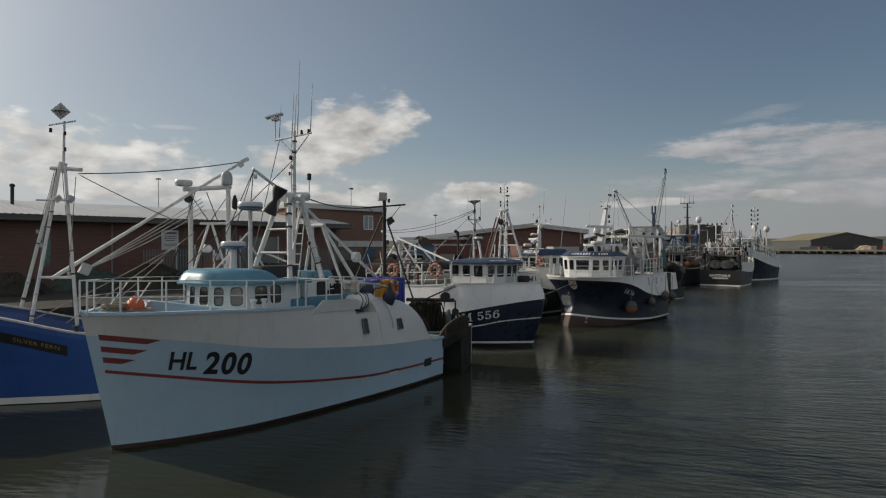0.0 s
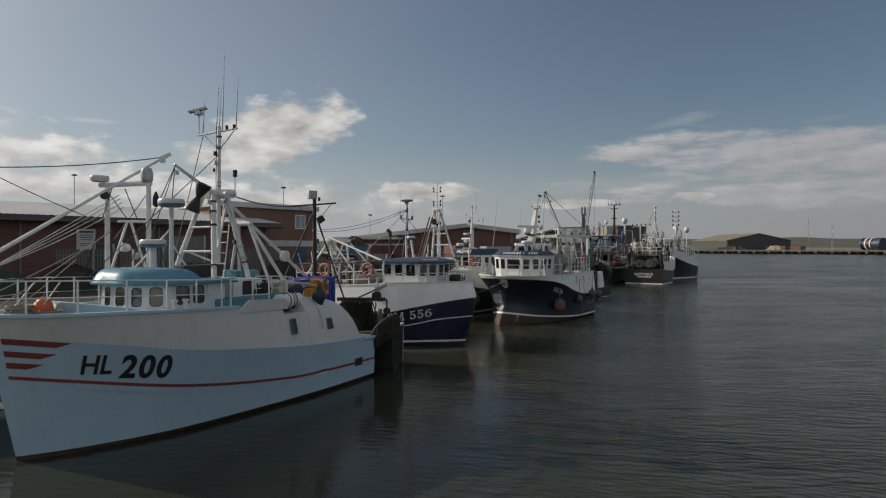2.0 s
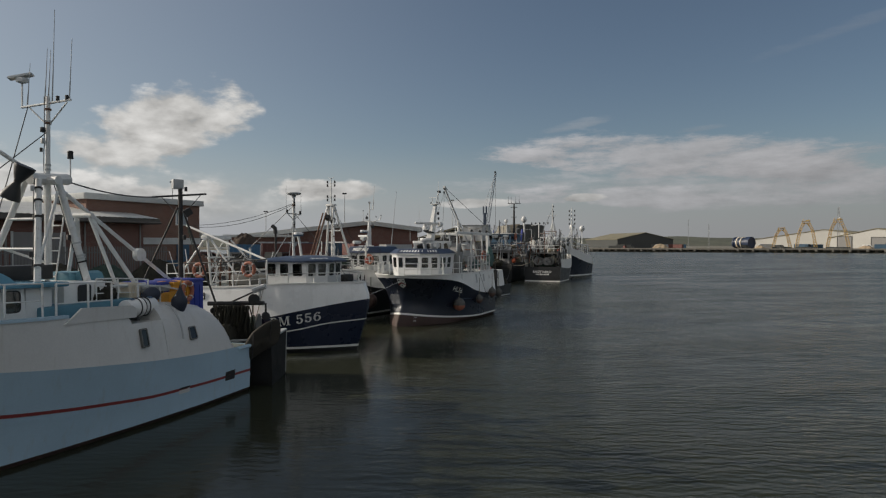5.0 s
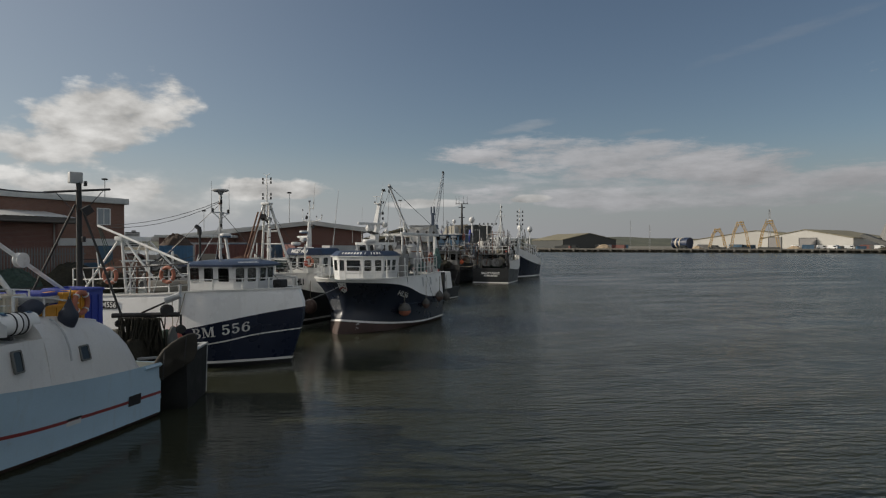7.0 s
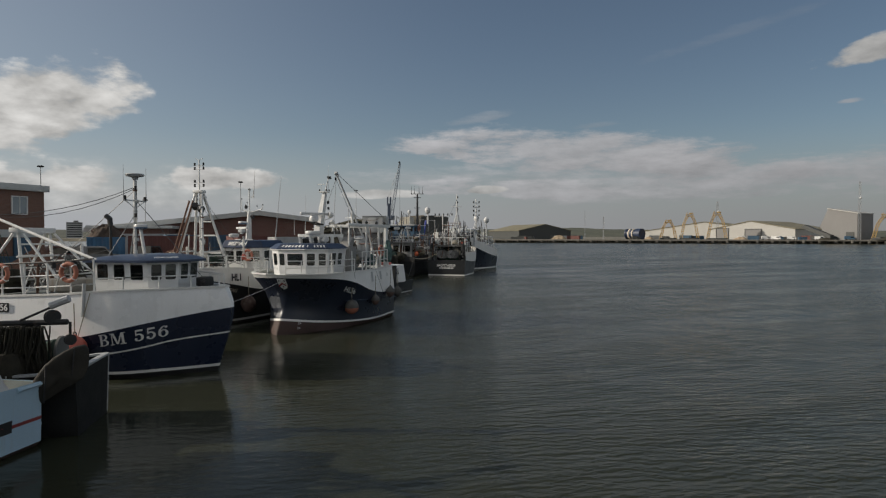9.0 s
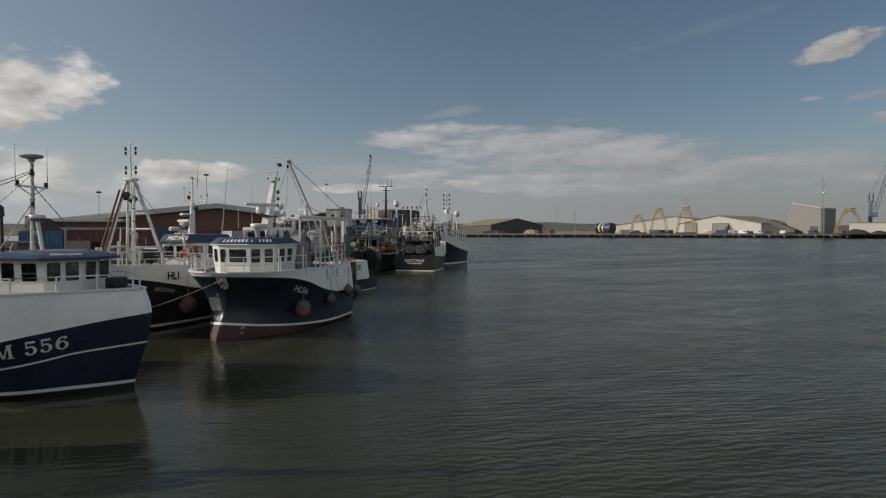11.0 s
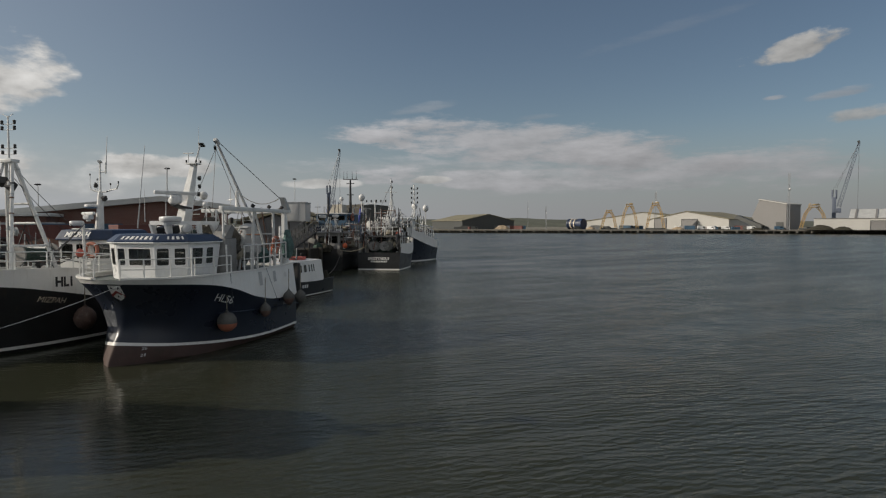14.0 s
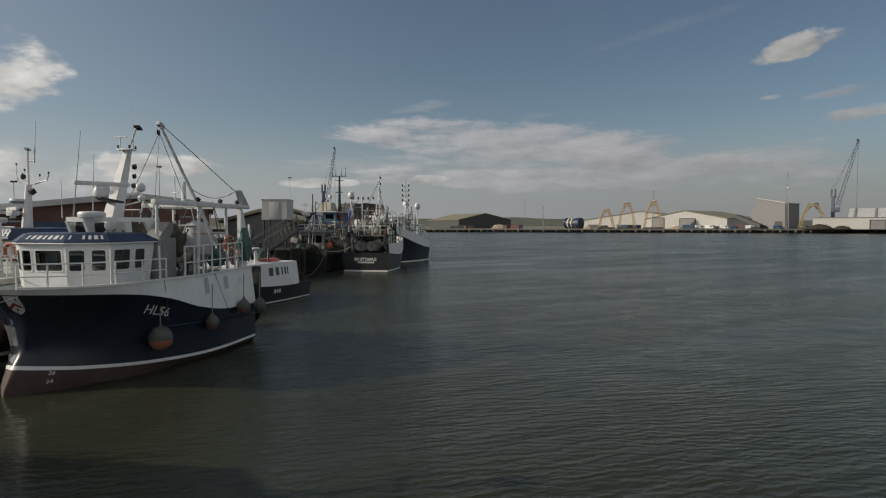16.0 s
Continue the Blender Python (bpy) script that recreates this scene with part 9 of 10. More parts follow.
plan_g = [(2.6, 1.3), (2.6, -1.3), (4.8, -1.3), (4.8, 1.3)]
cabin(boat_g, "wheelhouse", plan_g, 2.6, 4.4, [[(0.1, 0.5), (0.55, 0.9)], [(0.1, 0.4), (0.5, 0.9)], [(0.1, 0.4), (0.6, 0.9)], [(0.1, 0.4), (0.5, 0.9)]], 0.5, 0.9, M_DIRTY)
roof_cap(boat_g, plan_g, 4.4, 0.2, 0.12, 0.1, M_GREYP)
spar(boat_g, (4.9, 0.2, 2.5), (4.9, 0.2, 9.2), 0.13, 0.05, name="mast")
for y in (-0.9, 1.2):
    spar(boat_g, (5.6, y, 2.6), (4.95, 0.2, 7.0), 0.05, name="mast_stay_leg")
spar(boat_g, (5.0, -0.4, 7.8), (5.0, 0.8, 7.8), 0.03, name="crosstree")
for z in (7.4, 8.2, 8.8):
    nav_lamp(boat_g, (4.85, 0.3, z), 0.1)
spar(boat_g, (6.0, -1.2, 2.6), (6.0, -1.2, 6.9), 0.07, name="light_mast")
spar(boat_g, (6.0, -2.2, 6.6), (6.0, -0.1, 6.8), 0.03, name="crosstree")
for k in range(5):
    nav_lamp(boat_g, (6.0, -2.1 + k * 0.5, 6.75), 0.12)
for a, b in (((4.9, 0.2, 8.6), (8.6, 1.6, 3.0)), ((4.9, 0.2, 8.6), (8.6, -1.6, 3.0)), ((4.9, 0.2, 7.6), (1.0, 0.5, 3.2))):
    wire(boat_g, a, b, 0.1, 0.02)
bm = bmesh.new()
ball(bm, (4.3, 0.6, 4.85), 0.5, (1.5, 1.0, 0.75))
part("workboat", bm, M_GLOSSW, boat_g)

# shelter deck over the after end, with rails and stowed gear
bm = bmesh.new()
box(bm, (6.5, 0, 3.32), (3.4, 3.9, 0.09), bevel=0.02)
part("shelter_deck", bm, M_CASING, boat_g)
bm = bmesh.new()
box(bm, (8.2, 0, 3.30), (0.1, 4.0, 0.17), bevel=0.02)
part("shelter_edge", bm, M_DIRTY, boat_g)
for y in (-1.85, -0.6, 0.7, 1.85):
    spar(boat_g, (8.15, y, 1.6), (8.15, y, 3.3), 0.09, material=M_BLACKP, name="shelter_post")
rail(boat_g, [(8.15, -1.9 + 0.76 * i, 3.36) for i in range(6)], 0.85, (1.0, 0.55), 0.035)
bm = bmesh.new()
box(bm, (7.9, 1.7, 3.85), (0.06, 0.5, 0.6), bevel=0.01)
part("board", bm, M_BUOYR, boat_g)
for y, m in ((-0.75, M_CASING), (-0.45, M_DIRTY), (0.35, M_CASING), (0.75, M_DIRTY)):
    bm = bmesh.new()
    for k in range(4):
        ring(bm, (8.35, y, 2.35), 0.15 + 0.09 * k, 0.045, Matrix.Rotation(radians(80), 4, "Y"), 16, 6)
    part("rope_coil", bm, m, boat_g)

boat_h = boat_at("fishing_boat", (31.6, 75.4), (-0.63, -0.777), "dark rusty fishing boat with grey wheelhouse, moored stern on")
hull_h = Hull([(0.0, 2.0, 2.6, 0.05, 0.1, 0.1), (2.0, 1.7, 2.4, 1.4, 1.7, 1.7), (5.0, 1.5, 2.2, 1.8, 1.95, 1.9), (9.8, 1.5, 2.1, 1.75, 1.8, 1.8)], [(-1, 0.2), (0, 0), (2.6, -0.6)])
part("hull", hull_h.band(lambda s: -0.7, hull_h.zk, 5), M_BLACKH, boat_h)
part("bulwark", hull_h.band(hull_h.zk, hull_h.zt, 2), M_DARKST, boat_h)
part("deck", hull_h.deck(lambda s: 1.6), M_DECK, boat_h)
plan_h = [(6.2, 1.2), (6.2, -1.2), (8.9, -1.2), (8.9, 1.2)]
cabin(boat_h, "wheelhouse", plan_h, 1.9, 3.6, [[(0.1, 0.45), (0.55, 0.9)], [(0.1, 0.4), (0.5, 0.8)], [(0.08, 0.36), (0.4, 0.62), (0.66, 0.92)], [(0.1, 0.4), (0.5, 0.8)]], 0.42, 0.85, M_CASING, gasket=M_BLACKP)
roof_cap(boat_h, plan_h, 3.6, 0.25, 0.12, 0.1, M_CASING)
rail(boat_h, [(8.9, -1.3 + 0.65 * i, 3.72) for i in range(5)], 0.6, (1.0, 0.5), 0.03)
for y in (-0.75, 0.75):
    spar(boat_h, (8.4, y, 3.7), (7.9, y * 0.35, 5.2), 0.05, name="radar_leg")
    spar(boat_h, (7.4, y, 3.7), (7.8, y * 0.35, 5.2), 0.05, name="radar_leg")
radome(boat_h, (7.9, 0.45, 5.15), 0.32, 0.3, band=False)
radome(boat_h, (7.9, -0.9, 5.1), 0.36, 0.34, band=False)
spar(boat_h, (6.0, -1.0, 2.0), (6.0, -1.0, 7.3), 0.09, 0.06, M_DARKST, "mast")
wire(boat_h, (9.8, 1.6, 2.0), boat_h.matrix_basis.inverted() @ Vector((29.0, 65.8, 2.4)), 0.3, 0.04, M_ROPE, "mooring_rope")
wire(boat_h, (9.7, 1.6, 1.7), boat_h.matrix_basis.inverted() @ Vector((19.5, 50.6, 1.0)), 0.6, 0.018, M_WIRE, "mooring_rope")
buoy(world_of(boat_h, (8.9, 1.75, 2.4)), 0.24, M_ORANGE, "orange float hung on the quarter rail", 1.1, 0.3)
drape(world_of(boat_h, (9.4, 0.2, 2.5)), 1.4, 0.8, 1.0, M_DNET, "dark netting heaped on the stern", 71)

boat_e = boat_at("fishing_boat", (34.4, 75.8), (0.81, 0.586), "large navy and white trawler with tall white masts, moored")
hull_e = Hull([(0.0, 4.0, 4.9, 0.05, 0.2, 0.3), (1.5, 3.7, 4.6, 0.9, 1.8, 2.0), (4.0, 2.9, 3.9, 2.0, 2.7, 2.7), (8.0, 1.9, 3.0, 2.7, 2.9, 2.85), (10.7, 1.5, 2.5, 2.5, 2.7, 2.7)], [(-1, 0.2), (0, 0), (4.9, -1.6)], flare=1.5, rakespan=4)
part("hull", hull_e.band(lambda s: 0.15, hull_e.zk, 6), M_NAVY2, boat_e)
part("waterline_stripe", hull_e.band(lambda s: 0.0, lambda s: 0.15, 1, off=0.006), M_WHITE, boat_e)
part("antifouling", hull_e.band(lambda s: -0.7, lambda s: 0.0, 2), M_ANTIF, boat_e)
part("bulwark", hull_e.band(hull_e.zk, hull_e.zt, 3), M_WHITE, boat_e)
part("deck", hull_e.deck(lambda s: hull_e.zt(s) - 0.7), M_DECK, boat_e)
plan_e = [(3.6, 1.4), (3.6, -1.4), (6.4, -1.5), (6.4, 1.5)]
cabin(boat_e, "wheelhouse", plan_e, 3.2, 5.2, [[(0.1, 0.45), (0.55, 0.9)], [(0.1, 0.4), (0.5, 0.8)], [], [(0.1, 0.4), (0.5, 0.8)]], 0.5, 0.85, M_GLOSSW)
roof_cap(boat_e, plan_e, 5.2, 0.25, 0.12, 0.1, M_GLOSSW)
rail(boat_e, [hull_e.at(s, hull_e.zt(s), -1, -0.1) for s in (3.0, 4.3, 5.6, 6.9, 8.2, 9.5)], 1.0, (1.0, 0.5), 0.045)
inv_e = boat_e.matrix_basis.inverted()
E_ = lambda x, y, z: inv_e @ Vector((x, y, z))
spar(boat_e, E_(41.6, 80.2, 3.0), E_(41.5, 80.4, 9.6), 0.14, 0.07, name="mast")
for z in (7.2, 7.8, 8.4, 9.0):
    spar(boat_e, E_(41.2, 80.5, z), E_(41.9, 80.2, z), 0.03, name="lamp_arm")
    nav_lamp(boat_e, E_(41.2, 80.5, z), 0.14)
    nav_lamp(boat_e, E_(41.9, 80.2, z), 0.14)
for a in ((40.4, 80.6, 3.5), (42.8, 80.0, 3.5), (41.9, 82.0, 3.5)):
    spar(boat_e, E_(*a), E_(41.6, 80.3, 6.9), 0.05, name="mast_leg")
for x, y, z in ((43.6, 81.2, 6.2), (41.9, 81.0, 6.4)):
    spar(boat_e, E_(x, y, 3.0), E_(x, y, z), 0.10, 0.07, name="dome_post")
    bm = bmesh.new()
    ball(bm, E_(x, y, z + 0.45), 0.38, (1, 1, 1.2))
    part("sat_dome", bm, M_RADOME, boat_e)
for x, y, h in ((42.6, 80.6, 5.4), (43.0, 80.9, 4.9), (43.9, 81.2, 4.4), (44.4, 81.0, 4.2)):
    spar(boat_e, E_(x, y, 2.2), E_(x, y, h), 0.09, name="gantry_post")
spar(boat_e, E_(42.4, 80.6, 4.5), E_(44.6, 81.1, 4.2), 0.09, name="gantry_beam")
spar(boat_e, E_(42.6, 80.6, 5.4), E_(43.1, 81.9, 6.6), 0.07, material=M_DARKST, name="derrick")

boat_f = boat_at("fishing_boat", (31.5, 88.5), (0.63, 0.777), "dark trawler with blue and white upper works and black mast, moored")
hull_f = Hull([(0.0, 3.2, 4.2, 0.05, 0.15, 0.2), (2.5, 2.8, 3.8, 2.0, 2.6, 2.6), (8.0, 2.1, 3.0, 2.9, 3.1, 3.0), (18.0, 2.0, 3.0, 2.8, 3.0, 3.0)], [(-1, 0.2), (0, 0), (4.2, -1.2)])
part("hull", hull_f.band(lambda s: -0.7, hull_f.zk, 5), M_BLACKH, boat_f)
part("bulwark", hull_f.band(hull_f.zk, hull_f.zt, 2), M_NAVY, boat_f)
part("deck", hull_f.deck(lambda s: hull_f.zt(s) - 0.8), M_DECK, boat_f)
plan_f = [(5.0, 2.2), (5.0, -2.2), (10.5, -2.2), (10.5, 2.2)]
bm = bmesh.new()
box(bm, (7.8, 0, 3.4), (6.4, 5.0, 2.2), bevel=0.08)
part("deckhouse", bm, M_BLUEBOX, boat_f)
cabin(boat_f, "wheelhouse", plan_f, 4.5, 6.0, [[(0.05, 0.3), (0.36, 0.64), (0.7, 0.95)], [(0.05, 0.2), (0.26, 0.42), (0.5, 0.66)], [], [(0.05, 0.2), (0.3, 0.5)]], 0.40, 0.85, M_BLUEBOX)
roof_cap(boat_f, plan_f, 6.0, 0.25, 0.12, 0.1, M_GREYP)
inv_f = boat_f.matrix_basis.inverted()
F_ = lambda x, y, z: inv_f @ Vector((x, y, z))
bm = bmesh.new()
lo = [(-1.5, -1.2), (1.5, -1.2), (1.5, 1.2), (-1.5, 1.2)]
base = F_(36.4, 94.3, 5.2)
va = [bm.verts.new(base + Vector((x, y, 0))) for x, y in lo]
vb = [bm.verts.new(base + Vector((x * 0.62 + 0.3, y * 0.6, 2.2))) for x, y in lo]
bm.faces.new(va[::-1])
bm.faces.new(vb)
for i in range(4):
    bm.faces.new((va[i], va[(i + 1) % 4], vb[(i + 1) % 4], vb[i]))
part("funnel_tower", bm, M_WCREAM, boat_f, "weathered cream mast housing")
spar(boat_f, F_(37.8, 93.2, 6.2), F_(37.8, 93.2, 11.0), 0.26, 0.14, M_BLACKP, "mast")
for z, w in ((11.0, 1.1), (10.4, 0.6), (8.8, 0.5)):
    spar(boat_f, F_(37.8 - w * 0.8, 93.2 + w * 0.5, z), F_(37.8 + w * 0.8, 93.2 - w * 0.5, z), 0.06, material=M_BLACKP, name="crosstree")
for k in (-1.0, -0.5, 0.3, 0.9):
    whip(boat_f, F_(37.8 + k * 0.8, 93.2 - k * 0.5, 11.0), 1.2, (0, 0), 0.03, M_DARKST)
for x, y, z, rr in ((39.2, 92.4, 8.4, 0.45), (36.7, 93.8, 8.2, 0.28)):
    spar(boat_f, F_(x, y, 6.3), F_(x, y, z - rr), 0.12, name="dome_post")
    bm = bmesh.new()
    ball(bm, F_(x, y, z), rr, (1, 1, 1.2))
    part("sat_dome", bm, M_RADOME, boat_f)
spar(boat_f, (11.5, -1.6, 3.0), (13.5, -1.6, 6.9), 0.2, material=M_CRATEB, name="crane_arm")
spar(boat_f, (13.5, -1.6, 6.9), (15.2, -1.6, 6.2), 0.16, material=M_CRATEB, name="crane_arm")
for k in range(4):
    spar(boat_f, (12 + k * 1.5, -2.4, 2.5), (12 + k * 1.5, -2.4, 4.6), 0.07, material=M_CRANEB, name="gantry_post")
lifebuoy(world_of(boat_f, (7.0, -2.4, 5.6)), 0.6)


def clutter(parent, s0, s1, half, z0, z1, n, seed, mats):
    """Masts, gallows posts, stays and gear that crowd a working deck."""
    rg = random.Random(seed)
    tops = []
    for i in range(n):
        s, y = rg.uniform(s0, s1), rg.uniform(-half, half)
        h = z0 + (z1 - z0) * rg.random() ** 1.6
        lean = rg.uniform(-0.25, 0.25) * (h - z0) * 0.4
        spar(parent, (s, y, z0 - 0.4), (s + lean, y + rg.uniform(-0.2, 0.2), h), rg.uniform(0.035, 0.08), None, rg.choice(mats), "post")
        tops.append((s + lean, y, h))
        if rg.random() < 0.45:
            w = rg.uniform(0.3, 0.9)
            spar(parent, (s + lean, y - w, h * 0.96), (s + lean, y + w, h * 0.96), 0.035, None, rg.choice(mats), "crosstree")
        if rg.random() < 0.35:
            nav_lamp(parent, (s + lean, y, h), 0.12)
    for i in range(n):
        a, b = rg.choice(tops), rg.choice(tops)
        if a != b:
            wire(parent, a, (b[0], b[1], z0 + (b[2] - z0) * rg.random()), 0.05, 0.02)


clutter(boat_g, 2.0, 8.6, 1.7, 2.4, 5.4, 24, 3, [M_DIRTY, M_GREYP, M_RUSTY, M_DARKST])
clutter(boat_h, 1.0, 9.0, 1.5, 2.0, 5.2, 22, 4, [M_DIRTY, M_DARKST, M_RUSTY, M_GREYP])
clutter(boat_f, 3.0, 17.0, 2.3, 3.0, 7.6, 26, 5, [M_DIRTY, M_GREYP, M_DARKST, M_BLACKP, M_CRATEB])
clutter(boat_e, 2.0, 10.0, 2.0, 3.0, 6.2, 18, 6, [M_POLE, M_DIRTY, M_GREYP, M_DARKST])
clutter(boat_r, 1.0, 8.6, 1.3, 2.2, 3.9, 9, 7, [M_DARKST, M_GREYP])
clutter(boat_c, 4.2, 8.2, 1.6, 2.7, 4.7, 9, 8, [M_POLE, M_GREYP, M_RUSTY])
clutter(boat_m, 3.2, 5.4, 1.4, 2.7, 4.6, 7, 9, [M_POLE, M_GREYP])
clutter(boat_b, 4.0, 8.0, 1.4, 2.6, 4.2, 7, 10, [M_POLE, M_GREYP, M_RUSTY])
for bt, s, y, z, k in ((boat_g, 6.2, 0.8, 3.2, 81), (boat_g, 5.4, -0.9, 3.3, 82), (boat_h, 4.2, 0.4, 2.9, 83), (boat_h, 5.2, -0.8, 2.9, 84), (boat_f, 13.0, 0.5, 4.2, 85), (boat_e, 8.0, -1.0, 3.6, 86)):
    drape(world_of(bt, (s, y, z), 25 * k), 1.6, 1.4, 1.2, M_DNET, "dark netting heaped on deck", k)
for bt, s, y, z in ((boat_g, 5.8, -1.6, 3.0), (boat_h, 7.0, -1.5, 2.6)):
    buoy(world_of(bt, (s, y, z)), 0.16, M_ORANGE, "orange float among the deck gear", 1.1, 0.2)


def deck_gear(parent, s0, s1, half, z, n, seed):
    """Boxes, coils and loose fittings lying about a working deck."""
    rg = random.Random(seed)
    for i in range(n):
        p = (rg.uniform(s0, s1), rg.uniform(-half, half), z + rg.uniform(0.0, 0.5))
        bm = bmesh.new()
        if rg.random() < 0.55:
            box(bm, p, (rg.uniform(0.25, 0.8), rg.uniform(0.25, 0.6), rg.uniform(0.2, 0.5)), (rg.uniform(-12, 12), rg.uniform(-12, 12), rg.uniform(0, 180)), bevel=0.03)
        else:
            for k in range(3):
                ring(bm, (p[0], p[1], p[2] + 0.07 * k), rg.uniform(0.2, 0.4), 0.045, Matrix.Rotation(radians(rg.uniform(-15, 15)), 4, "X"), 14, 6)
        part("deck_fitting", bm, rg.choice([M_GREYP, M_CASING, M_DIRTY, M_RUSTY, M_ROPE, M_DARKST, M_POLE, M_DNET]), parent)


deck_gear(boat_g, 4.9, 8.0, 1.8, 3.5, 34, 51)
deck_gear(boat_h, 3.0, 9.4, 1.6, 2.5, 20, 52)
deck_gear(boat_h, 6.3, 8.8, 1.1, 3.85, 14, 55)
deck_gear(boat_f, 8.0, 17.0, 2.2, 3.6, 24, 53)
deck_gear(boat_e, 3.0, 9.0, 1.8, 3.3, 18, 54)


def thicket(parent, s0, s1, half, z0, z1, n, seed, mats, thick=0.03):
    """Tall thin poles, aerials, gallows and stays that stand close together on the working boats."""
    rg = random.Random(seed)
    tops = []
    for i in range(n):
        s, y = rg.uniform(s0, s1), rg.uniform(-half, half)
        h = rg.uniform(z0 + (z1 - z0) * 0.35, z1)
        top = (s + rg.uniform(-0.5, 0.5), y + rg.uniform(-0.35, 0.35), h)
        spar(parent, (s, y, z0), top, thick * rg.uniform(0.7, 1.4), thick * 0.7, rg.choice(mats), "pole", 6)
        tops.append(top)
        if i % 3 == 0:
            w = rg.uniform(0.25, 0.7)
            spar(parent, (top[0], top[1] - w, h * 0.93), (top[0], top[1] + w, h * 0.93), thick * 0.6, None, rg.choice(mats), "crosstree", 6)
    for i in range(n):
        a, b = rg.choice(tops), rg.choice(tops)
        wire(parent, a, (b[0] + 0.4, b[1], z0 + 0.3), 0.06, thick * 0.42)


thicket(boat_g, 1.5, 8.8, 1.8, 2.2, 6.4, 34, 13, [M_GREYP, M_POLE, M_DARKST, M_POLE, M_RUSTY], 0.06)
thicket(boat_h, 0.5, 9.4, 1.6, 2.0, 5.6, 34, 14, [M_GREYP, M_DARKST, M_RUSTY, M_POLE], 0.06)
thicket(boat_f, 2.0, 17.0, 2.3, 3.4, 8.4, 30, 15, [M_DIRTY, M_DARKST, M_GREYP, M_CRANEB], 0.06)
thicket(boat_e, 2.5, 9.5, 2.0, 3.2, 6.2, 22, 16, [M_POLE, M_GREYP, M_DARKST], 0.06)
thicket(boat_c, 4.4, 8.3, 1.7, 2.8, 5.2, 14, 17, [M_POLE, M_GREYP, M_RUSTY])
thicket(boat_r, 2.5, 9.0, 1.4, 2.2, 4.0, 12, 18, [M_DARKST, M_RUSTY, M_GREYP])
thicket(boat_m, 3.2, 5.5, 1.5, 2.8, 4.6, 10, 19, [M_POLE, M_GREYP, M_DARKST])
thicket(boat_b, 4.2, 8.2, 1.5, 2.6, 4.3, 12, 20, [M_POLE, M_GREYP, M_DARKST])
for bt, s, y, z, w, mt, k in ((boat_g, 7.9, 0.9, 3.0, 0.9, M_ROPE, 91), (boat_g, 7.4, -0.9, 3.1, 1.0, M_NET, 92), (boat_g, 6.4, 0.2, 3.3, 1.3, M_BUOYG, 93), (boat_g, 4.8, 1.4, 3.4, 1.1, M_ROPE, 94),
                            (boat_h, 9.2, -0.9, 2.7, 0.9, M_NET, 95), (boat_h, 5.6, 1.0, 3.2, 1.2, M_ROPE, 96), (boat_h, 4.4, -0.5, 3.3, 1.2, M_BUOYB, 97), (boat_e, 4.0, -1.7, 4.4, 1.0, M_BUOYG, 98),
                            (boat_c, 5.8, -0.9, 3.7, 0.8, M_ROPE, 99), (boat_c, 7.4, -1.3, 3.4, 0.7, M_HANK, 100), (boat_r, 7.6, 0.2, 2.9, 0.9, M_NET, 101)):
    drape(world_of(bt, (s, y, z), 31 * k), w, w * 0.9, w * 0.8, mt, "mixed rope and netting heaped among the deck gear", k)

# ---- things on the quay ----


def palisade(m, n, step=0.16, h=2.2):
    f = empty("palisade_fence", m, "grey steel palisade fence in front of brick building", "fence")
    bm = bmesh.new()
    prism(bm, [(-0.035, 0), (0.035, 0), (0.035, h - 0.12), (0, h), (-0.035, h - 0.12)], 0.025, facing((0, 0, 0), (1, 0, 0), (0, -1, 0)))
    me = finish(bm, 0)
    me.materials.append(M_STEELF)
    for i in range(n):
        p = new("pale", me)
        p.parent = f
        p.location = (i * step, 0, 0)
    for z in (0.4, 1.8):
        bm = bmesh.new()
        box(bm, (n * step / 2, 0.04, z), (n * step, 0.05, 0.06))
        part("fence_rail", bm, M_STEELF, f)


def at_front(u, off=0.0, z=QUAY_Z):
    """On the front of the low brick building: u metres along it and off metres in front."""
    return LOW @ pose(u, -off, z - QUAY_Z)


palisade(at_front(16.0, 3.0), 96, 0.16)
palisade(at_front(3.0, 3.0), 40, 0.16)
bm = bmesh.new()
box(bm, (0, -0.04, 0), (1.05, 0.05, 1.25), bevel=0.01)
sg = thing("notice_board", bm, M_SIGN, at_front(18.6, 0.0, 4.72), "pale notice board on the brick wall", "sign")
for k, (z, w, h) in enumerate(((0.45, 0.8, 0.12), (0.25, 0.7, 0.05), (0.12, 0.75, 0.05), (-0.02, 0.6, 0.05), (-0.25, 0.8, 0.04), (-0.36, 0.7, 0.04))):
    bm = bmesh.new()
    box(bm, (0, -0.075, z), (w, 0.012, h))
    part("text_bar", bm, M_SIGNT, sg)
for u in (2.0, 9.5, 15.2, 23.0, 27.5, 31.3):
    bm = bmesh.new()
    tube(bm, (0, -0.1, 0), (0, -0.1, 3.7), 0.05)
    tube(bm, (0, -0.1, 3.7), (0, -0.6, 3.85), 0.05)
    part("downpipe", bm, M_CASING, low_building).location = (u, 0, 0)
bm = bmesh.new()
tube(bm, (-0.8, -0.82, 3.77), (32.4, -0.82, 3.77), 0.07)
part("gutter", bm, M_FASCD, low_building)
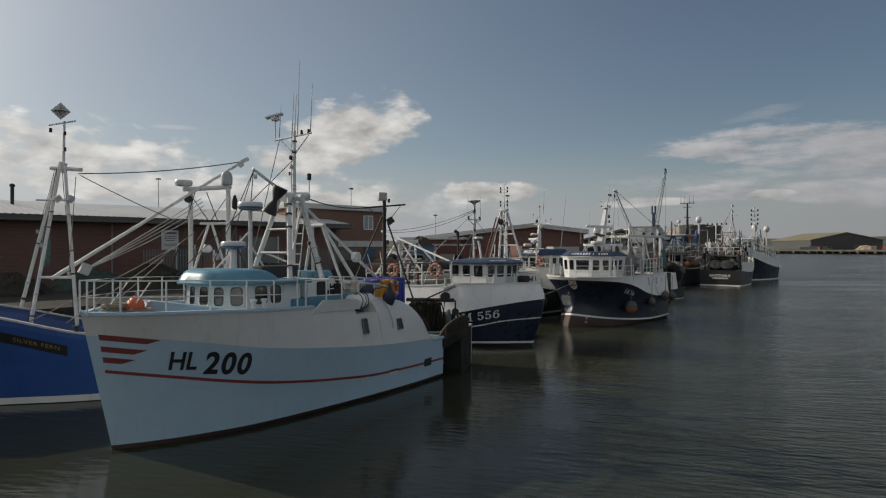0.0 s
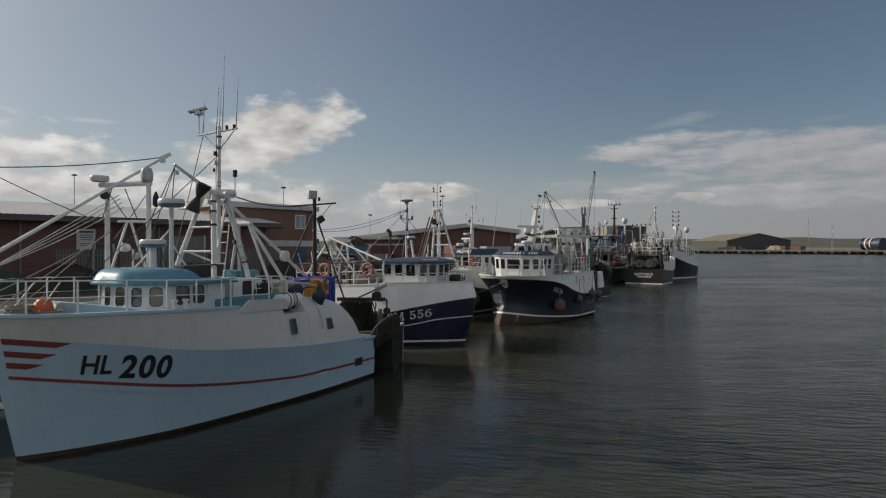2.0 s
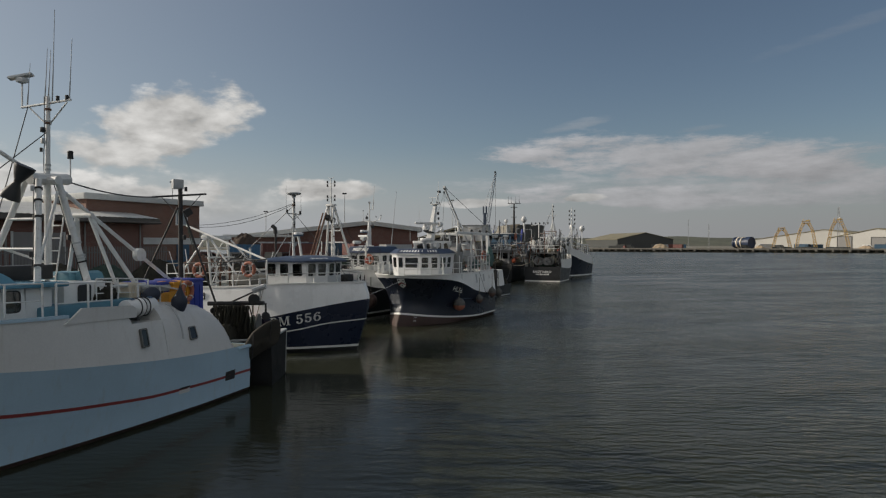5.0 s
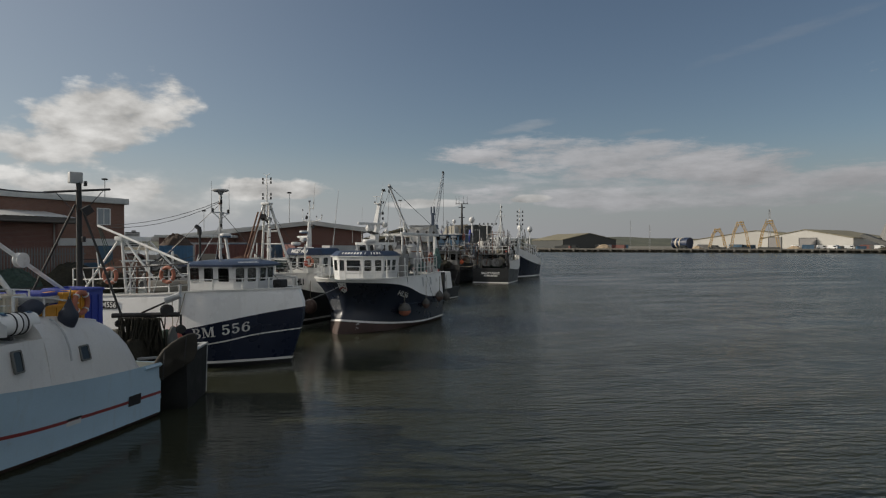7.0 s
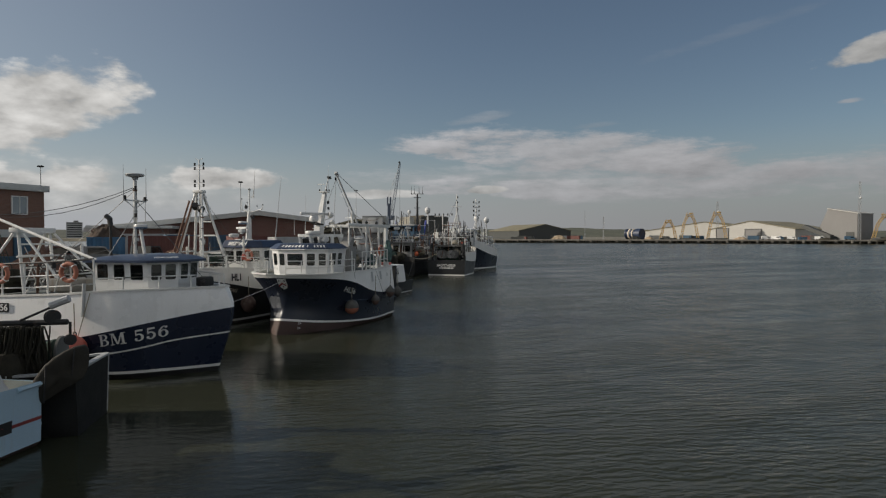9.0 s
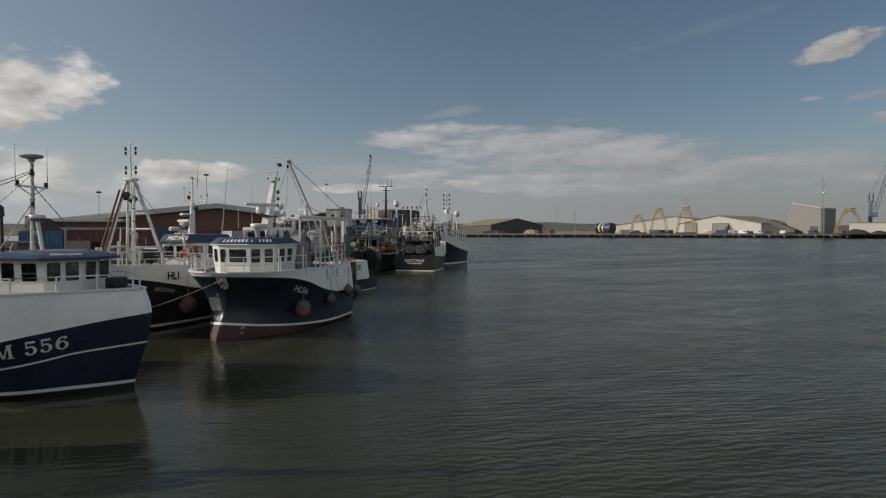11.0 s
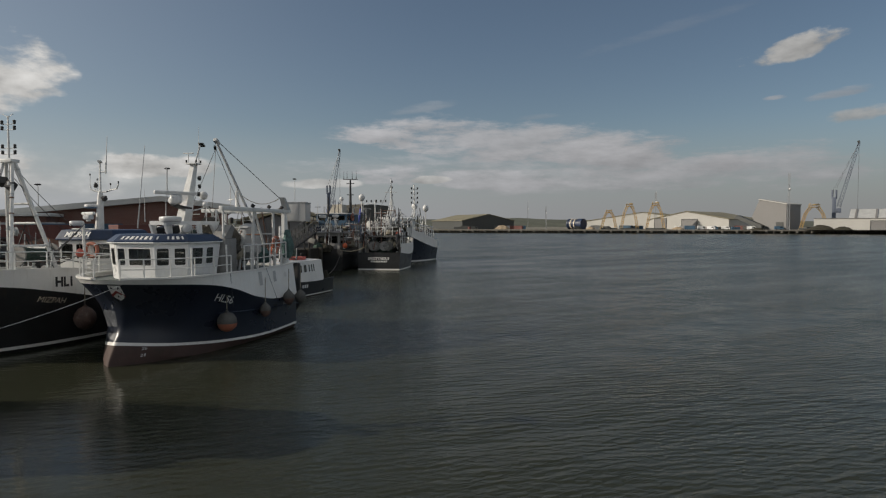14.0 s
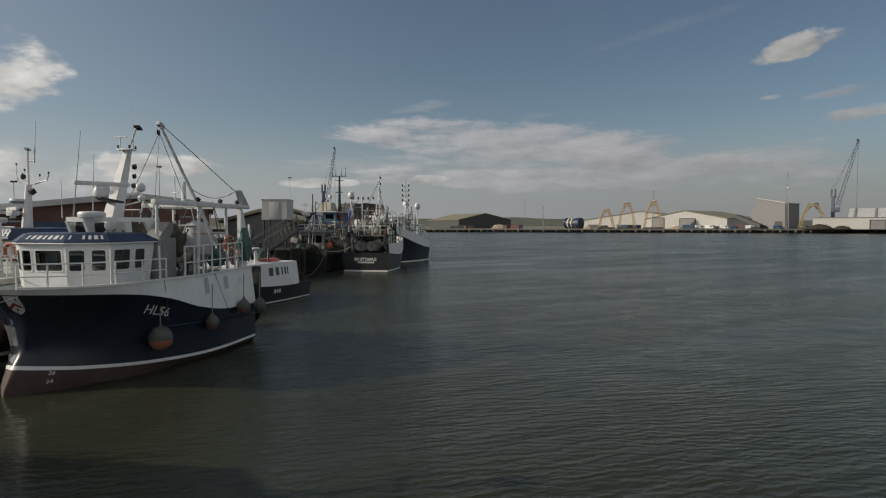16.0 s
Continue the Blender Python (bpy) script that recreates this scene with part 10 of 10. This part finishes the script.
for u, w in ((6.0, 2.6), (19.6, 1.0), (24.8, 2.8)):
    bm = bmesh.new()
    box(bm, (u, -0.02, 1.2 if w < 2 else 1.5), (w, 0.08, 2.4 if w < 2 else 3.0), bevel=0.01)
    dr = part("door", bm, M_SHEDD if w < 2 else M_SHEDG, low_building)
    bm = bmesh.new()
    for sx in (-1, 1):
        box(bm, (u + sx * (w / 2 + 0.06), -0.03, 1.5 if w > 2 else 1.2), (0.12, 0.12, 3.1 if w > 2 else 2.5))
    part("door_frame", bm, M_FASCIA, dr)
bm = bmesh.new()
tube(bm, (0, 0, 0), (0, 0, 1.95), 0.10, n=12)
lathe(bm, [(0.10, 1.95), (0.15, 2.0), (0.15, 2.1), (0.06, 2.16)], None, 12)
part("flue", bm, M_DARKST, low_building).location = (11.0, 4.0, 3.9)
# window, band and shutters on the two-storey block
bm = bmesh.new()
for c, s in (((7.45, -0.03, 4.98), (1.06, 0.10, 0.06)), ((7.45, -0.03, 3.82), (1.06, 0.10, 0.06)), ((6.95, -0.03, 4.40), (0.06, 0.10, 1.1)), ((7.95, -0.03, 4.40), (0.06, 0.10, 1.1)), ((7.45, -0.03, 4.40), (0.05, 0.09, 1.1))):
    box(bm, c, s)
wfr = part("window_frame", bm, M_GLOSSW, two_storey)
bm = bmesh.new()
box(bm, (7.45, -0.012, 4.40), (0.98, 0.03, 1.1))
part("pane", bm, M_SKYBLIND, wfr)
bm = bmesh.new()
box(bm, (4.575, -0.03, 2.55), (9.15, 0.08, 0.5))
part("concrete_band", bm, M_FASCIA, two_storey)
bm = bmesh.new()
box(bm, (7.55, -0.05, 1.45), (1.10, 0.12, 1.66), bevel=0.01)
part("shutter", bm, M_BLUEBOX, two_storey, "blue painted roller shutter")


def container(m, sx, sy, sz, material, label, name="container"):
    b = empty(name, m, label, "container", "quay containers")
    bm = bmesh.new()
    n = int(sx / 0.28)
    for side, yy in ((-1, -sy / 2), (1, sy / 2)):
        rows = []
        for i in range(2 * n + 1):
            x = -sx / 2 + sx * i / (2 * n)
            y = yy + side * (0.0 if (i // 1) % 2 else -0.035)
            rows.append([bm.verts.new((x, y, 0.1)), bm.verts.new((x, y, sz - 0.1))])
        for a, c in zip(rows, rows[1:]):
            bm.faces.new((a[0], c[0], c[1], a[1]))
        part("side_panel", bm, material, b, smooth=0)
        bm = bmesh.new()
    bm = bmesh.new()
    for x in (-1, 1):
        for y in (-1, 1):
            box(bm, (x * (sx / 2 - 0.05), y * (sy / 2 - 0.05), sz / 2), (0.12, 0.12, sz))
    for z in (0.06, sz - 0.06):
        for y in (-1, 1):
            box(bm, (0, y * (sy / 2 - 0.05), z), (sx - 0.1, 0.11, 0.12))
        for x in (-1, 1):
            box(bm, (x * (sx / 2 - 0.05), 0, z), (0.11, sy - 0.1, 0.115))
    part("frame", bm, material, b, smooth=0)
    bm = bmesh.new()
    box(bm, (0, 0, sz - 0.03), (sx - 0.1, sy - 0.1, 0.05))
    box(bm, (sx / 2 - 0.06, 0, sz / 2), (0.06, sy - 0.2, sz - 0.2))
    box(bm, (-sx / 2 + 0.06, 0, sz / 2), (0.06, sy - 0.2, sz - 0.2))
    part("end_panel", bm, material, b, smooth=0)
    return b


container(pose(2.3, 61.0, QUAY_Z, 0, 0, 4), 6.0, 2.4, 2.4, M_REDBOX, "red-brown shipping container on the quay")
container(pose(5.0, 66.5, QUAY_Z, 0, 0, 8), 6.0, 2.4, 2.5, M_BLUEBOX, "blue shipping container on the quay")
container(pose(8.6, 61.5, QUAY_Z, 0, 0, 95), 6.0, 2.4, 2.4, M_REDBOX, "rust-red shipping container on the quay")
container(pose(1.0, 70.5, QUAY_Z, 0, 0, 0), 6.0, 2.4, 2.6, M_GREYBOX, "pale grey shipping container on the quay")
container(pose(-2.2, 60.2, QUAY_Z, 0, 0, 3), 2.6, 2.4, 2.3, M_SKIP, "bright blue open skip heaped with scrap", "skip")
container(pose(12.2, 62.5, QUAY_Z, 0, 0, 20), 3.0, 2.2, 2.3, M_GREYBOX, "white insulated box beside the shed", "site_cabin")
container(pose(9.5, 68.0, QUAY_Z, 0, 0, 20), 2.4, 1.6, 2.2, M_CRATEY, "yellow painted locker on the quay", "locker")
container(pose(-7.3, 50.6, QUAY_Z, 0, 0, 45), 2.0, 1.2, 1.1, M_BLUEBOX, "blue skip beside the fence", "skip")
# raised white store on legs beside the gangway
st = empty("raised_store", pose(23.2, 69.6, QUAY_Z + 2.75, 0, 0, -30), "smooth pale box store raised on steel legs", "store")
bm = bmesh.new()
box(bm, (0, 0, 0.9), (2.3, 2.2, 1.8), bevel=0.03)
part("body", bm, M_STORE, st, smooth=0)
bm = bmesh.new()
box(bm, (0, 0, 1.83), (2.4, 2.3, 0.07), bevel=0.015)
part("lid", bm, M_GREYBOX, st, smooth=0)
bm = bmesh.new()
box(bm, (0.0, -1.115, 0.85), (0.9, 0.03, 1.55), bevel=0.01)
part("hatch", bm, M_STORE, st)
for x in (-1.0, 1.0):
    for y in (-0.95, 0.95):
        spar(st, (x, y, -4.2), (x, y, 0), 0.09, material=M_DARKST, name="leg")


def gangway():
    g = empty("gangway", pose(21.6, 63.6, 2.9, 0, 14, -128), "grey steel gangway with handrails sloping down to boats", "gangway")
    bm = bmesh.new()
    box(bm, (0, 0, 0), (7.0, 1.0, 0.12))
    part("tread", bm, M_DARKST, g)
    for y in (-0.5, 0.5):
        rail(g, [(-3.4 + i * 0.85, y, 0.05) for i in range(9)], 1.05, (1.0, 0.5), 0.035, M_DIRTY)
        for i in range(8):
            spar(g, (-3.4 + i * 0.85, y, 0.05), (-2.55 + i * 0.85, y, 1.05), 0.022, material=M_DIRTY, name="brace")


gangway()


def heap(m, w, d, h, material, label, seed):
    bm = bmesh.new()
    n, k = 56, 14
    rings = []
    for j in range(k + 1):
        f = j / k
        row = []
        for i in range(n):
            a = 2 * math.pi * i / n
            c, q = math.cos(a), math.sin(a)
            lump = 1 + 0.22 * noise.noise((c * 2 + seed, q * 2, f * 3)) + 0.14 * noise.noise((c * 7 + seed, q * 7, f * 8)) + 0.07 * noise.noise((c * 19, q * 19 + seed, f * 21))
            rise = h * (1 - (1 - f) ** 1.8) * (1 + 0.16 * noise.noise((c * 3, q * 3 + seed, f * 2)) + 0.10 * noise.noise((c * 11, q * 11 + seed, f * 7)))
            row.append(bm.verts.new((w / 2 * (1 - f * 0.93) * lump * c, d / 2 * (1 - f * 0.93) * lump * q, rise)))
        rings.append(row)
    for a, b in zip(rings, rings[1:]):
        for i in range(n):
            bm.faces.new((a[i], a[(i + 1) % n], b[(i + 1) % n], b[i]))
    bm.faces.new(rings[-1])
    thing("fishing_net", bm, material, m, label, "heap", "heaps on the quay", smooth=50)


for k in range(9):
    # stacked gear along the fence behind the boats
    f = k / 8
    heap(pose(-21.5 + 19.5 * f, 30.2 + 19.0 * f, QUAY_Z, 0, 0, 45), 3.4 + (k * 7 % 5) * 0.3, 1.6, 0.8 + (k * 5 % 4) * 0.22, (M_DNET, M_NET, M_DNET, M_RUSTY)[k % 4], "low heap of dark trawl gear along the quay", 20 + k)
heap(pose(-2.2, 60.2, QUAY_Z + 2.28), 2.7, 2.3, 1.0, M_SCRAP, "brown scrap and old netting heaped in a blue skip", 2)
heap(pose(-3.0, 57.5, QUAY_Z), 4, 2, 1.2, M_DNET, "heap of dark netting beside the office", 5)
heap(pose(3.5, 58.0, QUAY_Z), 5, 2, 1.4, M_RUSTY, "heap of rusty chain and trawl gear", 8)
heap(pose(12.5, 58.5, QUAY_Z), 5, 2.5, 1.5, M_DNET, "heap of dark netting on the quay", 9)
heap(pose(-16.0, 33.0, QUAY_Z), 4, 2, 1.1, M_DNET, "heap of dark netting by the fence", 12)
heap(pose(-20.5, 28.5, QUAY_Z), 3, 2, 1.0, M_DNET, "heap of dark netting by the fence", 14)
heap(pose(-11.0, 38.0, QUAY_Z), 5, 2, 1.2, M_DNET, "heap of dark netting on the quay edge", 16)


def pickup(m, material, label):
    b = empty("pickup_truck", m, label, "pickup")
    bm = bmesh.new()
    prism(bm, [(-2.2, 0.35), (2.2, 0.35), (2.25, 0.95), (1.2, 1.05), (0.75, 1.6), (-0.45, 1.62), (-0.55, 1.0), (-2.2, 1.0)], 1.7, facing((0, 0.85, 0), (1, 0, 0), (0, -1, 0)))
    part("body", bm, material, b)
    bm = bmesh.new()
    prism(bm, [(-0.38, 1.05), (1.05, 1.08), (0.7, 1.5), (-0.38, 1.52)], 1.72, facing((0, 0.86, 0), (1, 0, 0), (0, -1, 0)))
    part("window", bm, M_GLASS, b)
    for x in (-1.35, 1.4):
        for y in (-0.8, 0.8):
            bm = bmesh.new()
            lathe(bm, [(0.2, -0.1), (0.34, -0.09), (0.36, 0), (0.34, 0.09), (0.2, 0.1)], Matrix.Translation((x, y, 0.36)) @ Matrix.Rotation(radians(90), 4, "X"), 16)
            part("wheel", bm, M_BLACKP, b)


pickup(pose(-2.8, 56.4, QUAY_Z, 0, 0, 12), M_CASING, "grey-white pickup parked in front of a blue skip")
pickup(pose(-5.6, 58.4, QUAY_Z, 0, 0, 20), M_REDBOX, "dull red pickup parked beside the harbour office")
pickup(pose(-6.2, 63.5, QUAY_Z, 0, 0, 8), M_DIRTY, "dark grey pickup parked behind the harbour office")
pickup(pose(0.6, 57.2, QUAY_Z, 0, 0, 60), M_SHEDD, "dark pickup parked beside stacked gear")


def mast_light(x, y, z, r):
    b = empty("street_lamp", pose(x, y, QUAY_Z), "tall grey floodlight column", "street lamp", "floodlight columns")
    bm = bmesh.new()
    tube(bm, (0, 0, 0), (0, 0, z - QUAY_Z), r, r * 0.6, n=8)
    part("column", bm, M_GALV, b)
    bm = bmesh.new()
    for a in range(0, 360, 60):
        box(bm, (r * 3.4 * math.cos(radians(a)), r * 3.4 * math.sin(radians(a)), z - QUAY_Z), (r * 2.6, r * 2.4, r * 1.9), (0, 25, a))
    part("lamp_head", bm, M_DARKST, b)


mast_light(-39.6, 259.8, 29.2, 0.22)
mast_light(33.9, 317.0, 31.0, 0.25)
mast_light(140.0, 482.0, 41.5, 0.3)
mast_light(-1.5, 121.0, 10.6, 0.09)
mast_light(-51.0, 108.0, 16.4, 0.09)


gable_shed("storage_shed", pose(38.0, 128.0, QUAY_Z, 0, 0, -25), 16, 3.5, 2.0, 20, M_SHEDD, M_SHEDR, "dark shed with mossy roof behind the quay")
bm = bmesh.new()
prism(bm, [(-5.0, 0), (5.5, 0), (4.0, 9.6), (-1.6, 9.2)], 10, facing((0, 10, 0), (1, 0, 0), (0, -1, 0)))
thing("salt_barn", bm, M_TANK, pose(78.0, 198.0, QUAY_Z, 0, 0, -24), "tan sheeted barn with sloping sides behind boats", "barn", smooth=0)
bm = bmesh.new()
box(bm, (0, 4, 4.2), (9.4, 8, 8.4), bevel=0.1)
prism(bm, [(-4.8, 8.4), (4.8, 8.4), (4.4, 9.0), (-1.0, 9.5), (-4.4, 9.1)], 8, facing((0, 8, 0), (1, 0, 0), (0, -1, 0)))
thing("plant_building", bm, M_SHEDD, pose(84.7, 194.3, QUAY_Z, 0, 0, -24), "dark grey clad plant building behind boats", "building", smooth=0)
for x, y, c in ((44, 112, M_GREYBOX), (36, 108, M_REDBOX), (30, 100, M_GREYBOX), (52, 116, M_BLUEBOX)):
    container(pose(x, y, QUAY_Z, 0, 0, -30), 6, 2.4, 2.6, c, "shipping container at the quay's far end")
gable_shed("storage_shed", pose(27.0, 93.0, QUAY_Z, 0, 0, -30), 9, 2.6, 1.2, 12, M_SHEDG, M_SHEDR, "low grey shed near the quay edge")

# ---- town blocks on the skyline ----


def tower_block(az, d, w, h, label):
    b = empty("tower_block", out(az, d, LAND_Z), label, "building", "town blocks")
    bm = bmesh.new()
    box(bm, (0, 6, h / 2), (w, 12, h))
    part("wall", bm, M_STORE, b, smooth=0)
    bm = bmesh.new()
    box(bm, (w * 0.1, 6, h + 1.2), (w * 0.3, 6, 2.4))
    part("roof_plant", bm, M_SHEDG, b, smooth=0)
    for k in range(int(h / 3)):
        bm = bmesh.new()
        box(bm, (0, -0.1, 1.8 + 3 * k), (w * 0.9, 0.3, 1.2))
        part("window_band", bm, M_GLASS, b, smooth=0)


tower_block(-11.2, 900, 20, 25, "pale town block far behind the quay")
tower_block(-7.6, 950, 19, 21, "pale town block far behind the quay")
tower_block(-13.4, 1000, 14, 19, "pale town block far behind the quay")

# ---- small things on the far dockside ----


def far_van(az, d, material, label):
    b = empty("van", out(az, d, LAND_Z, random.Random(int(az * 100)).uniform(-20, 20)), label, "van", "vehicles on the far dockside")
    bm = bmesh.new()
    prism(bm, [(-2.4, 0.3), (2.4, 0.3), (2.4, 1.1), (1.6, 1.9), (1.3, 2.1), (-2.4, 2.1)], 1.9, facing((0, 0.95, 0), (1, 0, 0), (0, -1, 0)))
    part("body", bm, material, b)
    bm = bmesh.new()
    prism(bm, [(0.4, 1.15), (2.0, 1.15), (1.5, 1.8), (0.4, 1.85)], 1.94, facing((0, 0.97, 0), (1, 0, 0), (0, -1, 0)))
    part("window", bm, M_GLASS, b)
    for x in (-1.5, 1.5):
        bm = bmesh.new()
        tube(bm, (x, -0.95, 0.35), (x, 0.95, 0.35), 0.36, n=12)
        part("wheel", bm, M_BLACKP, b)


rng = random.Random(5)
for i in range(22):
    az = 31.5 + rng.random() * 36
    far_van(az, 392 + rng.random() * 14, rng.choice([M_GLOSSW, M_SHEDD, M_SHEDG, M_SHEDD, M_BLUEBOX]), "vehicle parked on the far dockside")
for i in range(26):
    az = 30.5 + rng.random() * 37
    container(out(az, 398 + rng.random() * 22, LAND_Z, rng.uniform(-30, 30)), rng.choice([4.0, 6.0, 8.0]), 2.4, rng.choice([1.6, 2.4, 2.6]),
              rng.choice([M_GREYBOX, M_REDBOX, M_BLUEBOX, M_SHEDD, M_SHEDW]), "container or stacked gear on the far dockside")
for az, w, h in ((35.2, 10, 2.6), (51.0, 8, 1.6), (43.4, 6, 1.8)):
    heap(out(az, 396, LAND_Z), w, 5, h, M_GRAVEL, "sandy heap on the far dockside", az)
for az, w, h in ((61.9, 13, 2.6), (63.4, 9, 1.8), (57.3, 8, 1.2)):
    heap(out(az, 384, LAND_Z), w, 5, h, M_DNET, "dark heap of scrap and gear on the far dockside", az)
